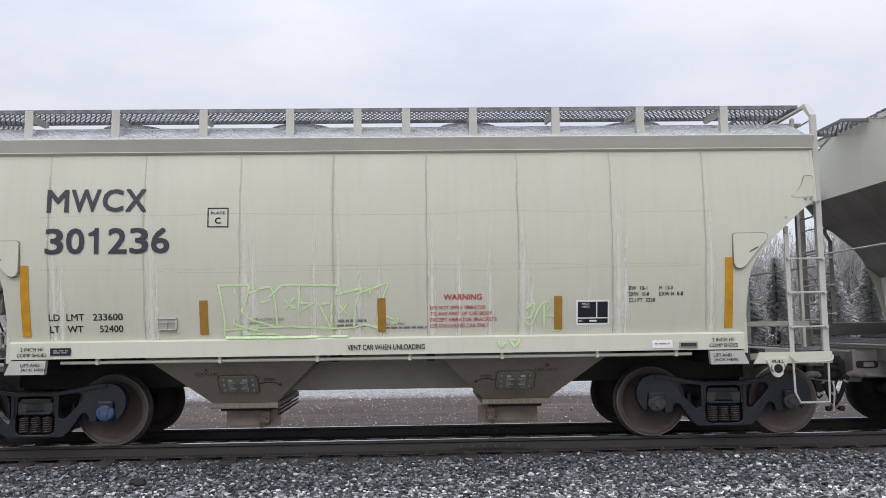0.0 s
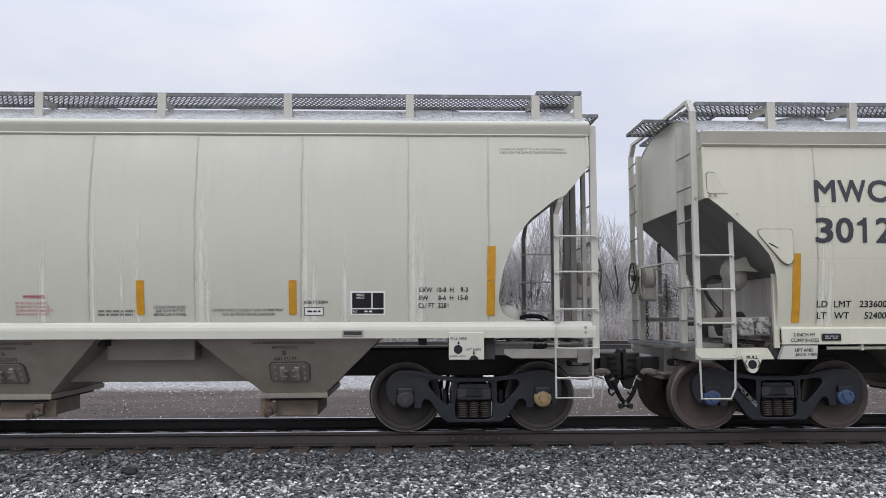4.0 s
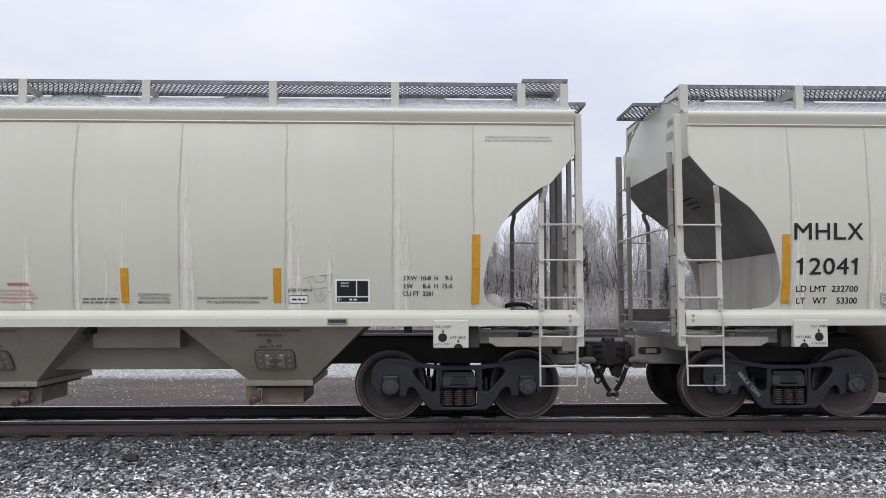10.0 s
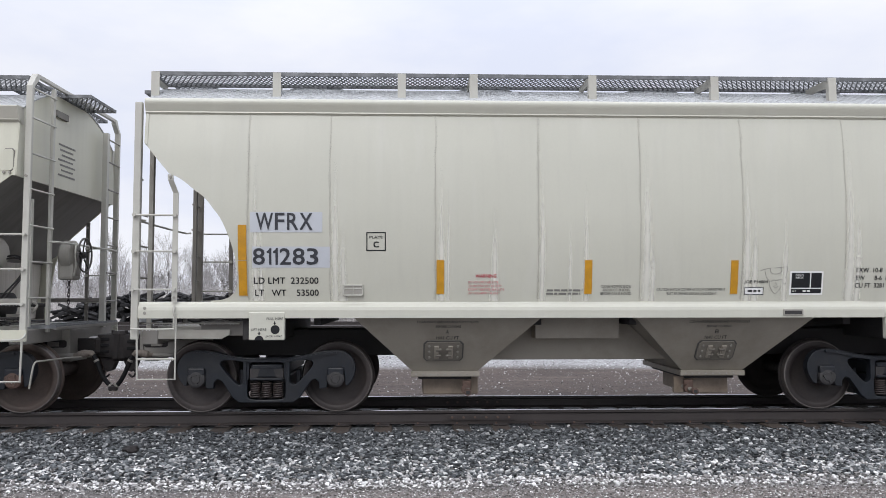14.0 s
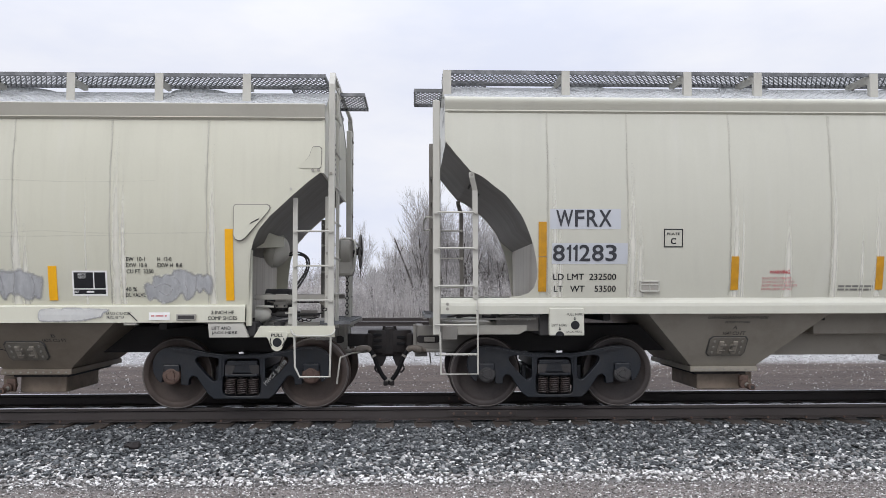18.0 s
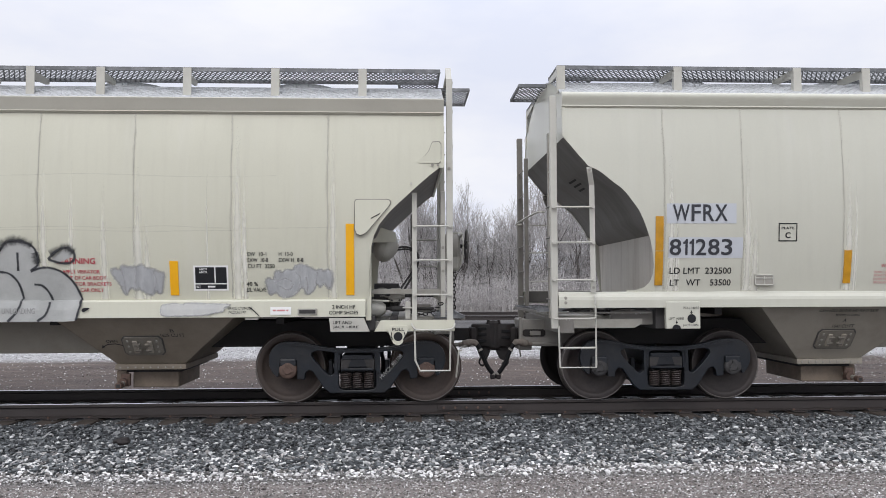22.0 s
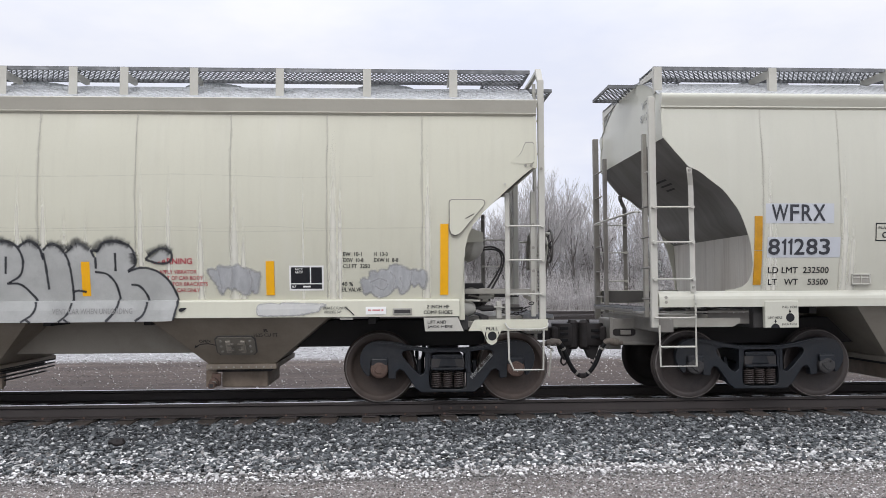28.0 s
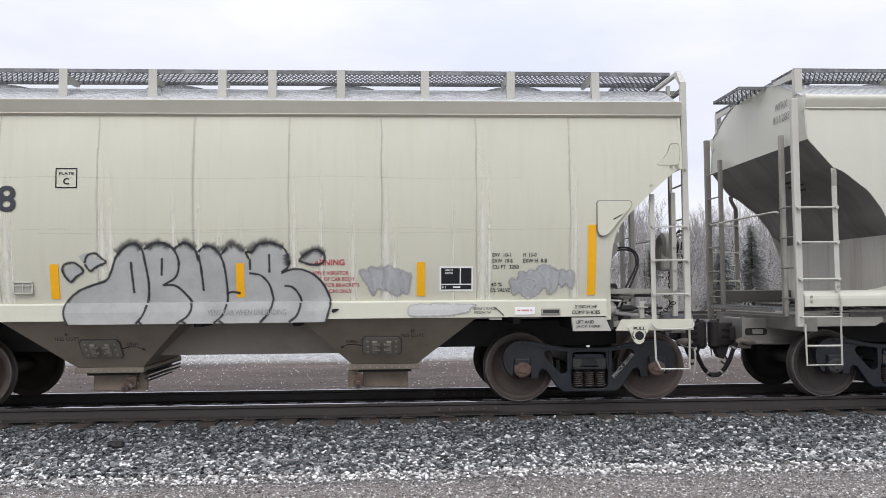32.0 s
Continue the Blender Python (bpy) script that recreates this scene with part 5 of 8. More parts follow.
def operating_gear(car, e):
    """Relay valve, brake cylinder with push rod, pipes and the handbrake chain."""
    relay = part("relay_valve", boxed(*sorted((e * 4.85, e * 4.99)), -1.10, -0.94, 1.32, 1.50, 0.012), FITTING, car, "grimy grey relay valve")
    part("relay_flange", boxed(*sorted((e * 4.835, e * 5.005)), -1.12, -1.09, 1.37, 1.40, 0.004), FITTING, relay)
    for x in (4.87, 4.97):
        for z in (1.345, 1.475):
            part("relay_bolt", tubed([(e * x, -1.12, z), (e * x, -1.09, z)], 0.014, 6), UNDER, relay)
    part("relay_cap", tubed([(e * 4.99, -1.02, 1.41), (e * 5.04, -1.02, 1.41)], 0.05, 12), FITTING, relay)
    cone = part("brake_cone", tubed([(e * 4.60, -1.05, 1.235), (e * 4.68, -1.05, 1.235), (e * 4.75, -1.05, 1.235), (e * 4.79, -1.05, 1.235)], [0.115, 0.11, 0.085, 0.05], 24), POST, car, "beige tapered brake cylinder head", smooth=True)
    part("push_rod", tubed([(e * 4.78, -1.05, 1.235), (e * 5.42, -1.05, 1.235)], 0.017, 8), UNDER, cone)
    part("turnbuckle", tubed([(e * 4.84, -1.05, 1.235), (e * 4.87, -1.05, 1.235), (e * 5.02, -1.05, 1.235), (e * 5.05, -1.05, 1.235)], [0.02, 0.038, 0.038, 0.02], 12), UNDER, cone)
    part("rod_guide", boxed(*sorted((e * 5.16, e * 5.38)), -1.02, -0.96, 1.19, 1.29, 0.012), DULL, cone)
    part("pale_bracket", boxed(*sorted((e * 5.045, e * 5.11)), -1.27, -1.22, 1.11, 1.33, 0.006), POST, car, "pale upright bracket")
    part("bracket_pin", tubed([(e * 5.01, -1.29, 1.255), (e * 5.15, -1.29, 1.25)], 0.011, 6), POST, car)
    part("cross_rod", tubed([(e * 4.62, -1.16, 1.345), (e * 4.84, -1.16, 1.335)], 0.014, 8), POST, car)
    for k in range(4):
        line = [(4.63 + 0.04 * k, -1.0 + 0.05 * k, 1.46 - 0.03 * k), (4.75, -1.02 + 0.05 * k, 1.50 - 0.05 * k), (4.86 + 0.02 * k, -1.04, 1.44 - 0.04 * k), (4.83 + 0.03 * k, -1.08, 1.36 - 0.02 * k)]
        part("brake_pipe", tubed(curve([(e * a, b, c) for a, b, c in line], 4), 0.012, 6), (DULL, UNDER)[k % 2], car, smooth=True)
    for k in range(3):
        line = [(5.42, -1.10, 1.44 - 0.025 * k), (5.47 + 0.01 * k, -1.13, 1.40 - 0.025 * k), (5.56, -1.15, 1.35 - 0.02 * k), (5.60, -1.12, 1.40), (5.54 - 0.01 * k, -1.08, 1.45)]
        part("coiled_pipe", tubed(curve([(e * a, b, c) for a, b, c in line], 4), 0.013, 6), FITTING, car, smooth=True)
    link = bmesh.new()
    tube(link, [(0.034 * math.cos(a), 0, 0.018 * math.sin(a)) for a in (2 * math.pi * k / 8 for k in range(9))], 0.007, 5)
    first = part("chain_link", link, COUPLER, car, at=pose(e * 5.10, -1.25, 1.20))
    for k in range(1, 9):
        u = k / 8
        again(first, pose(e * (5.10 + 0.40 * u), -1.25, 1.20 - 0.22 * u * (1 - u) + 0.10 * u * u, 90 * (k % 2), -e * (24 * u - 12), 0), car)


def corner_end(car, style, st, e, brake):
    z0, z1 = st["sill"]
    if style == "round":
        for s in (-1, 1):
            bm = bmesh.new()
            box(bm, *sorted((e * 5.62, e * 5.71)), *sorted((s * 1.44, s * 1.515)), 0.985, 3.95, 0.012)
            # far side in the darker tone: its shade is put into the colour
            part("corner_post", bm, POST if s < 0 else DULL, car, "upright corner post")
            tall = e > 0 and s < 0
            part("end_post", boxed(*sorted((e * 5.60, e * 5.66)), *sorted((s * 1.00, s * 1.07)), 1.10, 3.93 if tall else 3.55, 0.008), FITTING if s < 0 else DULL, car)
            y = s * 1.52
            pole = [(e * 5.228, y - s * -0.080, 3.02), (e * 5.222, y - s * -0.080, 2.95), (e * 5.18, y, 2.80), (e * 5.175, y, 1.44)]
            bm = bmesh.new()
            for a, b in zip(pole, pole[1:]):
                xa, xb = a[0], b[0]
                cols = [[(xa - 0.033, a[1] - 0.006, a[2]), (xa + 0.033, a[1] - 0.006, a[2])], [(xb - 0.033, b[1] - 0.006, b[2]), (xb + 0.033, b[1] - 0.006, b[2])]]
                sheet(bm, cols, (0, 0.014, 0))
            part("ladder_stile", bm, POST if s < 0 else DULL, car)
            bolts(car, [(e * 5.226, y + s * 0.080 - 0.008, 2.985), (e * 5.175, y - 0.012, 1.50)])
            for z in (2.52, 2.07, 1.60):
                part("rung", tubed([(e * 5.155, y - 0.035, z), (e * 5.70, y - 0.035, z)], 0.0125, 6), POST, car)
                for x in (5.175, 5.675):
                    part("rung_bolt", tubed([(e * x, y - 0.055, z), (e * x, y, z)], 0.024, 8), POST, car)
            part("grab_iron", tubed(curve([(e * 5.165, y - 0.02, 1.40), (e * 5.165, y - 0.05, 1.34), (e * 5.165, y - 0.05, 1.15), (e * 5.20, y - 0.05, 1.115), (e * 5.64, y - 0.05, 1.115), (e * 5.675, y - 0.01, 1.115)], 4), 0.0125, 6), POST, car)
            part("stirrup_step", tubed([(e * 5.15, y - 0.005, 1.30), (e * 5.15, y - 0.005, 0.50), (e * 5.61, y - 0.005, 0.50), (e * 5.62, y - 0.005, 1.02)], 0.014, 6), POST, car, "bent steel stirrup step")
            part("stirrup_step", tubed([(e * 5.15, y - 0.005, 0.745), (e * 5.61, y - 0.005, 0.745)], 0.014, 6), POST, car)
            bolts(car, [(e * 5.53, s * 1.525, 1.37), (e * 5.53, s * 1.525, 1.31)], 0.02)
            # end rungs take the shade-dark tone as well
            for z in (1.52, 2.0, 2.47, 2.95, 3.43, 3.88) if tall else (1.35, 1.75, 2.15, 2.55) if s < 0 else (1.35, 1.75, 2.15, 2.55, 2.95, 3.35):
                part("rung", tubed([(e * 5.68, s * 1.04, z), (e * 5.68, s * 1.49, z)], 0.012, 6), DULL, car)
        for z in (3.0,) if e < 0 else ():
            part("upper_rung", tubed([(e * 5.68, -1.49, z), (e * 5.68, -1.25, z)], 0.012, 6), POST, car)
        part("crossover_rail", tubed(curve([(e * 5.70, -1.04, 2.50), (e * 5.80, -0.95, 2.50), (e * 5.80, 0.95, 2.50), (e * 5.70, 1.04, 2.50)], 4), 0.014, 6), POST, car, "long crossover handrail")
        board(car, *sorted((e * 5.42, e * 5.82)), -1.05, 1.05, 1.22)
        part("platform_lip", boxed(*sorted((e * 5.78, e * 5.83)), -1.05, 1.05, 1.165, 1.205, 0.004), DULL, car)
        part("end_beam", prism(bmesh.new(), [(e * 4.52, 1.04), (e * 4.62, 0.985), (e * 5.61, 0.985), (e * 5.61, 1.10), (e * 4.52, 1.10)], -1.40, -1.36, "y"), FITTING, car, "weathered grey end beam")
        part("beam_flange", boxed(*sorted((e * 4.40, e * 5.61)), -1.40, -1.28, 1.17, 1.185), FITTING, car)
        if e > 0:
            drum = bmesh.new()
            lathe(drum, [(0, -1.21), (0.03, -1.21), (0.12, -1.195), (0.155, -1.17), (0.172, -1.12), (0.175, -0.70), (0.15, -0.66), (0, -0.65)], 32)
            drum = part("brake_cylinder", drum, POST, car, "round grey brake cylinder", smooth=True, at=pose(4.585, 0, 1.485))
            part("cylinder_band", tubed([(0, -0.99, 0), (0, -0.95, 0)], 0.185, 28), FITTING, drum)
            part("cylinder_bracket", boxed(-0.085, -0.055, -1.235, -1.19, -0.09, 0.03, 0.006), UNDER, drum)
            part("brake_hose", tubed(curve([(4.76, -1.05, 1.50), (4.86, -1.06, 1.525), (5.02, -1.08, 1.52), (5.13, -1.10, 1.47)], 5), 0.017, 8), RUBBER, car, "short black brake hose", smooth=True)
            part("brake_hose", tubed(curve([(4.74, -0.98, 1.47), (4.88, -0.98, 1.50), (5.04, -1.0, 1.49), (5.10, -1.0, 1.42)], 5), 0.014, 8), RUBBER, car, "short black brake hose", smooth=True)
            cock = part("cutout_cock", boxed(5.13, 5.20, -1.14, -1.06, 1.46, 1.54, 0.012), DULL, car)
            part("cock_handle", tubed([(5.165, -1.16, 1.53), (5.165, -1.17, 1.58), (5.12, -1.17, 1.59)], 0.011, 6), DULL, cock)
            part("slack_adjuster", tubed([(4.86, -1.20, 1.135), (4.90, -1.20, 1.135), (5.06, -1.20, 1.135), (5.10, -1.20, 1.135)], [0.022, 0.042, 0.042, 0.022], 12), UNDER, car, "dark slack adjuster rod")
            part("adjuster_rod", tubed([(5.10, -1.20, 1.135), (5.50, -1.19, 1.13)], 0.014, 8), DULL, car)
        for y in (-0.66, -0.18) if brake else ():
            part("end_brace", boxed(*sorted((e * 5.52, e * 5.60)), y - 0.04, y + 0.04, 1.10, 3.42, 0.006), DULL, car)
        drips(car, [(e * 5.16, e * 5.70, -1.555, z - 0.012) for z in (2.52, 2.07, 1.60)] + [(e * 5.17, e * 5.65, -1.57, 1.103), (e * 4.45, e * 5.58, -1.40, 1.17), (e * 5.16, e * 5.60, -1.525, 0.732)], 3 + e)
        for k, (z, y, mat) in enumerate(((1.215, -1.26, UNDER), (1.235, -1.18, DULL), (1.195, -1.10, UNDER), (1.25, -1.0, DULL))):
            line = [(4.42 + 0.08 * k, y, z), (4.70, y - 0.03, z + 0.02 * (-1) ** k), (4.98, y + 0.02, z - 0.012), (5.22, y - 0.02, z + 0.018), (5.52 - 0.06 * k, y, z - 0.01)]
            part("end_pipe", tubed(curve([(e * a, b, c) for a, b, c in line], 4), 0.013 + 0.003 * (k % 2), 6), mat, car, "thin brake pipe", smooth=True)
        for k, x in enumerate((4.60, 4.86, 5.08, 5.34)):
            part("pipe_clamp", boxed(*sorted((e * x, e * (x + 0.05))), -1.285, -1.08, 1.185, 1.262, 0.008), (DULL, UNDER)[k % 2], car)
        # jacking pad under the sill
        x0, x1 = sorted((e * 3.815, e * 4.255))
        pad = part("jacking_pad", boxed(x0, x1, -1.545, -1.46, 0.975, 1.32, 0.012), PAINT_B, car, "cream jacking pad with tow hole")
        hx = e * 3.93
        part("tow_hole", tubed([(hx, -1.549, 1.105), (hx, -1.54, 1.105)], 0.055, 20), BLACK, pad)
        lx = e * 4.125
        arc = [(lx + 0.055 * math.cos(a), 0.976 + 0.055 * math.sin(a)) for a in (math.pi * k / 10 for k in range(11))]
        part("lift_notch", prism(bmesh.new(), arc, -1.549, -1.54, "y"), BLACK, pad)
        x0, x1 = sorted((e * 4.0, e * 4.9))
        part("bolster_web", boxed(x0, x1, -1.30, -1.27, 1.02, 1.20, 0.006), DULL, car)
    else:
        for s in (-1, 1):
            y = s * 1.505
            part("corner_post", boxed(*sorted((e * 5.565, e * 5.645)), *sorted((y, y - s * 0.06)), 0.97, 4.16, 0.01), POST, car, "upright corner post")
            bm = bmesh.new()
            prism(bm, [(y, 4.14), (y - s * 0.06, 4.14), (s * 1.30, st["post_top"] - 0.04), (s * 1.30, st["post_top"] + 0.02), (s * 1.36, st["post_top"] + 0.02)], e * 5.565, e * 5.635, "x")
            part("post_knee", bm, POST, car)
            near = e > 0 and s < 0
            if near:
                part("end_stile", boxed(e * 5.60, e * 5.645, -0.90, -0.835, 1.05, 4.26, 0.008), POST, car, "slim end ladder stile")
            else:
                part("end_post", boxed(*sorted((e * 5.58, e * 5.66)), *sorted((s * 0.92, s * 1.02)), 1.05, 4.05, 0.01), POST, car)
            # far stile and inner rungs below carry their shade in DULL
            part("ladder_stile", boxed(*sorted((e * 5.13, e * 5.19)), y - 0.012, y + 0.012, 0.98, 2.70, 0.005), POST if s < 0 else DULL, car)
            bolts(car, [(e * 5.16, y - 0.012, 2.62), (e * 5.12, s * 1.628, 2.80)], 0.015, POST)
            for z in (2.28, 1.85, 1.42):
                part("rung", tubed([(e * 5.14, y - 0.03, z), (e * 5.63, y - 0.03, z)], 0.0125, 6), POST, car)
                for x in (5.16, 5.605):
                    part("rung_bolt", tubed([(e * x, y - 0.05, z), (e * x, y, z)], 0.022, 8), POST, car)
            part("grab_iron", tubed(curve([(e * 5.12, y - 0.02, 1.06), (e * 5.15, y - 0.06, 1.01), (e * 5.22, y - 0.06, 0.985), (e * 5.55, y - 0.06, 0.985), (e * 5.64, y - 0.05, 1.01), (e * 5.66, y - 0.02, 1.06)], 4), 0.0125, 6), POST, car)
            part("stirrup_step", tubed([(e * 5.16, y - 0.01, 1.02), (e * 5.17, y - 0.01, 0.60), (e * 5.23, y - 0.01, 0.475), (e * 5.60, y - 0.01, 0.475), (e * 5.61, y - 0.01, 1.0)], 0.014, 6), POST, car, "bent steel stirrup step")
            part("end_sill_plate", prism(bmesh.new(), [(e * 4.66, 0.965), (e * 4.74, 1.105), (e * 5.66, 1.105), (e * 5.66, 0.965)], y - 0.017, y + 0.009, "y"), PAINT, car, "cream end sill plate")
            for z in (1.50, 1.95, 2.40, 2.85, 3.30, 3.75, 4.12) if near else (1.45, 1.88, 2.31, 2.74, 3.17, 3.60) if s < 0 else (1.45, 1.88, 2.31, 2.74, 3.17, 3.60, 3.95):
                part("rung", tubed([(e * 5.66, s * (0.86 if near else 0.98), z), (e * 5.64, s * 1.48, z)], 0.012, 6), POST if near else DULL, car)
            # corner gussets with rounded corners
            g = [(4.425, 2.23), (4.425, 2.565), (4.435, 2.588), (4.46, 2.598), (4.82, 2.598), (4.85, 2.585), (4.86, 2.56), (4.845, 2.52), (4.57, 2.20), (4.53, 2.17), (4.49, 2.16), (4.45, 2.175)]
            part("corner_gusset", prism(bmesh.new(), [(e * a, b) for a, b in g], s * 1.646, s * 1.606, "y"), PAINT, car, "welded corner gusset plate")
            mid = (4.62, 2.40)
            part("weld_bead", prism(bmesh.new(), [(e * (mid[0] + (a - mid[0]) * 1.05), mid[1] + (b - mid[1]) * 1.05) for a, b in g], s * 1.633, s * 1.604, "y"), DULL, car)
            if s < 0:
                part("gusset_mark", prism(bmesh.new(), [(e * 4.62, 2.37), (e * 4.73, 2.43), (e * 4.735, 2.42), (e * 4.625, 2.36)], -1.651, -1.645, "y"), BLACK, car)
            g = [(5.20, 3.075), (5.235, 3.12), (5.30, 3.155), (5.345, 3.215), (5.375, 3.30), (5.39, 3.32), (5.465, 3.325), (5.49, 3.30), (5.49, 3.085), (5.465, 3.06), (5.22, 3.055)]
            part("corner_gusset", prism(bmesh.new(), [(e * a, b) for a, b in g], s * 1.624, s * 1.592, "y"), PAINT, car, "welded corner gusset plate")
            mid = (5.40, 3.17)
            part("weld_bead", prism(bmesh.new(), [(e * (mid[0] + (a - mid[0]) * 1.08), mid[1] + (b - mid[1]) * 1.08) for a, b in g], s * 1.613, s * 1.590, "y"), DULL, car)
            bolts(car, [(e * 5.385, -1.622, 3.035), (e * 5.455, -1.622, 3.035), (e * 5.60, -1.508, 3.01)] if s < 0 else [], 0.018)
        drips(car, [(e * 5.15, e * 5.62, -1.535, z - 0.012) for z in (2.28, 1.85, 1.42)] + [(e * 5.18, e * 5.60, -1.515, 0.463), (e * 4.78, e * 5.62, -1.515, 0.965), (e * 5.22, e * 5.55, -1.565, 0.973)], 8 + e)
        part("crossover_rail", tubed(curve([(e * 5.68, -1.0, 2.22), (e * 5.80, -0.9, 2.22), (e * 5.80, 0.9, 2.22), (e * 5.68, 1.0, 2.22)], 4), 0.014, 6), POST, car, "long crossover handrail")
        part("end_top_rail", boxed(*sorted((e * 5.58, e * 5.63)), -1.30, 1.30, st["post_top"] - 0.02, st["post_top"] + 0.03, 0.006), POST, car)
        board(car, *sorted((e * 5.42, e * 5.82)), -1.05, 1.05, 1.14)
        part("platform_lip", boxed(*sorted((e * 5.78, e * 5.83)), -1.05, 1.05, 1.085, 1.125, 0.004), DULL, car)
        pull = [(4.81, 1.01), (4.85, 1.035), (5.06, 1.035), (5.09, 1.01), (5.05, 0.925), (5.01, 0.825), (4.97, 0.795), (4.93, 0.795), (4.89, 0.825), (4.85, 0.925)]
        ring = part("tow_plate", prism(bmesh.new(), [(e * a, b) for a, b in pull], -1.545, -1.50, "y"), PAINT, car, "cream tow plate with hole")
        part("tow_hole", tubed([(e * 4.955, -1.55, 0.902), (e * 4.955, -1.54, 0.902)], 0.056, 20), BLACK, ring)
        part("jacking_pad", prism(bmesh.new(), [(e * 4.10, 1.135), (e * 4.53, 1.135), (e * 4.60, 0.965), (e * 4.12, 0.965)], -1.53, -1.46, "y"), POST, car, "grimy grey jacking pad")
        part("side_stub", boxed(*sorted((e * 4.55, e * 4.62)), -1.46, -1.40, 1.10, 2.05, 0.008), paint_of(style), car)
        part("lower_rail", boxed(*sorted((e * 4.60, e * 5.55)), -1.20, -1.15, 1.425, 1.49, 0.006), FITTING, car)
        part("lower_rail", boxed(*sorted((e * 4.60, e * 5.55)), 1.15, 1.20, 1.425, 1.49, 0.006), DULL, car)
        if brake:
            # air reservoir on a bracket, brake valve, branch pipes
            tank = part("air_reservoir", tubed([(e * (4.63 + 0.039 * k), -0.60, 2.12 - 0.012 * k) for k in range(9)], [0.10, 0.165, 0.20, 0.216, 0.22, 0.212, 0.183, 0.13, 0.04], 28), POST, car, "beige round air reservoir", smooth=True)
            part("tank_flange", tubed([(e * 4.782, -0.60, 2.075), (e * 4.798, -0.60, 2.070)], 0.236, 28), POST, tank)
            part("tank_bracket", prism(bmesh.new(), [(e * 4.45, 2.14), (e * 4.58, 2.36), (e * 4.92, 2.24), (e * 4.92, 2.12), (e * 4.45, 2.10)], -0.90, -0.86, "y"), PAINT, tank)
            for k in range(2):
                line = [(4.92, -0.60, 2.05 - 0.03 * k), (5.08, -0.62, 2.06 - 0.03 * k), (5.21 - 0.03 * k, -0.64, 1.97), (5.20 - 0.03 * k, -0.70, 1.78), (5.02 - 0.06 * k, -0.85, 1.46), (4.90 - 0.06 * k, -0.9, 1.25)]
                part("tank_pipe", tubed(curve([(e * a, b, c) for a, b, c in line], 5), 0.0135, 6), UNDER, tank, smooth=True)
            if e < 0:
                control_valve(car, e)
            else:
                operating_gear(car, e)
            part("bolted_angle", boxed(*sorted((e * 5.50, e * 5.56)), -1.25, -1.19, 1.13, 2.75, 0.006), POST, car, "upright angle bar with bolts")
            bolts(car, [(e * 5.53, -1.25, z) for z in (1.45, 1.72, 2.02, 2.32)], 0.02)
            cyl = part("brake_cylinder", tubed([(e * 4.62, -0.45, 1.40), (e * 4.95, -0.45, 1.40), (e * 5.0, -0.45, 1.40)], [0.17, 0.17, 0.06], 18), UNDER, car, "dark brake cylinder", smooth=True)
            part("push_rod", tubed([(e * 5.0, -0.45, 1.40), (e * 5.45, -0.45, 1.40)], 0.025, 8), UNDER, cyl)


def paint_of(style):
    return PAINT if style == "angled" else PAINT_B


# ---- lettering and paint on the cars ----
GLYPHS = {}


def letters(text, bold):
    """A flat mesh of the built-in font."""
    if (text, bold) not in GLYPHS:
        cu = bpy.data.curves.new("letters", "FONT")
        cu.body, cu.resolution_u = text, 3
        ob = new("letters", cu)
        bpy.context.view_layer.update()
        me = bpy.data.meshes.new_from_object(ob.evaluated_get(bpy.context.evaluated_depsgraph_get()))
        bpy.data.objects.remove(ob)
        bpy.data.curves.remove(cu)
        vs, fs = [], []
        shifts = [(0, 0)] if bold < 0.0065 else [(-bold, -bold), (bold, -bold), (-bold, bold), (bold, bold)]
        for k, (dx, dy) in enumerate(shifts):
            n = len(vs)
            vs += [v.co + Vector((dx, dy, k)) for v in me.vertices]
            fs += [tuple(i + n for i in p.vertices) for p in me.polygons]
        GLYPHS[text, bold] = (vs, fs)
        bpy.data.meshes.remove(me)
    return GLYPHS[text, bold]


def on_wall(x, z, style, off, face=None):
    """A point on the near face of the car: side sheet above, sill below, or a given face."""
    if callable(face):
        return (x, -face(z) - off, z)
    if face is not None:
        return (x, face - off, z)
    z0, z1 = STYLES[style]["sill"]
    if z < z1 + 0.002:
        return (x, -1.532 + (0.030 if style == "round" else 0.010) * max(0.0, (z - z0 - 0.10) / (z1 - z0 - 0.10)) - off, z)
    return (x * SPREAD, -skin_y(style, x * SPREAD, z) - off, z)


def mark(car, style, text, x0, z0, x1, z1, mat=BLACK, bold=0.012, face=None, off=0.005, name="lettering", slant=0.0):
    """Lettering stretched to its place on the side: x0..x1 wide, z0..z1 high."""
    vs, fs = letters(text, bold)
    lx, hx = min(v.x for v in vs), max(v.x for v in vs)
    ly, hy = min(v.y for v in vs), max(v.y for v in vs)
    me = bpy.data.meshes.new(name)
    out = []
    for v in vs:
        u, w = (v.x - lx) / (hx - lx), (v.y - ly) / (hy - ly)
        z = z0 + (z1 - z0) * w
        out.append(on_wall(x0 + (x1 - x0) * u + slant * (z - z0), z, style, off + 0.0004 * v.z, face))
    me.from_pydata(out, [], fs)
    me.materials.append(mat)
    ob = new(name, me)
    ob.parent = car
    return tagged(ob, kind="stuff")


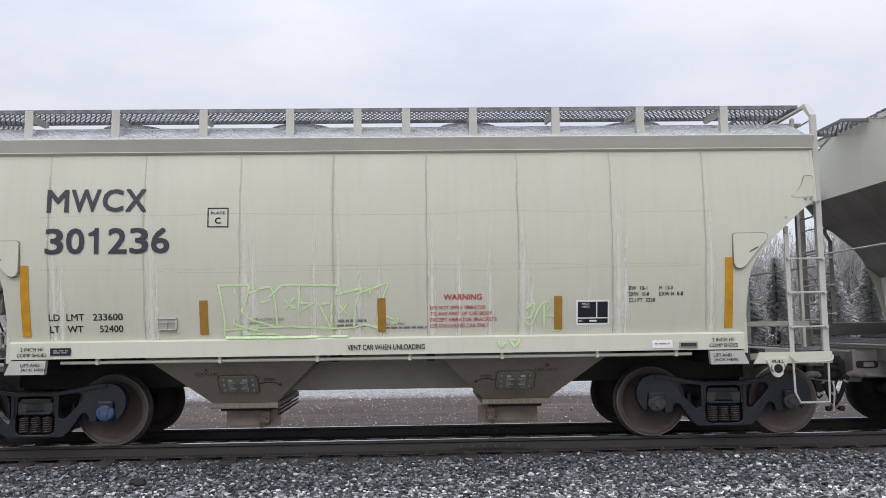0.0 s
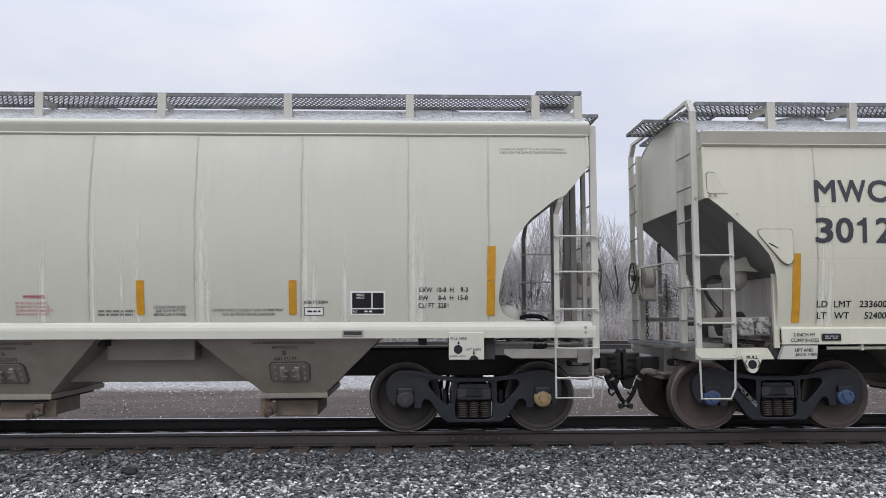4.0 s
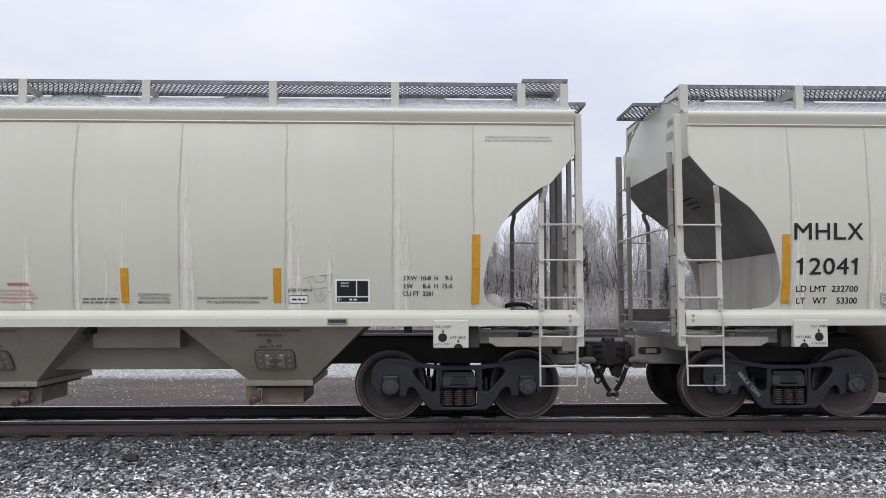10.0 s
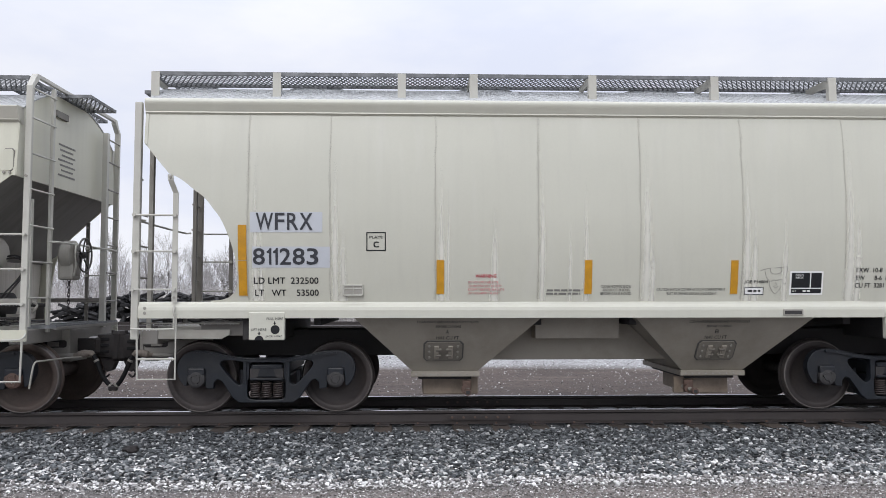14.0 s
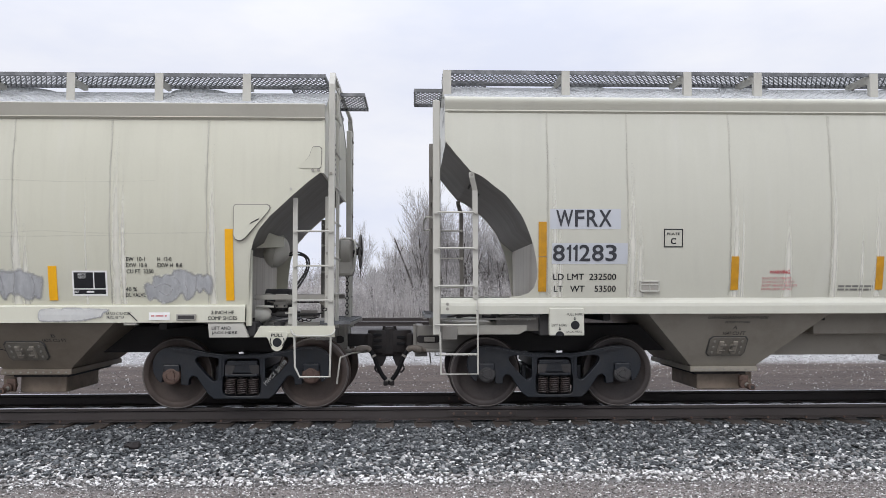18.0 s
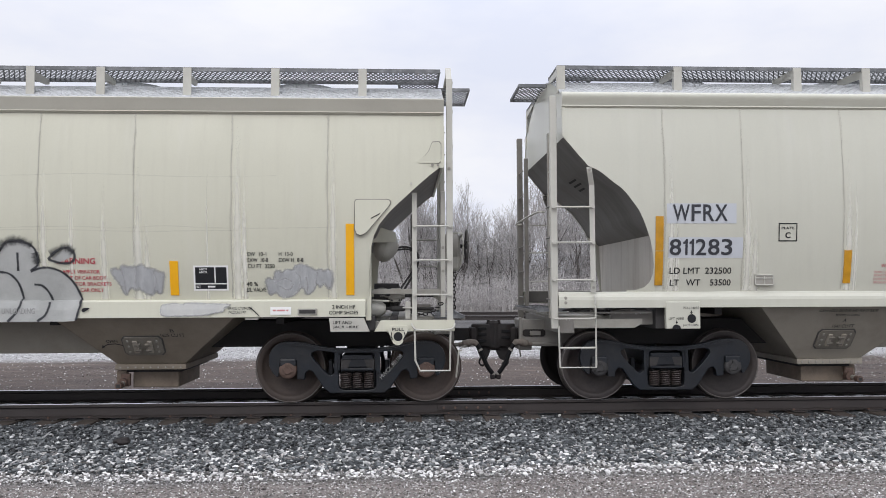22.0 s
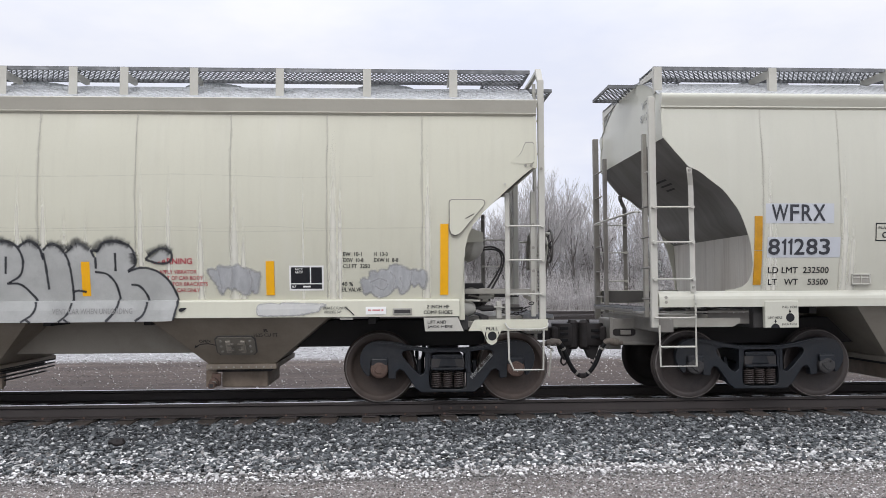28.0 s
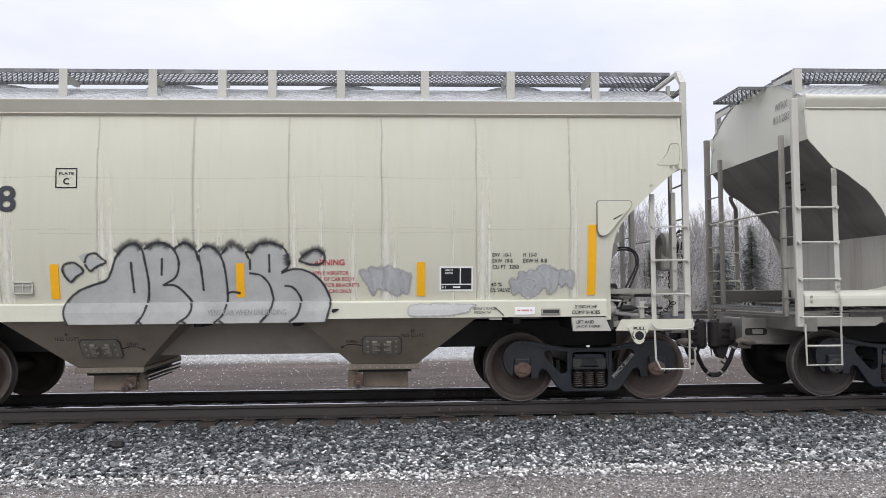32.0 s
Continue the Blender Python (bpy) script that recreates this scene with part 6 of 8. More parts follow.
# ink of a character within its advance: left bearing, ink width, advance, in shares of the cap height
INK = {"M": (0.10, 0.95, 1.15), "W": (0.01, 1.28, 1.30), "C": (0.06, 0.90, 1.02), "X": (0.02, 0.90, 0.94), "H": (0.11, 0.79, 1.01), "L": (0.11, 0.66, 0.83), "F": (0.11, 0.66, 0.82), "R": (0.11, 0.84, 1.00),
       "0": (0.05, 0.68, 0.78), "1": (0.10, 0.37, 0.78), "2": (0.04, 0.68, 0.78), "3": (0.04, 0.69, 0.78), "4": (0.03, 0.71, 0.78), "6": (0.05, 0.68, 0.78), "8": (0.05, 0.68, 0.78)}
INK_NARROW = {"W": (0.0, 0.80, 0.86), "F": (0.03, 0.45, 0.55), "R": (0.05, 0.52, 0.64), "X": (0.0, 0.60, 0.64), "8": (0.0, 0.56, 0.645), "1": (0.0, 0.22, 0.30), "2": (0.0, 0.52, 0.60), "3": (0.0, 0.54, 0.60)}


def characters(car, style, text, x0, z0, x1, z1, mat, bold, slant=0.0, ink=INK):
    """Large lettering, one mesh a character, spaced as a grotesque face."""
    pen, spots = 0.0, []
    for c in text:
        left, wide, advance = ink[c]
        spots.append((c, pen + left, pen + left + wide))
        pen += advance
    lo, hi = spots[0][1], spots[-1][2]
    to_x = lambda u: x0 + (x1 - x0) * (u - lo) / (hi - lo)
    for c, a, b in spots:
        a, b = to_x(a), to_x(b)
        if c == "1":
            h, w = z1 - z0, 0.46 * (b - a) if ink is INK else 0.52 * (b - a)
            shape = [(b - w, z0), (b, z0), (b, z1), (b - 0.80 * w, z1), (b - 0.95 * w, z1 - 0.08 * h), (a + 0.15 * (b - a), z1 - 0.17 * h), (a, z1 - 0.19 * h), (a, z1 - 0.30 * h), (b - w, z1 - 0.30 * h)]
            bm = bmesh.new()
            bm.faces.new([bm.verts.new(on_wall(px + slant * (pz - z0), pz, style, 0.009)) for px, pz in shape])
            bmesh.ops.triangulate(bm, faces=bm.faces[:])
            part("character", bm, mat, car)
        else:
            mark(car, style, c, a, z0, b, z1, mat, bold, off=0.009, slant=slant, name="character")


def bars(car, style, x0, z0, x1, z1, lines, mat=FAINT, face=None, name="small_print", off=0.005):
    """Small print too fine to read: a bar for each word."""
    bm = bmesh.new()
    rng = random.Random(round((x0 * 31 + z0 * 17) * 100))
    step = (z1 - z0) / lines
    for k in range(lines):
        za, zb = z0 + step * (k + 0.22), z0 + step * (k + 0.78)
        x = x0 + (0 if lines == 1 else rng.uniform(0, 0.08) * (x1 - x0))
        stop = x1 - (0 if lines == 1 else rng.uniform(0, 0.08) * (x1 - x0))
        while x < stop - 0.01:
            w = min(rng.uniform(0.035, 0.10), stop - x)
            q = [bm.verts.new(on_wall(px, pz, style, off, face)) for px, pz in ((x, za), (x + w, za), (x + w, zb), (x, zb))]
            bm.faces.new(q)
            x += w + 0.016
    return tagged(part(name, bm, mat, car), kind="stuff")


def panel(car, style, x0, z0, x1, z1, mat, face=None, off=0.003, name="label", label="", lean=0.0):
    n = max(1, math.ceil((x1 - x0) / 0.09))
    cols = [[on_wall(x + lean * (z1 - z), z, style, off, face) for z in (z0 + (z1 - z0) * k / 4 for k in range(5))] for x in (x0 + (x1 - x0) * i / n for i in range(n + 1))]
    bm = bmesh.new()
    vs = [[bm.verts.new(p) for p in c] for c in cols]
    for a, b in zip(vs, vs[1:]):
        for k in range(4):
            bm.faces.new((a[k], b[k], b[k + 1], a[k + 1]))
    return part(name, bm, mat, car, label)


def outline(car, style, x0, z0, x1, z1, t, mat, name="border", off=0.005):
    for a in ((x0, z0, x1, z0 + t), (x0, z1 - t, x1, z1), (x0, z0 + t, x0 + t, z1 - t), (x1 - t, z0 + t, x1, z1 - t)):
        panel(car, style, *a, mat, name=name, off=off)


def reflector(car, style, x0, z0, x1, z1, mat=AMBER, split=False, lean=0.0):
    cuts = [z0, (z0 + z1) / 2, z1] if split else [z0, z1]
    for a, b in zip(cuts, cuts[1:]):
        zz = [a + 0.004, b - (0.004 if split else 0)]
        cols = [[on_wall(x + lean * (z1 - z), z, style, 0.011) for z in (zz[0] + (zz[1] - zz[0]) * k / 3 for k in range(4))] for x in (x0, (x0 + x1) / 2, x1)]
        part("reflector", sheet(bmesh.new(), cols, (0, 0.012, 0)), mat, car, "amber reflective strip")


def stroke(bm, style, pts, width, off, steps=6, ends=True, jitter=0.0, seed=0):
    """A painted line of even width on the side of the car."""
    rng = random.Random(seed)
    line = curve([(x, 0, z) for x, z in pts], steps)
    uv = bm.loops.layers.uv.verify()
    prev = None
    for i, p in enumerate(line):
        d = line[min(i + 1, len(line) - 1)] - line[max(i - 1, 0)]
        nrm = Vector((-d.z, 0, d.x)).normalized()
        w = width / 2 * (1 + rng.uniform(-jitter, jitter))
        q = []
        for sgn in (-1, 1):
            v = p + nrm * w * sgn
            q.append(bm.verts.new(on_wall(v.x, v.z, style, off)))
        if prev:
            for loop, u in zip(bm.faces.new((prev[0], prev[1], q[1], q[0])).loops, (0, 1, 1, 0)):
                loop[uv].uv = (u, i / len(line))
        prev = q
    return bm


def blot(car, style, pts, mat, off, name, label=""):
    """A patch of paint with an uneven edge; cut into strips so that it follows the bowed side."""
    line = curve([(x, 0, z) for x, z in pts + pts[:1]], 5)[:-1]
    bm = bmesh.new()
    vs = [bm.verts.new((p.x, 0, p.z)) for p in line]
    edges = [bm.edges.new((vs[i], vs[(i + 1) % len(vs)])) for i in range(len(vs))]
    bmesh.ops.triangle_fill(bm, edges=edges, use_beauty=True)
    zs = [p.z for p in line]
    k = min(zs) + 0.06
    while k < max(zs):
        bmesh.ops.bisect_plane(bm, geom=bm.verts[:] + bm.edges[:] + bm.faces[:], plane_co=(0, 0, k), plane_no=(0, 0, 1))
        k += 0.09
    z0, z1 = STYLES[style]["sill"]
    for k in (z0 + 0.10, z1 - 0.03, z1 + 0.0015, z1 + 0.0028):
        bmesh.ops.bisect_plane(bm, geom=bm.verts[:] + bm.edges[:] + bm.faces[:], plane_co=(0, 0, k), plane_no=(0, 0, 1))
    xs = [p.x for p in line]
    k = min(xs) + 0.1
    while k < max(xs):
        bmesh.ops.bisect_plane(bm, geom=bm.verts[:] + bm.edges[:] + bm.faces[:], plane_co=(k, 0, 0), plane_no=(1, 0, 0))
        k += 0.15
    for v in bm.verts:
        v.co = on_wall(v.co.x, v.co.z, style, off)
    for f in bm.faces:
        f.normal_update()
        if f.normal.y > 0:
            f.normal_flip()
    return part(name, bm, mat, car, label)


def plate_c(car, style, x0, z0, x1, z1):
    outline(car, style, x0, z0, x1, z1, 0.013, BLACK)
    w, h = x1 - x0, z1 - z0
    mark(car, style, "PLATE", x0 + 0.16 * w, z0 + 0.66 * h, x1 - 0.16 * w, z0 + 0.80 * h)
    mark(car, style, "C", x0 + 0.36 * w, z0 + 0.18 * h, x1 - 0.36 * w, z0 + 0.50 * h, bold=0.02)


def inspection_box(car, style, x0, z0, x1, z1):
    """A black consolidated stencil board with a white border and white lettering."""
    w, h = x1 - x0, z1 - z0
    panel(car, style, x0, z0, x1, z1, WHITE, name="stencil_board", off=0.003)
    panel(car, style, x0 + 0.05 * w, z0 + 0.30 * h, x0 + 0.60 * w, z1 - 0.07 * h, BLACK, off=0.0045, name="stencil_field")
    panel(car, style, x0 + 0.635 * w, z0 + 0.30 * h, x1 - 0.05 * w, z1 - 0.07 * h, BLACK, off=0.0045, name="stencil_field")
    panel(car, style, x0 + 0.05 * w, z0 + 0.07 * h, x1 - 0.05 * w, z0 + 0.25 * h, BLACK, off=0.0045, name="stencil_field")
    for k in (0, 1):
        mark(car, style, "ABCX", x0 + 0.16 * w, z1 - (0.19 + 0.12 * k) * h, x0 + 0.40 * w, z1 - (0.11 + 0.12 * k) * h, WHITE, off=0.006)
    mark(car, style, "BLT", x0 + 0.08 * w, z0 + 0.12 * h, x0 + 0.20 * w, z0 + 0.20 * h, WHITE, off=0.006)
    bars(car, style, x0 + 0.40 * w, z0 + 0.10 * h, x0 + 0.62 * w, z0 + 0.22 * h, 1, WHITE, off=0.006)


def tag_holder(car, style, x0, z0, x1, z1):
    """A small routing-card holder of bent sheet."""
    y = on_wall((x0 + x1) / 2, (z0 + z1) / 2, style, 0.0)[1]
    bm = bmesh.new()
    box(bm, x0, x1, y - 0.02, y + 0.004, z0, z1, 0.006)
    holder = part("card_holder", bm, FITTING, car, "small grey card holder")
    t = 0.016
    for a in ((x0, x1, z0, z0 + t), (x0, x1, z1 - t, z1), (x0, x0 + t, z0, z1), (x1 - t, x1, z0, z1), ((x0 + x1) / 2 - 0.004, (x0 + x1) / 2 + 0.004, z0, z1), (x0, x1, z0 + 0.62 * (z1 - z0), z0 + 0.62 * (z1 - z0) + 0.012)):
        part("holder_rim", boxed(a[0], a[1], y - 0.030, y - 0.018, a[2], a[3], 0.003), POST, holder)


def badge(car, x0, z0, x1, z1, y=-1.532):
    b = part("builder_badge", boxed(x0, x1, y - 0.016, y + 0.002, z0, z1, 0.006), FITTING, car, "small grey metal badge")
    part("badge_field", boxed(x0 + 0.02, x1 - 0.02, y - 0.020, y - 0.014, z0 + 0.018, z1 - 0.018, 0.002), UNDER, b)


def warning(car, style, x0, z0, x1, z1, mat_head, mat_text, lines):
    w, h = x1 - x0, z1 - z0
    mark(car, style, "WARNING", x0 + 0.20 * w, z1 - 0.18 * h, x1 - 0.22 * w, z1, mat_head, 0.02)
    n = len(lines)
    for k, (text, share) in enumerate(lines):
        zz = z0 + 0.72 * h * (n - 1 - k) / n
        mark(car, style, text, x0, zz, x0 + w * share, zz + 0.72 * h / n * 0.62, mat_text, 0.008)


VIBRATOR = [("DO NOT APPLY VIBRATOR", 0.84), ("TO ANY PART OF CAR BODY", 0.93), ("EXCEPT VIBRATOR BRACKETS", 1.0), ("USE ON LOADED CAR ONLY", 0.88)]


def letter_round(car, initials, number, limit, weight, patched, job):
    """Markings of the cars with rounded cutaways."""
    s = "round"
    if patched:
        panel(car, s, -4.215, 2.305, -3.33, 2.558, PATCH, name="paint_patch", label="pale grey repaint patch")
        panel(car, s, -4.19, 1.87, -3.24, 2.13, PATCH, name="paint_patch", label="pale grey repaint patch")
        characters(car, s, initials, -4.14, 2.335, -3.45, 2.545, STENCIL, 0.011, ink=INK_NARROW)
        characters(car, s, number, -4.18, 1.905, -3.38, 2.11, STENCIL, 0.011, ink=INK_NARROW)
    else:
        characters(car, s, initials, -4.21, 2.33, -3.33, 2.54, BLACK, 0.007)
        characters(car, s, number, -4.18, 1.89, -3.40, 2.10, BLACK, 0.007)
    mark(car, s, "LD LMT  " + limit, -4.17, 1.67, -3.38, 1.75, BLACK, 0.010)
    mark(car, s, "LT   WT    " + weight, -4.16, 1.52, -3.38, 1.60, BLACK, 0.010)
    reflector(car, s, -4.36, 1.52, -4.26, 2.40, split=True, lean=0.005)
    reflector(car, s, 4.225, 1.52, 4.325, 2.39, split=True, lean=-0.01)
    for x in (-1.923, -0.075, 1.775):
        reflector(car, s, x, 1.54, x + 0.092, 1.965)
    plate_c(car, s, -2.79 + (0.0 if patched else 0.045), 2.078, -2.55 + (0.0 if patched else 0.045), 2.31)
    tag_holder(car, s, -3.10, 1.52, -2.85, 1.66)
    warning(car, s, -1.53, 1.54, -1.08, 1.79, RED, PINK, VIBRATOR)
    mark(car, s, "CLOSE HOPPER SLIDES", 0.13, 1.62, 0.52, 1.655, BLACK, 0.004)
    mark(car, s, "AND ROOF HATCHES", 0.155, 1.575, 0.50, 1.61, BLACK, 0.004)
    mark(car, s, "BEFORE CAR IS MOVED", 0.13, 1.53, 0.52, 1.565, BLACK, 0.004)
    bars(car, s, -0.56, 1.525, -0.09, 1.61, 2, FAINT)
    mark(car, s, "CAUTION HATCH COVERS AT EACH COMPARTMENT", 0.84, 1.58, 1.71, 1.615, BLACK, 0.004)
    mark(car, s, "MUST BE OPENED BEFORE UNLOADING", 0.96, 1.53, 1.60, 1.565, BLACK, 0.004)
    mark(car, s, "JOB " + job, 1.95, 1.665, 2.25, 1.715, BLACK, 0.008)
    panel(car, s, 1.96, 1.53, 2.20, 1.63, WHITE, name="sticker", off=0.003)
    outline(car, s, 1.96, 1.53, 2.20, 1.63, 0.008, BLACK)
    bars(car, s, 2.00, 1.56, 2.16, 1.60, 1, BLACK)
    inspection_box(car, s, 2.53, 1.53, 2.96, 1.83)
    mark(car, s, "EXW  10-8  H    9-3", 3.38, 1.815, 3.98, 1.875, BLACK, 0.01)
    mark(car, s, "EW      8-6  H  15-0", 3.38, 1.715, 3.98, 1.775, BLACK, 0.01)
    mark(car, s, "CU FT  3281", 3.37, 1.62, 3.74, 1.68, BLACK, 0.01)
    mark(car, s, "OWNERSHIP SUBJECT TO A SECURITY AGREEMENT", 4.39, 3.605, 5.22, 3.635, FAINT, 0.004)
    mark(car, s, "FILED WITH THE SURFACE TRANSPORTATION BOARD", 4.39, 3.565, 5.24, 3.595, FAINT, 0.004)
    badge(car, 2.45, 1.27, 2.71, 1.35)
    for x, c in ((-1.79, "A"), (1.70, "B")):
        bay_text(car, s, "CLEAN INSIDE GROOVES AND TOP OF SLIDES", x - 0.39, 1.175, x + 0.39, 1.205)
        bay_text(car, s, "BEFORE CLOSING", x - 0.15, 1.115, x + 0.17, 1.145)
        bay_text(car, s, c, x - 0.025, 1.035, x + 0.025, 1.085)
        bay_text(car, s, "1641 CU FT", x - 0.14, 0.96, x + 0.15, 1.005)
    for e in (-1, 1):
        f = -1.547
        mark(car, s, "PULL HERE", e * 3.935 - (0.045 if e > 0 else 0) - 0.10, 1.225, e * 3.935 - (0.045 if e > 0 else 0) + 0.10, 1.255, BLACK, 0.006, f)
        mark(car, s, "JACK HERE", e * 3.935 - (0.045 if e > 0 else 0) - 0.11, 1.005, e * 3.935 - (0.045 if e > 0 else 0) + 0.09, 1.035, BLACK, 0.006, f)
        mark(car, s, "LIFT HERE", e * 4.125 - (0.045 if e > 0 else 0) - 0.10, 1.09, e * 4.125 - (0.045 if e > 0 else 0) + 0.09, 1.12, BLACK, 0.006, f)
        for x, z in ((e * 3.935 - (0.045 if e > 0 else 0), 1.185), (e * 4.125 - (0.045 if e > 0 else 0), 1.06)):
            arrow = prism(bmesh.new(), [(x - 0.018, z), (x, z - 0.022), (x + 0.018, z)], f - 0.006, f - 0.004, "y")
            box(arrow, x - 0.006, x + 0.006, f - 0.006, f - 0.004, z, z + 0.022)
            part("arrow", arrow, BLACK, car)
    end_mark(car, initials, -5.556, 0.74, 1.10, 3.93, -1)
    for k in range(6):
        bm = bmesh.new()
        quad = []
        for y, u in ((-0.62 + 0.06 * (k % 2), 0.16 + 0.05 * k), (-0.12 - 0.05 * (k % 3), 0.16 + 0.05 * k), (-0.12 - 0.05 * (k % 3), 0.178 + 0.05 * k), (-0.62 + 0.06 * (k % 2), 0.178 + 0.05 * k)):
            quad.append(bm.verts.new((-(5.55 - 1.21 * u) - 0.010, y, 3.40 - 1.22 * u - 0.010)))
        bm.faces.new(quad)
        part("slope_print", bm, UNDER, car)
    end_mark(car, number, -5.556, 0.68, 1.16, 3.76, -1)
    end_mark(car, initials, 5.552, 0.83, 1.19, 3.85, 1)
    end_mark(car, number, 5.552, 0.82, 1.22, 3.69, 1)


def bay_text(car, style, text, x0, z0, x1, z1):
    """Lettering on the sloping face of a hopper bay."""
    mark(car, style, text, x0, z0, x1, z1, UNDER, 0.008, lambda z: bay_y(style, z), 0.005)


def end_mark(car, text, x, y0, y1, z0, e):
    """Lettering on an end sheet, read from outside; near the camera side."""
    vs, fs = letters(text, 0.0065)
    lx, hx = min(v.x for v in vs), max(v.x for v in vs)
    ly, hy = min(v.y for v in vs), max(v.y for v in vs)
    out = []
    for v in vs:
        u, w = (v.x - lx) / (hx - lx), (v.y - ly) / (hy - ly)
        out.append((x + e * (0.003 + 0.0004 * v.z), e * (y0 + (y1 - y0) * u), z0 + 0.105 * w))
    me = bpy.data.meshes.new("end_lettering")
    me.from_pydata(out, [], fs)
    me.materials.append(FADED)
    ob = new("end_lettering", me)
    ob.parent = car
    return tagged(ob, kind="stuff")


def frame_mark(car, text, x, z, turn):
    """White lettering along the diagonal of a truck's side frame."""
    vs, fs = letters(text, 0.015)
    lx, hx = min(v.x for v in vs), max(v.x for v in vs)
    ly, hy = min(v.y for v in vs), max(v.y for v in vs)
    c, s = math.cos(radians(turn)), math.sin(radians(turn))
    out = []
    for v in vs:
        a, b = ((v.x - lx) / (hx - lx) - 0.5) * 0.40, ((v.y - ly) / (hy - ly) - 0.5) * 0.052
        out.append((x + a * c - b * s, -1.108 - 0.0004 * v.z, z + a * s + b * c))
    me = bpy.data.meshes.new("frame_lettering")
    me.from_pydata(out, [], fs)
    me.materials.append(CHALKY)
    ob = new("frame_lettering", me)
    ob.parent = car
    return tagged(ob, kind="stuff")


def letter_angled(car, initials, number, limit, weight, fresh, brake_end, dx=0.0, dz=0.0):
    """Markings of the cars with angled cutaways."""
    s = "angled"
    amber = AMBER_NEW if fresh else AMBER
    characters(car, s, initials, -4.08 + dx, 2.95 + dz, -2.87 + dx, 3.235 + dz, NAVY, 0.017)
    characters(car, s, number, -4.09 + dx, 2.43 + dz, -2.58 + dx, 2.75 + dz, NAVY, 0.016)
    mark(car, s, "LD  LMT   " + limit, -4.06, 1.615, -3.16, 1.70, BLACK, 0.010)
    mark(car, s, "LT   WT      " + weight, -4.05, 1.47, -3.16, 1.555, BLACK, 0.010)
    plate_c(car, s, -2.12 + dx, 2.745 + dz * 0.5, -1.865 + dx, 2.99 + dz * 0.5)
    tag_holder(car, s, -2.76, 1.485, -2.52, 1.635)
    reflector(car, s, -4.385, 1.42, -4.285, 2.295, amber, lean=0.008)
    reflector(car, s, *((4.28, 1.415, 4.38, 2.30) if fresh else (4.29, 1.415, 4.39, 2.30)), amber)
    for x in (-2.295, -0.075, 2.138) if fresh else (-2.225, -0.045, 2.145):
        reflector(car, s, x, 1.42, x + 0.10, 1.845, amber if fresh else AMBER_OLD)
    warning(car, s, 0.605, 1.47, 1.43, 1.885, RED, RED, VIBRATOR)
    mark(car, s, "CLOSE HOPPER SLIDES", -1.63, 1.585, -1.20, 1.62, FAINT, 0.004)
    mark(car, s, "AND ROOF HATCHES", -1.63, 1.54, -1.24, 1.57, FAINT, 0.004)
    bars(car, s, -1.50, 1.49, -1.22, 1.53, 1, FAINT)
    bars(car, s, -0.56, 1.48, -0.17, 1.60, 2, FAINT)
    mark(car, s, "EXTERIOR PAINT", 0.05, 1.51, 0.30, 1.54, BLACK, 0.006)
    bars(car, s, 0.05, 1.455, 0.56, 1.50, 1, FAINT)
    inspection_box(car, s, 2.42, 1.48, 2.84, 1.79)
    mark(car, s, "EW  10-1", 3.08, 1.905, 3.31, 1.955, BLACK, 0.012)
    mark(car, s, "H  13-0", 3.46, 1.905, 3.63, 1.955, BLACK, 0.012)
    mark(car, s, "EXW  10-8", 3.08, 1.83, 3.33, 1.88, BLACK, 0.012)
    mark(car, s, "EXW H  8-8", 3.46, 1.83, 3.76, 1.88, BLACK, 0.012)
    mark(car, s, "CU FT  3250", 3.08, 1.755, 3.41, 1.805, BLACK, 0.012)
    mark(car, s, "VENT CAR WHEN UNLOADING", -0.42, 1.205, 0.54, 1.275, FADED if fresh else BLACK, 0.014, off=0.0105 if fresh else 0.005)
    for x in (-4.45, 4.10):
        mark(car, s, "2 INCH HF", x + 0.04, 1.25, x + 0.32, 1.295, BLACK, 0.012)
        mark(car, s, "COMP SHOES", x, 1.18, x + 0.36, 1.225, BLACK, 0.012)
        mark(car, s, "LIFT AND", x + 0.05, 1.06, x + 0.28, 1.10, BLACK, 0.01, -1.533)
        mark(car, s, "JACK HERE", x + 0.05, 1.0, x + 0.36, 1.04, BLACK, 0.01, -1.533)
    if not fresh:
        panel(car, s, -4.05, 1.195, -3.80, 1.285, BLACK, name="sticker", off=0.004)
        bars(car, s, -4.02, 1.215, -3.83, 1.265, 2, CHALKY, off=0.006)
    panel(car, s, 3.38, 1.18, 3.635, 1.275, WHITE, name="sticker", off=0.004)
    bars(car, s, 3.41, 1.215, 3.60, 1.25, 1, PINK, off=0.006)
    badge(car, 3.715, 1.175, 3.955, 1.255, -1.528)
    for e in (-1, 1):
        mark(car, s, "PULL", e * 4.955 - 0.075, 0.972, e * 4.955 + 0.075, 1.012, BLACK, 0.014, -1.547)
        arcs = bmesh.new()
        for k in (-1, 1):
            stroke(arcs, s, [(e * 4.955 + k * 0.078, 0.955), (e * 4.955 + k * 0.086, 0.905), (e * 4.955 + k * 0.062, 0.86)], 0.012, 0.017, 4)
        part("pull_arc", arcs, BLACK, car)
    for x, c, d in ((-1.85, "A", 1), (1.72, "B", -1)):
        bay_text(car, s, c, x - 0.38 * d - 0.02, 0.955, x - 0.38 * d + 0.03, 0.995)
        bay_text(car, s, "1625 CU FT", x - 0.38 * d - 0.15, 0.895, x - 0.38 * d + 0.15, 0.938)
        bay_text(car, s, "OPEN", x + 0.40 * d - 0.07, 0.82, x + 0.40 * d + 0.07, 0.86)
        arc = bmesh.new()
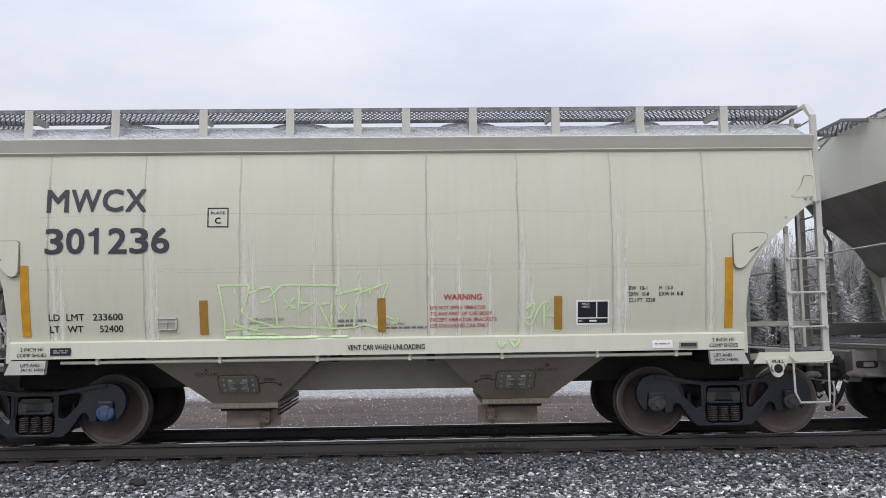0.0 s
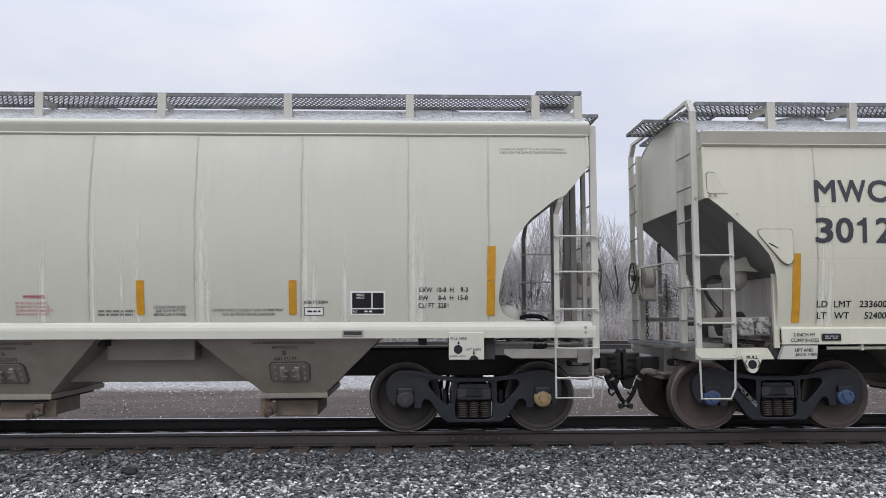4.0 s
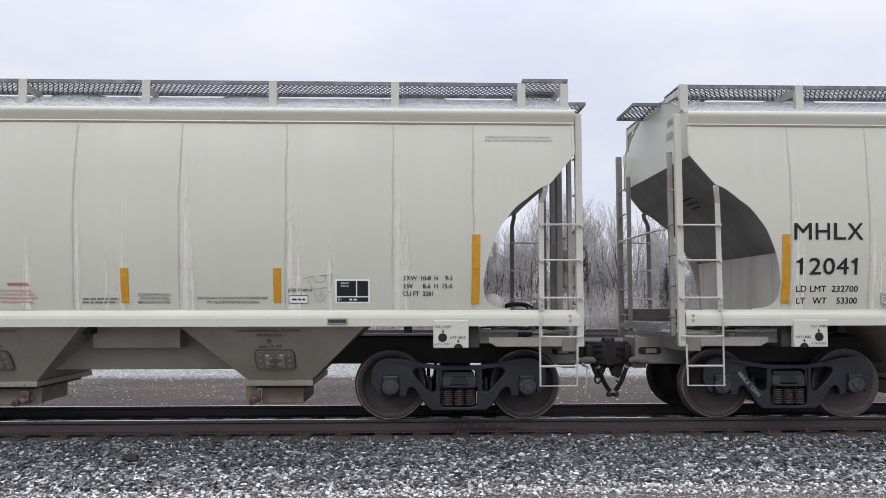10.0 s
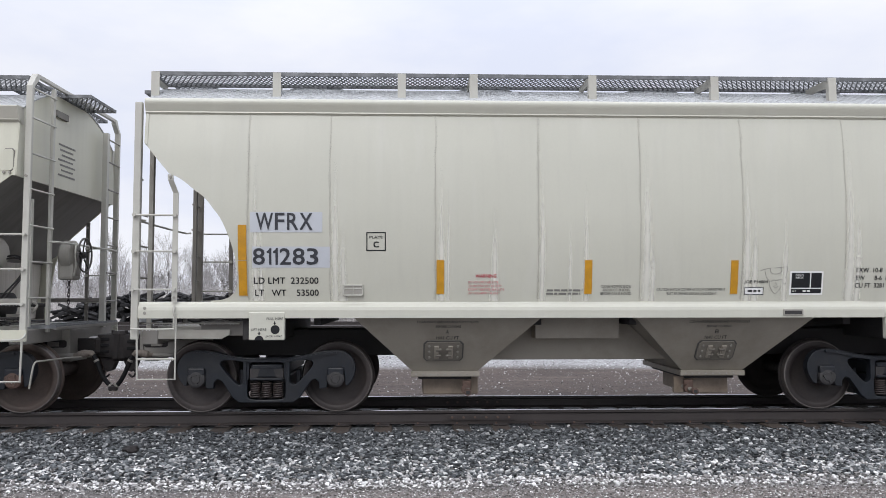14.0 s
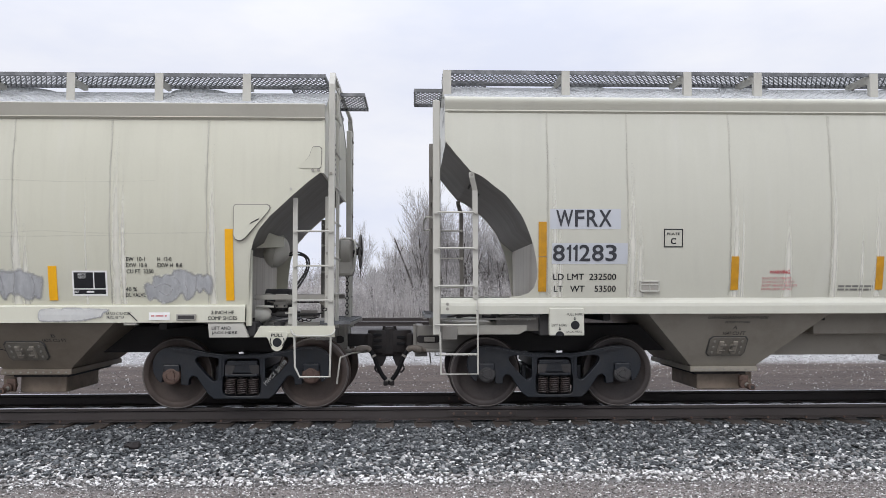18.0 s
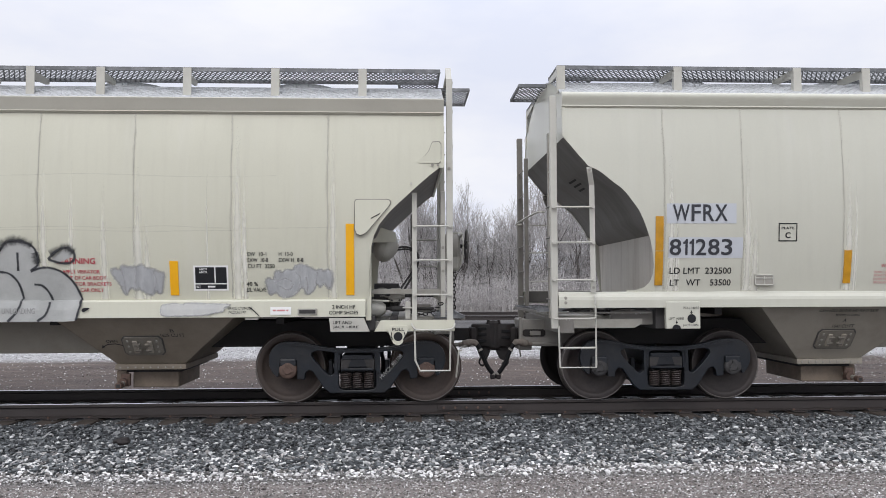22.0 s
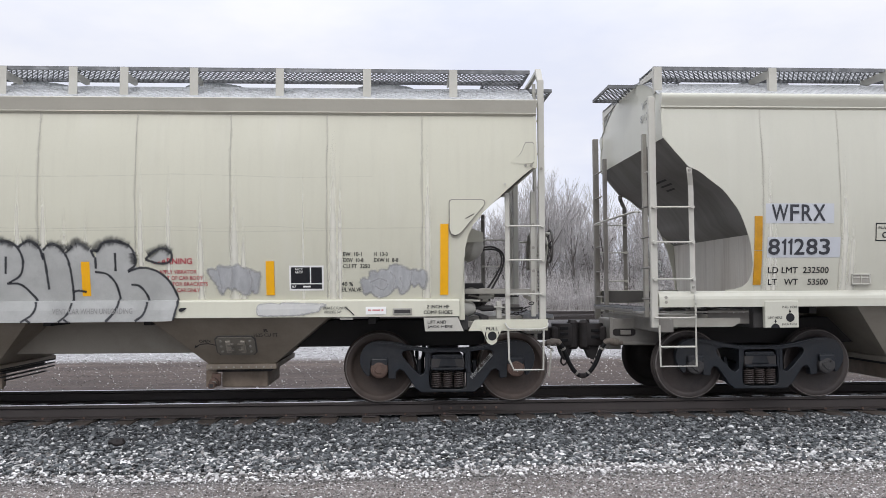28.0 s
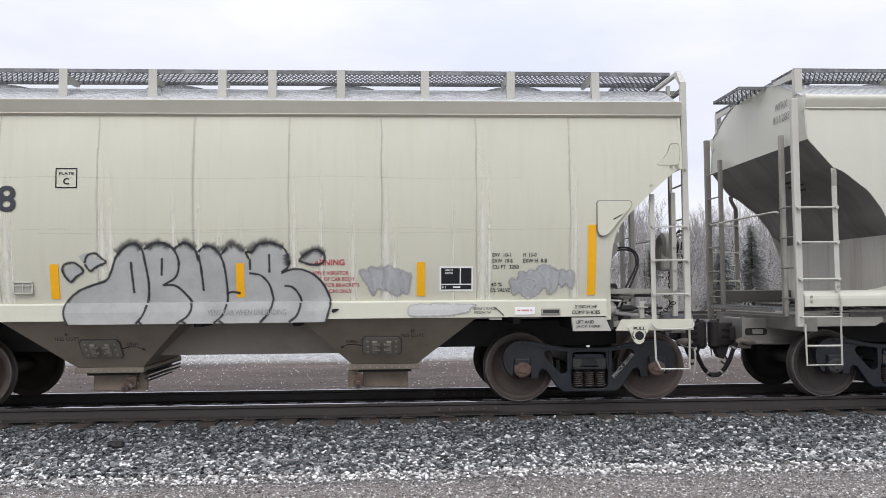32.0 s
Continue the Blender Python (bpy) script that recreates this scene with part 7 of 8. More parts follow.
        pts = [(x + 0.26 * d, 0.775), (x + 0.36 * d, 0.80), (x + 0.46 * d, 0.795), (x + 0.52 * d, 0.765)]
        head = [(x + 0.55 * d, 0.745), (x + 0.50 * d, 0.765), (x + 0.53 * d, 0.79)]
        for poly in [((xa, za), (xb, zb), (xb, zb + 0.012), (xa, za + 0.012)) for (xa, za), (xb, zb) in zip(pts, pts[1:])] + [head]:
            arc.faces.new([arc.verts.new((px, -bay_y(s, pz) - 0.006, pz)) for px, pz in poly])
        part("open_arrow", arc, UNDER, car)
    frame_mark(car, initials + " " + number, brake_end * 4.86, 0.49, brake_end * 48)
    if fresh:
        part("sill_clip", boxed(3.06, 3.22, -1.50, -1.40, 1.115, 1.148, 0.006), POST, car, "small bracket under the sill")
        return
    pipe = part("train_line", tubed([(-3.95, -1.45, 1.10), (3.90, -1.45, 1.10)], 0.022, 8), PAINT, car, "slim pipe under the sill", smooth=True)
    for x in (-3.5, -2.0, -0.8, 0.35, 1.5, 2.7, 3.7):
        part("pipe_clamp", boxed(x - 0.02, x + 0.02, -1.485, -1.42, 1.07, 1.155, 0.004), PAINT, pipe)


def scuffs(car, style, seed):
    """Thin brown scrape lines along the side, as left by brushed trackside branches."""
    r = random.Random(seed)
    bm = bmesh.new()
    for k, z in enumerate((2.92, 2.27, 2.19)):
        z += r.uniform(-0.03, 0.03)
        x, stop = (-4.2, 4.2) if k < 2 else (r.uniform(-4, -1), r.uniform(1.5, 4.2))
        pts = []
        while x < stop:
            pts.append((x, z + r.uniform(-0.02, 0.02)))
            x += r.uniform(0.5, 1.0)
        stroke(bm, style, pts, 0.016, 0.0045, 8, jitter=0.6, seed=k)
    tagged(part("scuff_line", bm, SCUFF, car, "thin brown scrape lines"), kind="stuff")


def tag_scrawl(car):
    """Pale green marker lettering, unreadable, on the first full car."""
    bm = bmesh.new()
    s = "angled"
    lines = [[(-1.99, 2.03), (-1.80, 2.025), (-1.61, 2.03)], [(-1.61, 2.03), (-1.63, 1.93)], [(-1.63, 1.93), (-1.40, 2.00), (-1.34, 1.98)], [(-1.34, 1.98), (-1.30, 1.81), (-1.28, 1.51)],
             [(-1.63, 1.93), (-1.71, 1.71)], [(-1.71, 1.71), (-1.59, 1.60), (-1.28, 1.51)], [(-1.99, 2.03), (-1.93, 1.67), (-1.92, 1.39)], [(-1.37, 1.88), (-1.22, 2.02)], [(-1.22, 2.02), (-0.9, 2.02), (-0.53, 2.01)],
             [(-0.53, 2.01), (-0.55, 1.90)], [(-0.55, 1.90), (-0.24, 1.97)], [(-0.24, 1.97), (-0.31, 1.79), (-0.34, 1.47)], [(-1.00, 2.02), (-1.03, 1.48)], [(-0.31, 1.90), (0.09, 2.04)], [(0.09, 2.04), (-0.04, 1.65), (-0.04, 1.40)],
             [(-1.92, 1.48), (-1.13, 1.51), (-0.60, 1.48), (-0.34, 1.49)], [(-1.92, 1.385), (-1.14, 1.38), (-0.42, 1.385)], [(-1.19, 1.84), (-1.06, 1.73)], [(-1.06, 1.87), (-1.18, 1.73)], [(-0.52, 1.77), (-0.41, 1.65)], [(-0.41, 1.79), (-0.50, 1.67)],
             [(-0.99, 1.80), (-0.83, 1.80)], [(-0.83, 1.80), (-1.01, 1.70)], [(-0.76, 1.78), (-0.61, 1.80)], [(-0.61, 1.80), (-0.62, 1.48)], [(-0.62, 1.48), (-0.76, 1.78)], [(-1.48, 1.81), (-1.37, 1.84)], [(-1.80, 2.00), (-1.78, 1.90)],
             [(-0.12, 1.96), (-0.15, 1.86)], [(-1.81, 1.62), (-1.78, 1.54), (-1.50, 1.46)], [(-1.7, 1.42), (-1.35, 1.42), (-1.2, 1.40)], [(0.06, 1.62), (0.20, 1.56), (0.12, 1.52), (0.22, 1.60)], [(-0.34, 1.49), (-0.20, 1.52), (-0.05, 1.48)],
             [(1.80, 1.70), (1.90, 1.76), (1.86, 1.60), (1.78, 1.56), (1.86, 1.50), (1.98, 1.74), (2.10, 1.76), (2.04, 1.62), (2.18, 1.58), (2.22, 1.44), (2.06, 1.42)], [(2.02, 1.74), (2.02, 1.46)],
             [(1.45, 1.30), (1.48, 1.22), (1.54, 1.28)], [(1.66, 1.22), (1.60, 1.31), (1.66, 1.30), (1.72, 1.32), (1.66, 1.22)]]
    for k, l in enumerate(lines):
        if k == len(lines) - 4:
            part("marker_scrawl", bm, CHALK, car, "large pale green marker scrawl")
            bm = bmesh.new()
        if k == len(lines) - 2:
            part("marker_scrawl", bm, CHALK, car, "small pale green marker scrawl")
            bm = bmesh.new()
        stroke(bm, s, l, 0.042, 0.007 + 0.0001 * k, 5, jitter=0.3, seed=k)
    part("marker_scrawl", bm, CHALK, car, "small pale green marker scrawl")


def face_doodle(car):
    bm = bmesh.new()
    def P(px, pz):
        return 2.545 + (px - 487) / 387 - 0.01, 1.818 - (pz - 230) / 387
    for k, l in enumerate(([(335, 225), (360, 216), (390, 210)], [(385, 212), (390, 232), (412, 240), (438, 232), (442, 216), (428, 208), (410, 211)], [(428, 208), (452, 206), (472, 203)], [(362, 229), (368, 255), (384, 275), (388, 300), (400, 322), (415, 335), (432, 318), (442, 300)],
                           [(471, 205), (468, 235), (460, 264)], [(392, 278), (404, 268), (418, 272)], [(422, 272), (436, 264), (448, 268)], [(404, 300), (418, 306), (430, 298)], [(412, 280), (420, 290), (412, 294)], [(450, 282), (460, 290), (466, 280), (456, 294)])):
        l = [P(*q) for q in l]
        stroke(bm, "round", l, 0.0055, 0.006, 4)
    part("marker_doodle", bm, FAINT, car, "thin marker doodle")


def throw_up(car):
    """Rounded silver letters with a black outline over the side and the sill, and painted-out patches."""
    s = "angled"

    def X(px):
        return -2.155 + (px - 60) * 0.002590

    def Z(py):
        return 1.102 + (440 - py) * 0.002745
    body = [(75, 345), (62, 390), (80, 432), (110, 437), (300, 438), (600, 438), (900, 438), (1150, 437), (1262, 436), (1286, 430), (1300, 390), (1305, 345), (1280, 270), (1210, 210), (1110, 190), (1112, 130), (1070, 90), (1000, 82), (940, 110), (930, 150), (905, 110), (850, 85), (800, 130), (770, 105), (720, 90), (690, 110), (640, 80), (590, 95), (545, 80), (490, 82), (440, 100), (390, 82), (340, 105), (300, 160), (270, 235), (180, 265)]
    blot(car, s, [(X(a), Z(b)) for a, b in body], SILVER, 0.0075, "paint_fill", "silver-grey sprayed letter fill")
    lines = [[(80, 440), (62, 390), (75, 340), (130, 290), (200, 262), (262, 240), (290, 190), (310, 140), (350, 95), (395, 80), (430, 105), (445, 170), (457, 250), (452, 330), (430, 395), (395, 437)], [(378, 160), (388, 300)],
             [(440, 105), (480, 82), (530, 78), (575, 105), (598, 160), (585, 225), (530, 262)], [(522, 145), (518, 222)], [(520, 264), (580, 268), (625, 305), (655, 350), (640, 400), (585, 437)],
             [(580, 105), (610, 82), (640, 80), (675, 110), (690, 160)], [(690, 130), (702, 200), (710, 292)], [(690, 118), (720, 92), (760, 100), (800, 150), (818, 240), (820, 340), (800, 400), (758, 437)], [(795, 130), (825, 100)],
             [(820, 302), (850, 298), (882, 304)], [(925, 150), (912, 120), (940, 120), (970, 85), (1030, 80), (1085, 100), (1108, 140), (1108, 185), (1078, 212), (1140, 196), (1210, 212), (1270, 262), (1308, 345), (1300, 390), (1288, 432)],
             [(930, 150), (930, 200)], [(1020, 130), (1020, 212)], [(925, 214), (980, 225), (1020, 270), (1035, 345), (1015, 395), (975, 437)], [(1088, 272), (1125, 278), (1155, 310), (1168, 350), (1150, 405), (1112, 435)],
             [(62, 190), (75, 170), (120, 163), (158, 200), (125, 225), (98, 247), (70, 215), (62, 190)], [(165, 165), (180, 130), (215, 122), (245, 145), (262, 162), (220, 180), (190, 200), (166, 170)],
             [(1158, 160), (1190, 130), (1240, 110), (1280, 135), (1270, 170), (1220, 178), (1158, 160)], [(407, 425), (425, 440)], [(610, 425), (630, 440)], [(783, 425), (805, 440)]]
    bm = bmesh.new()
    for k, l in enumerate(lines):
        stroke(bm, s, [(X(a), Z(b)) for a, b in l], 0.044, 0.011, 6, jitter=0.12, seed=k)
    part("paint_outline", bm, SPRAY, car, "black sprayed letter outline")
    bm = bmesh.new()
    tops = [[(310, 120), (350, 88), (395, 76), (430, 100)], [(450, 96), (500, 76), (560, 94)], [(598, 84), (640, 76), (675, 104)], [(712, 95), (750, 90), (792, 120)], [(905, 115), (850, 84), (800, 112)],
            [(925, 120), (970, 83), (1030, 76), (1085, 98)], [(1170, 140), (1240, 106), (1278, 130)], [(1100, 130), (1110, 180)]]
    for k, l in enumerate(tops):
        stroke(bm, s, [(X(a), Z(b)) for a, b in l], 0.15, 0.0125 + 0.0003 * k, 6, jitter=0.25, seed=k)
    part("overspray", bm, HAZE, car, "soft black overspray")
    for k, pts in enumerate(([(140, 135), (170, 120), (205, 135), (240, 165), (200, 190), (170, 180)], [(68, 195), (110, 170), (150, 200), (98, 240)], [(1175, 158), (1235, 118), (1272, 140), (1215, 172)])):
        blot(car, s, [(X(a), Z(b)) for a, b in pts], SILVER, 0.0072, "paint_fill", "silver-grey sprayed letter fill")
    U = lambda a: 3.06 + (a - 822) / 465
    W = lambda b: 1.525 - (b - 196) / 465
    dabs = [[(62, 95), (90, 88), (112, 96), (125, 74), (165, 78), (205, 76), (235, 66), (262, 84), (300, 90), (330, 106), (358, 116), (360, 140), (352, 180), (345, 225), (325, 232), (310, 218), (295, 238), (262, 236), (240, 222), (215, 205), (196, 212), (176, 200), (160, 214), (142, 236), (126, 218), (110, 180), (85, 145), (70, 122)],
            [(930, 160), (948, 145), (975, 152), (985, 112), (1008, 104), (1030, 112), (1048, 96), (1085, 98), (1100, 76), (1135, 68), (1180, 82), (1215, 100), (1245, 96), (1262, 106), (1288, 98), (1312, 122), (1310, 180), (1296, 206), (1280, 200), (1262, 178), (1240, 200), (1222, 182), (1200, 222), (1165, 240), (1145, 205), (1122, 212), (1098, 240), (1055, 258), (1015, 252), (990, 232), (952, 240), (940, 205)]]
    streaks = [[[(120, 90), (135, 150), (142, 225)], [(205, 80), (200, 140), (190, 205)], [(300, 95), (312, 160), (300, 230)]],
               [[(985, 170), (1040, 150), (1080, 165)], [(1100, 110), (1130, 150), (1110, 225)], [(1160, 140), (1170, 190), (1165, 232)], [(1225, 110), (1218, 180)], [(1010, 190), (1060, 215), (1090, 180)]]]
    for n, pts in enumerate(dabs):
        pts = [(U(a), W(b)) for a, b in pts]
        blot(car, s, pts, ROLLED, 0.0056, "painted_out_patch", "rough grey painted-out patch")
        bm = bmesh.new()
        stroke(bm, s, pts + pts[:1], 0.055, 0.0066, 5, jitter=0.35, seed=n)
        part("patch_rim", bm, ROLLER, car, "thin grey paint at the rim of a patch")
        for k, l in enumerate(streaks[n]):
            part("paint_streak", stroke(bmesh.new(), s, [(U(a), W(b)) for a, b in l], 0.035, 0.0076 + 0.0003 * k, 5, jitter=0.3, seed=k), STREAK, car, "paler brush streak")
    pts = [(2.04, 1.215), (2.06, 1.30), (2.20, 1.325), (2.32, 1.315), (2.36, 1.328), (2.60, 1.322), (2.86, 1.312), (2.875, 1.29), (2.82, 1.27), (2.80, 1.225), (2.70, 1.205), (2.58, 1.18), (2.40, 1.172), (2.20, 1.168), (2.07, 1.176)]
    blot(car, s, pts, DABBED, 0.005, "painted_out_patch", "pale grey painted-out patch")
    bm = bmesh.new()
    stroke(bm, s, pts + pts[:1], 0.035, 0.006, 5, jitter=0.35, seed=4)
    part("patch_rim", bm, STREAK, car, "thin grey paint at the rim of a patch")
    mark(car, s, "40 %", 3.06, 1.535, 3.20, 1.585, BLACK, 0.012)
    mark(car, s, "E/L VALVE", 3.06, 1.465, 3.30, 1.515, BLACK, 0.012)
    mark(car, s, "BRAKE CYLINDER", 2.86, 1.245, 3.16, 1.28, BLACK, 0.006)
    mark(car, s, "PRESSURE TAP", 2.87, 1.195, 3.08, 1.23, BLACK, 0.006)
    bm = bmesh.new()
    stroke(bm, s, [(3.12, 1.275), (3.18, 1.23), (3.24, 1.17)], 0.012, 0.006, 3)
    part("arrow", bm, BLACK, car)
    blot(car, s, [(1.10, 1.265), (1.13, 1.275), (1.19, 1.27), (1.15, 1.24), (1.12, 1.225), (1.095, 1.24)], BLACK, 0.006, "paint_blob", "black paint blob")


# ---- the train ----
DARK = (GREYCAP, GREYCAP)
LABEL_R = "pale grey covered hopper car, rounded cutaway ends"
car_b = make_car("hopper_car", "round", LABEL_R + ", plain black lettering", 1, {-1: DARK, 1: (GREYCAP, TANCAP)})
car_c = copy_thing(car_b, pose(0.914, 0, 0))
car_a = copy_thing(car_b, pose(38.46, 0, 0))
car_c["label"] = LABEL_R + ", repainted number patches"
car_a["label"] = LABEL_R + ", leading the train"
for ob in car_c.children_recursive:
    if ob.name.startswith(("bearing_cap", "cap_bolt")) and ob.data.materials[0] == TANCAP:
        ob.data = ob.data.copy()
        ob.data.materials[0] = GREYCAP
LABEL_S = "beige covered hopper car, angled cutaway ends,"
car_1 = make_car("hopper_car", "angled", LABEL_S + " pale green scrawl", -1, {-1: (BLUECAP, BLUECAP), 1: DARK})
car_4 = make_car("hopper_car", "angled", LABEL_S + " silver graffiti", 1, {-1: DARK, 1: (RUSTCAP, RUSTCAP)})
letter_round(car_b, "MHLX", "12041", "232700", "53300", False, "F12004")
frame_mark(car_b, "MHLX 12041", -4.66, 0.47, -48)
letter_round(car_c, "WFRX", "811283", "232500", "53500", True, "F14004")
face_doodle(car_c)
letter_angled(car_1, "MWCX", "301236", "233600", "52400", False, -1)
letter_angled(car_4, "MWCX", "301108", "233600", "52400", True, 1, -0.095, 0.05)
tag_scrawl(car_1)
for k, (c, st) in enumerate(((car_1, "angled"), (car_4, "angled"))):
    scuffs(c, st, 90 + k)
for k in range(7):
    y0, y1 = -0.46 + 0.05 * (k % 3), 0.08 - 0.07 * (k % 2)
    part("end_print", boxed(5.522, 5.5245, y0, y1, 3.60 - 0.07 * k, 3.625 - 0.07 * k), FAINT, car_4)
part("end_bracket", boxed(5.522, 5.56, -0.62, -0.24, 3.96, 4.05, 0.006), DULL, car_4)
throw_up(car_4)


# ---- track and yard ----
make_ground()
make_track(0.0, "track", "worn steel rails on dark wooden ties in ballast", joints=(0.887,))
make_track(30.0, "far_track", "rails of a distant yard track", ties=False, top=RAIL)
make_track(37.0, "far_track", "rails of a distant yard track", ties=False, top=RAIL)
stones("ballast_by_rail", 27000, (-8.2, 8.6, -2.45, -1.24), (0.009, 0.033), BALLAST_DARK, "dark crushed ballast stones beside the rail", 12, flat=0.5)
stones("ballast", 33000, (-8.2, 8.6, -3.40, -2.15), (0.008, 0.033), BALLAST, "dark blue-grey crushed ballast stones", 1, flat=0.5)
stones("ballast_at_ties", 2600, (-8.2, 8.6, -1.30, -0.86), (0.010, 0.026), BALLAST, "small dark ballast stones between the tie ends", 9, flat=0.4, sink=0.9)
stones("ballast_between_rails", 5200, (-8.2, 8.6, -0.62, 0.62), (0.015, 0.034), BALLAST, "dark ballast stones between the rails", 2, flat=0.5, sink=0.6)
stones("ballast_far_side", 5000, (-9.5, 10.0, 0.95, 2.3), (0.018, 0.040), BALLAST, "dark ballast stones on the far shoulder", 3)
stones("gravel_fringe", 2600, (-8.0, 8.4, -3.05, -2.60), (0.008, 0.030), PALE_STONE, "scattered pale stones in the lower ballast", 14, flat=0.5)
stones("gravel_edge", 14000, (-8.0, 8.4, -3.80, -2.90), (0.006, 0.028), PALE_STONE, "pale gravel along the ballast edge", 4, flat=0.45)
stones("road_gravel", 46000, (-7.5, 7.8, -5.6, -3.35), (0.004, 0.017), ROAD_STONE, "small brown and grey stones pressed into the dirt road", 5, flat=0.4, sink=0.8, small=True)
stones("road_chips", 19000, (-7.5, 7.8, -5.6, -3.5), (0.004, 0.016), PALE_STONE, "small pale chips pressed into the dirt road", 15, flat=0.35, sink=0.9, small=True)
stones("far_gravel", 11000, (-16, 17, 8.9, 15.5), (0.008, 0.028), FROSTED_STONE, "frosted gravel beyond the mud", 6, small=True)
stones("mud_gravel", 4200, (-12, 13, 2.2, 9.4), (0.006, 0.022), PALE_STONE, "small stones in the mud", 7, flat=0.4, sink=0.8)
stones("mud_clods", 7000, (-12, 13, 2.1, 8.2), (0.004, 0.013), CLOD, "dark crumbs of churned mud", 17, flat=0.35, sink=0.8, small=True)


def litter():
    """A lump of scrap and a pale splinter of wood lying on the ballast."""
    bm = bmesh.new()
    bmesh.ops.create_icosphere(bm, subdivisions=3, radius=1.0)
    for v in bm.verts:
        v.co = v.co * (1 + 0.35 * noise.noise(v.co * 1.7))
        v.co = Vector((v.co.x * 0.095, v.co.y * 0.06, v.co.z * 0.05))
    lump = part("dirt_lump", bm, COUPLER, None, smooth=True, at=pose(-3.17, -2.31, -0.205, 0, 0, 12))
    tagged(lump, "dark brown dirt lump lying on the ballast", "lump")
    stick = part("wood_splinter", tubed([(0, 0, 0), (0.02, 0.07, 0.004), (0.03, 0.14, 0.0)], [0.007, 0.010, 0.004], 6), CHALKY, None, at=pose(-4.08, -2.25, -0.17, 28, 0, -10))
    tagged(stick, "pale weathered wood splinter on the ballast", "splinter")


litter()


# ---- woods, brush and a heap of timber across the yard ----
def twig_faces(V, F, a, b, ra, rb):
    """A thin three-sided stick."""
    d = (b - a)
    if d.length < 1e-4:
        return
    d.normalize()
    s = d.orthogonal().normalized()
    t = d.cross(s)
    n = len(V)
    if ra < 0.016:
        turn = (len(V) * 0.7919) % 6.2832
        s = math.cos(turn) * s + math.sin(turn) * t
        V += [a - ra * 1.3 * s, a + ra * 1.3 * s, b + rb * 1.3 * s, b - rb * 1.3 * s]
        F.append((n, n + 1, n + 2, n + 3))
        return
    for p, r in ((a, ra), (b, rb)):
        for k in range(3):
            an = 2.0944 * k
            V.append(p + r * (math.cos(an) * s + math.sin(an) * t))
    F += [(n, n + 1, n + 4, n + 3), (n + 1, n + 2, n + 5, n + 4), (n + 2, n, n + 3, n + 5)]


def bare_tree(height, seed, spread=0.45, depth=5):
    """A leafless tree: tapered trunk and limbs, and a crown of frosted twigs."""
    rng = random.Random(seed)
    VT, FT, VC, FC = [], [], [], []

    def grow(p, d, length, r, level):
        steps = 3
        for k in range(steps):
            d2 = (d + Vector((rng.uniform(-1, 1), rng.uniform(-1, 1), rng.uniform(-0.3, 0.7))) * 0.13).normalized()
            q = p + d2 * length / steps
            r2 = r * 0.84
            if level < 2:
                twig_faces(VT, FT, p, q, r, r2)
            else:
                twig_faces(VC, FC, p, q, r, r2)
            if level < depth - 1 and (k > 0 or level > 0) and (level > 0 or k >= 1):
                for _ in range(rng.choice((1, 2, 2)) if level else 2):
                    a = rng.uniform(0, 2 * math.pi)
                    out = (d2 + Vector((math.cos(a), math.sin(a), 0.25)) * rng.uniform(0.6, 1.2) * spread * 1.6).normalized()
                    grow(q, out, length * rng.uniform(0.52, 0.72), max(r2 * 0.55, 0.007), level + 1)
            p, d, r = q, d2, r2
        if level < depth - 1:
            grow(p, (d + Vector((rng.uniform(-1, 1), rng.uniform(-1, 1), 0.3)) * 0.2).normalized(), length * 0.66, max(r, 0.007), level + 1)

    grow(Vector((0, 0, -0.1)), Vector((0, 0, 1)), height * 0.42, height * 0.013, 0)
    return (VT, FT), (VC, FC)


def mesh_of(name, vf, mat):
    me = bpy.data.meshes.new(name)
    me.from_pydata([tuple(v) for v in vf[0]], [], vf[1])
    me.materials.append(mat)
    return me


TREES = []
for k in range(6):
    t, c = bare_tree((8.5, 10.0, 7.0, 9.0, 6.0, 11.0)[k], 40 + k, (0.42, 0.36, 0.5, 0.34, 0.55, 0.4)[k])
    TREES.append((mesh_of("trunk", t, BARK), mesh_of("crown", c, TWIG), mesh_of("crown", c, TWIG_PALE)))


def plant(kind, x, y, scale, turn, label, pale=False):
    tree = tagged(new("tree"), label, "tree", "bare trees behind the yard")
    tree.matrix_basis = pose(x, y, ground_height(x, y), 0, 0, turn) @ Matrix.Scale(scale, 4)
    for name, me in zip(("trunk", "crown"), (TREES[kind][0], TREES[kind][2 if pale else 1])):
        o = new(name, me)
        o.parent = tree
    return tree


rng = random.Random(11)
for k in range(165):
    x = rng.uniform(-3.5, 48)
    y = rng.uniform(50, 76)
    grown = min(1.05, 0.5 + 0.16 * max(0.0, x + 3))
    plant(rng.randrange(6), x, y, rng.uniform(0.70, 1.08) * grown, rng.uniform(0, 360), "tall leafless tree with frosted twigs")
for k in range(90):
    x = rng.uniform(-80, 10)
    y = rng.uniform(82, 120)
    plant(rng.randrange(6), x, y, rng.uniform(0.62, 0.95), rng.uniform(0, 360), "distant leafless tree with frosted twigs", True)


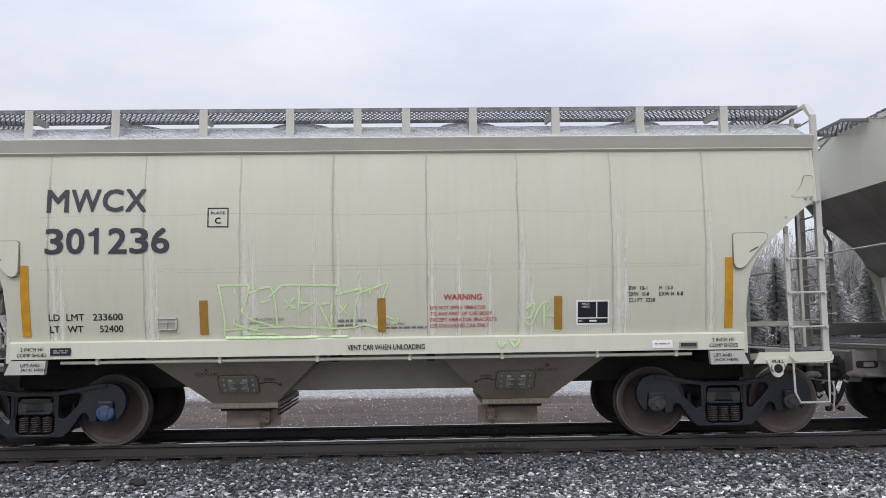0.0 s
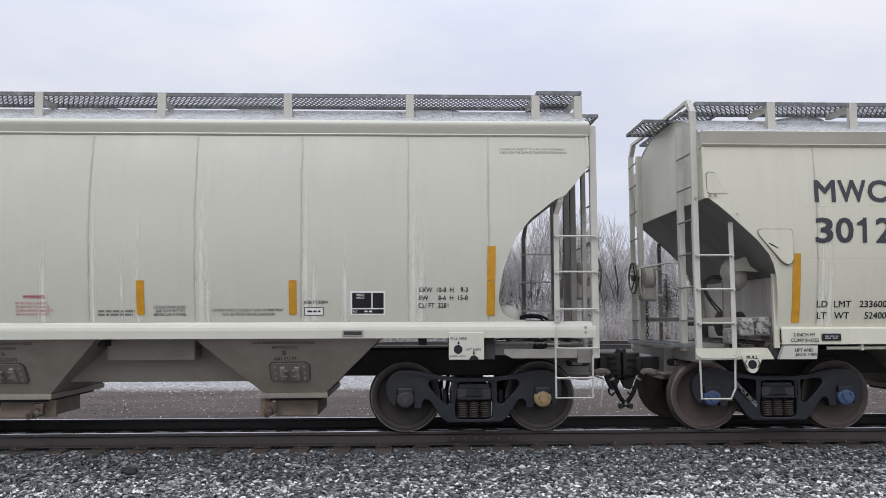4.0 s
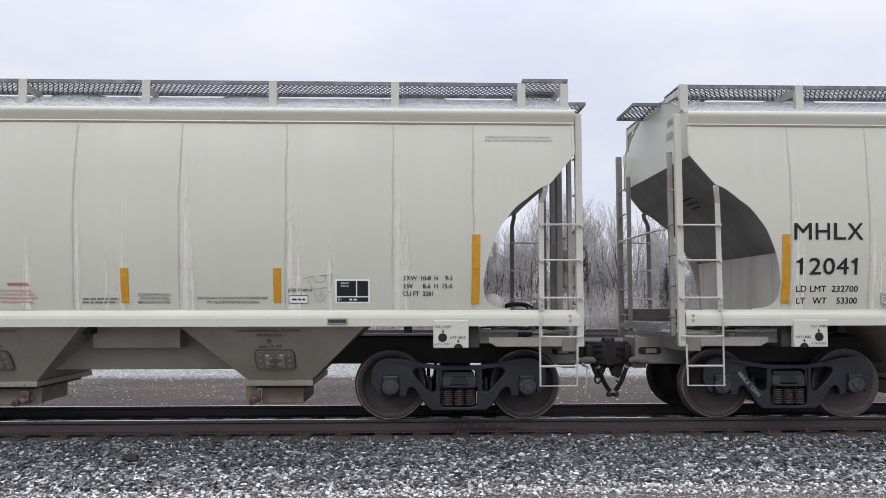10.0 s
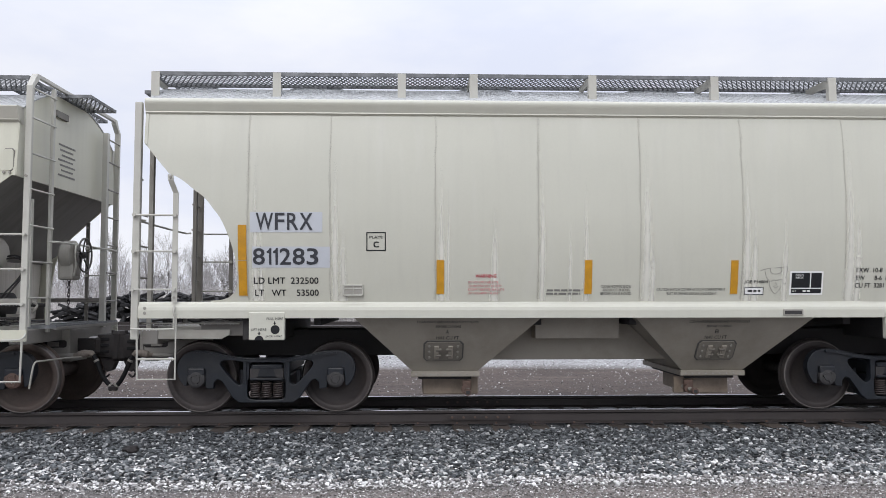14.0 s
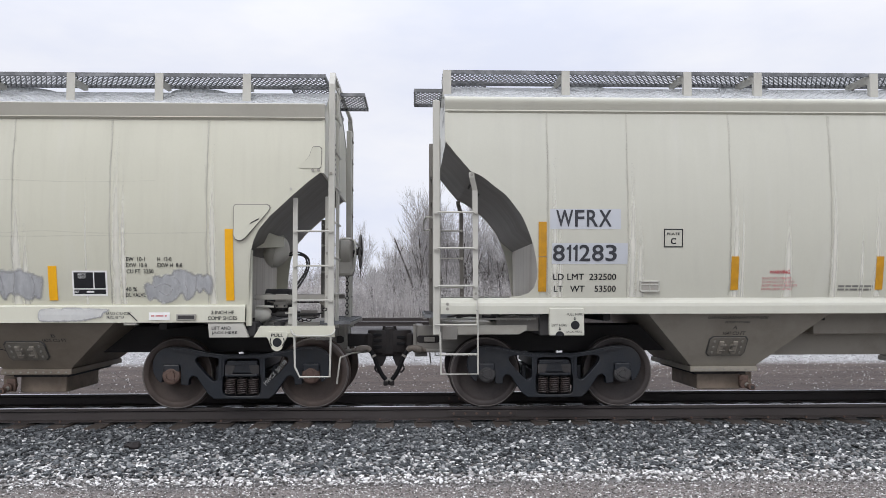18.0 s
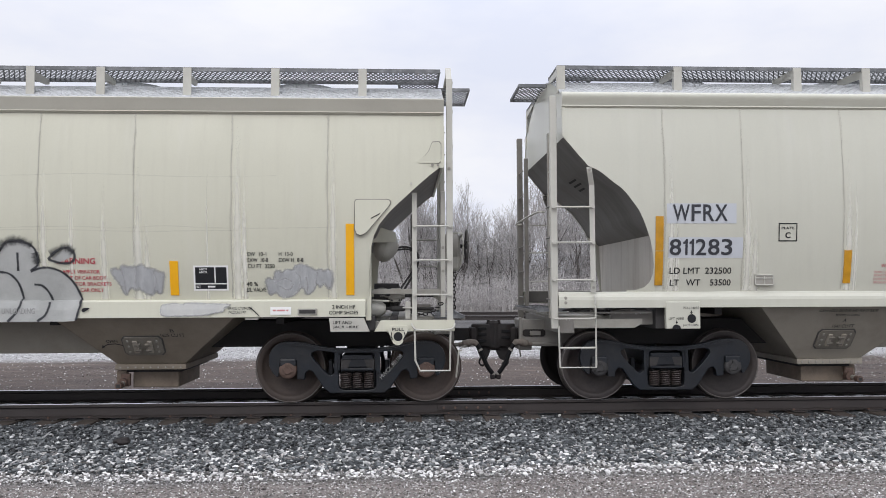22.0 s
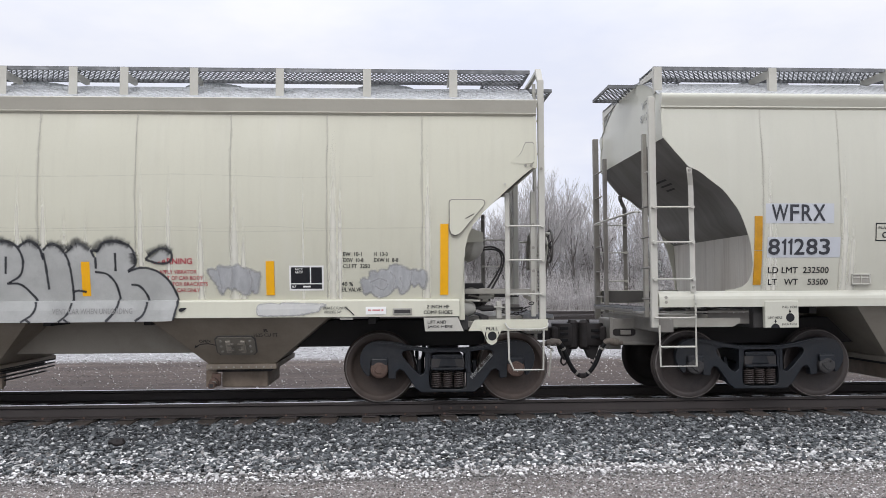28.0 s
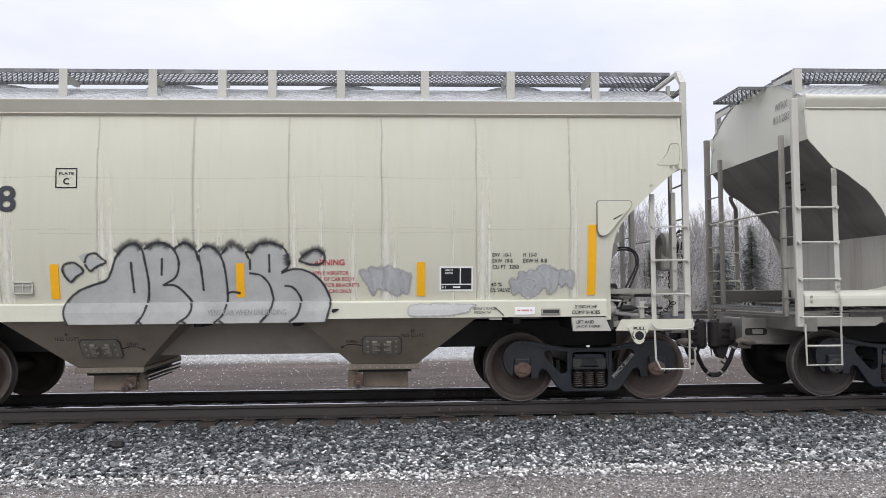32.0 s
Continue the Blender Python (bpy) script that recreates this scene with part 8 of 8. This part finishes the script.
def brush(name, count, area, tall, seed, label, mat=None, twigs=8):
    """Thin frosted saplings and weeds, each stem with a few side twigs."""
    r = random.Random(seed)
    V, F = [], []
    for _ in range(count):
        x, y = r.uniform(area[0], area[1]), r.uniform(area[2], area[3])
        h = r.uniform(*tall)
        p = Vector((x, y, -0.35))
        lean = Vector((r.uniform(-0.22, 0.22), r.uniform(-0.22, 0.22), 1.0))
        mid = p + lean * h * 0.5
        q = mid + (lean + Vector((r.uniform(-0.25, 0.25), r.uniform(-0.25, 0.25), 0))) * h * 0.5
        w = 0.006 + 0.004 * h / 3
        twig_faces(V, F, p, mid, w, w * 0.8)
        twig_faces(V, F, mid, q, w * 0.8, 0.004)
        for _ in range(twigs):
            u = r.uniform(0.15, 0.97)
            a = p.lerp(mid, u * 2) if u < 0.5 else mid.lerp(q, u * 2 - 1)
            l = h * (1.1 - u) * r.uniform(0.16, 0.36) + 0.08
            b = a + Vector((r.uniform(-1, 1) * l, r.uniform(-1, 1) * l, l * r.uniform(-0.1, 0.9)))
            twig_faces(V, F, a, b, 0.0065, 0.004)
            for _ in range(2):
                c = a.lerp(b, r.uniform(0.4, 0.9))
                twig_faces(V, F, c, c + Vector((r.uniform(-0.5, 0.5), r.uniform(-0.5, 0.5), r.uniform(-0.1, 0.45))) * l, 0.005, 0.0035)
    me = bpy.data.meshes.new(name)
    me.from_pydata([tuple(v) for v in V], [], F)
    me.materials.append(mat or BRUSH)
    return tagged(new(name, me), label, "brush", kind="stuff")


brush("saplings", 900, (-2, 46, 50, 74), (3.5, 6.8), 25, "slender dark bare saplings", BARK, 9)
brush("thicket", 2500, (-1, 46, 53, 74), (3.2, 6.4), 23, "thicket of thin bare stems between the trees", TWIG, 14)
brush("far_saplings", 700, (-78, 6, 80, 110), (3.5, 6.5), 26, "distant slender bare saplings", BARK, 8)
brush("far_thicket", 2600, (-78, 8, 78, 115), (3.0, 6.0), 24, "distant thicket of thin bare stems", TWIG_PALE, 12)
brush("brush", 10000, (-9, 44, 47, 62), (0.8, 3.4), 21, "dense frosted brush along the edge of the woods")
brush("far_brush", 4500, (-75, 2, 62, 100), (0.8, 3.4), 22, "distant frosted brush")


def conifer(x, y, h, seed):
    r = random.Random(seed)
    tree = tagged(new("conifer_tree"), "dark green conifer dusted with frost", "tree", "conifers behind the yard")
    tree.matrix_basis = pose(x, y, ground_height(x, y))
    part("trunk", tubed([(0, 0, -0.2), (0, 0, h * 0.6), (0, 0, h)], [0.022 * h, 0.012 * h, 0.01], 8), BARK, tree)
    V, F = [], []
    z = 0.5
    while z < h * 0.98:
        reach = (h - z) * 0.33 + 0.15
        for k in range(13):
            a = r.uniform(0, 2 * math.pi)
            d = Vector((math.cos(a), math.sin(a), 0))
            l = reach * r.uniform(0.7, 1.1)
            base = Vector((0, 0, z + r.uniform(-0.1, 0.1)))
            for j in range(9):
                u = (j + 1) / 9
                c = base + d * l * u + Vector((0, 0, -0.30 * l * u * u + 0.08 * u))
                side = Vector((-d.y, d.x, 0))
                for s in (-1, 1):
                    tip = c + side * s * l * 0.24 * (1.1 - u * 0.7) * r.uniform(0.6, 1.2) + d * 0.12 + Vector((0, 0, r.uniform(-0.10, 0.02)))
                    n = len(V)
                    V += [c - d * 0.05, c + d * 0.07 + Vector((0, 0, 0.02)), tip, tip - d * 0.08 - Vector((0, 0, 0.02))]
                    F.append((n, n + 1, n + 2, n + 3))
        z += 0.19
    o = new("crown", mesh_of("crown", (V, F), NEEDLE))
    o.parent = tree
    return tree


for k, (x, y, h) in enumerate(((23.6, 46.0, 5.8), (27.2, 49.0, 6.8), (30.2, 46.5, 6.2), (34.0, 48.0, 7.0), (20.2, 52.0, 5.4))):
    conifer(x, y, h, 60 + k)


def timber_heap():
    """A long low heap of old ties and scrap, with loose pieces on top."""
    r = random.Random(8)
    heap = tagged(new("timber_heap"), "long low heap of black discarded railway ties", "timber heap")
    heap.matrix_basis = pose(-15.5, 44.0, -0.33)
    base = part("timber", boxed(-0.75, 0.75, -0.11, 0.11, 0.0, 0.18, 0.02), PILE, heap)
    base.matrix_basis = pose(0, 0, 0.0)
    for k in range(290):
        x = r.uniform(-8.5, 6.8)
        lift = max(0.25, 1.0 - (abs(x + 1) / 9.0) ** 3)
        z = r.uniform(0.0, 1.85) * lift
        again(base, pose(x, r.uniform(-1.6, 1.6) * (1 - z / 2.6), z, r.uniform(-30, 30), r.uniform(-28, 28), r.uniform(-85, 85)), heap)
    return heap


timber_heap()


def leaning_tree():
    """A dead trunk that leans over the brush, broken at its top."""
    tree = tagged(new("dead_tree"), "dark dead tree trunk leaning over frosted brush", "tree")
    tree.matrix_basis = pose(0.50, 52.5, -0.2)
    line = curve([(0, 0, 0), (-0.55, 0, 1.7), (-1.15, 0, 3.4), (-1.75, -0.1, 4.9), (-2.2, -0.2, 6.1)], 4)
    part("trunk", tubed(line, [0.105 - 0.065 * k / (len(line) - 1) for k in range(len(line))], 8), BARK, tree, smooth=True)
    for at, to in (((-1.75, -0.1, 4.9), (-1.45, -0.3, 5.5)), ((-2.05, -0.2, 5.7), (-2.35, -0.1, 5.9)), ((-1.15, 0, 3.4), (-0.8, 0.2, 3.9))):
        part("broken_limb", tubed([at, to], [0.035, 0.015], 6), BARK, tree)


leaning_tree()


# ---- motion of the train: its way along the track, the play of its couplings, and the turning wheels ----
def lag_at(lag, t):
    """How far a car runs ahead of the train's mean way as its couplings open and close."""
    for (ta, da), (tb, db) in zip(lag, lag[1:]):
        if t <= tb:
            return da + (db - da) * (t - ta) / (tb - ta)
    return lag[-1][1]


LAG_LEAD = [(0.0, 0.008), (1.0, 0.008), (3.5, -0.010), (5.5, 0.031), (24.5, 0.045), (26.5, 0.15), (32.0, 0.21)]
LAG_B = [(0.0, 0.0), (2.5, 0.0), (3.5, -0.014), (5.5, 0.031), (6.5, 0.040), (7.3, 0.051), (8.0, 0.051), (8.5, 0.033), (9.5, 0.036), (10.5, 0.048), (24.5, 0.048), (26.5, 0.15), (32.0, 0.21)]
LAG_C = [(0.0, -0.045), (8.0, -0.045), (8.5, -0.021), (9.0, -0.007), (11.0, -0.006), (12.0, 0.008), (13.0, 0.017), (14.0, 0.023), (15.5, 0.036), (17.5, 0.015), (18.5, 0.020), (24.5, 0.020), (26.5, 0.124),
         (28.5, 0.133), (30.0, 0.150), (31.5, 0.184), (32.0, 0.190)]
LAG_4 = [(0.0, -0.06), (14.5, -0.065), (15.0, -0.057), (15.5, -0.037), (22.0, -0.037), (24.5, -0.043), (26.5, -0.049), (27.5, -0.043), (29.0, -0.033), (31.0, -0.022), (32.0, -0.012)]
CARS = [(car_a, 38.46, LAG_LEAD), (car_1, 25.975, LAG_LEAD), (car_b, 13.44, LAG_B), (car_c, 0.914, LAG_C), (car_4, -11.62, LAG_4)]


def motions():
    for car, x0, lag in CARS:
        walk(car, [(t, pose(x0 + s + lag_at(lag, t), 0, 0)) for t, s in TRAVEL])
        for ob in car.children:
            if ob.name.startswith("wheelset"):
                at = ob.matrix_basis.translation.copy()
                walk(ob, [(t, Matrix.Translation(at) @ Matrix.Rotation((s + lag_at(lag, t)) / 0.457, 4, "Y")) for t, s in roll_rows()])


def roll_rows():
    """The travel at steps that turn a wheel by less than a quarter."""
    out = []
    for (ta, sa), (tb, sb) in zip(TRAVEL, TRAVEL[1:]):
        n = max(1, math.ceil((sb - sa) / 0.457 / 1.3))
        out += [(ta + (tb - ta) * k / n, sa + (sb - sa) * k / n) for k in range(n)]
    return out + [TRAVEL[-1]]


motions()
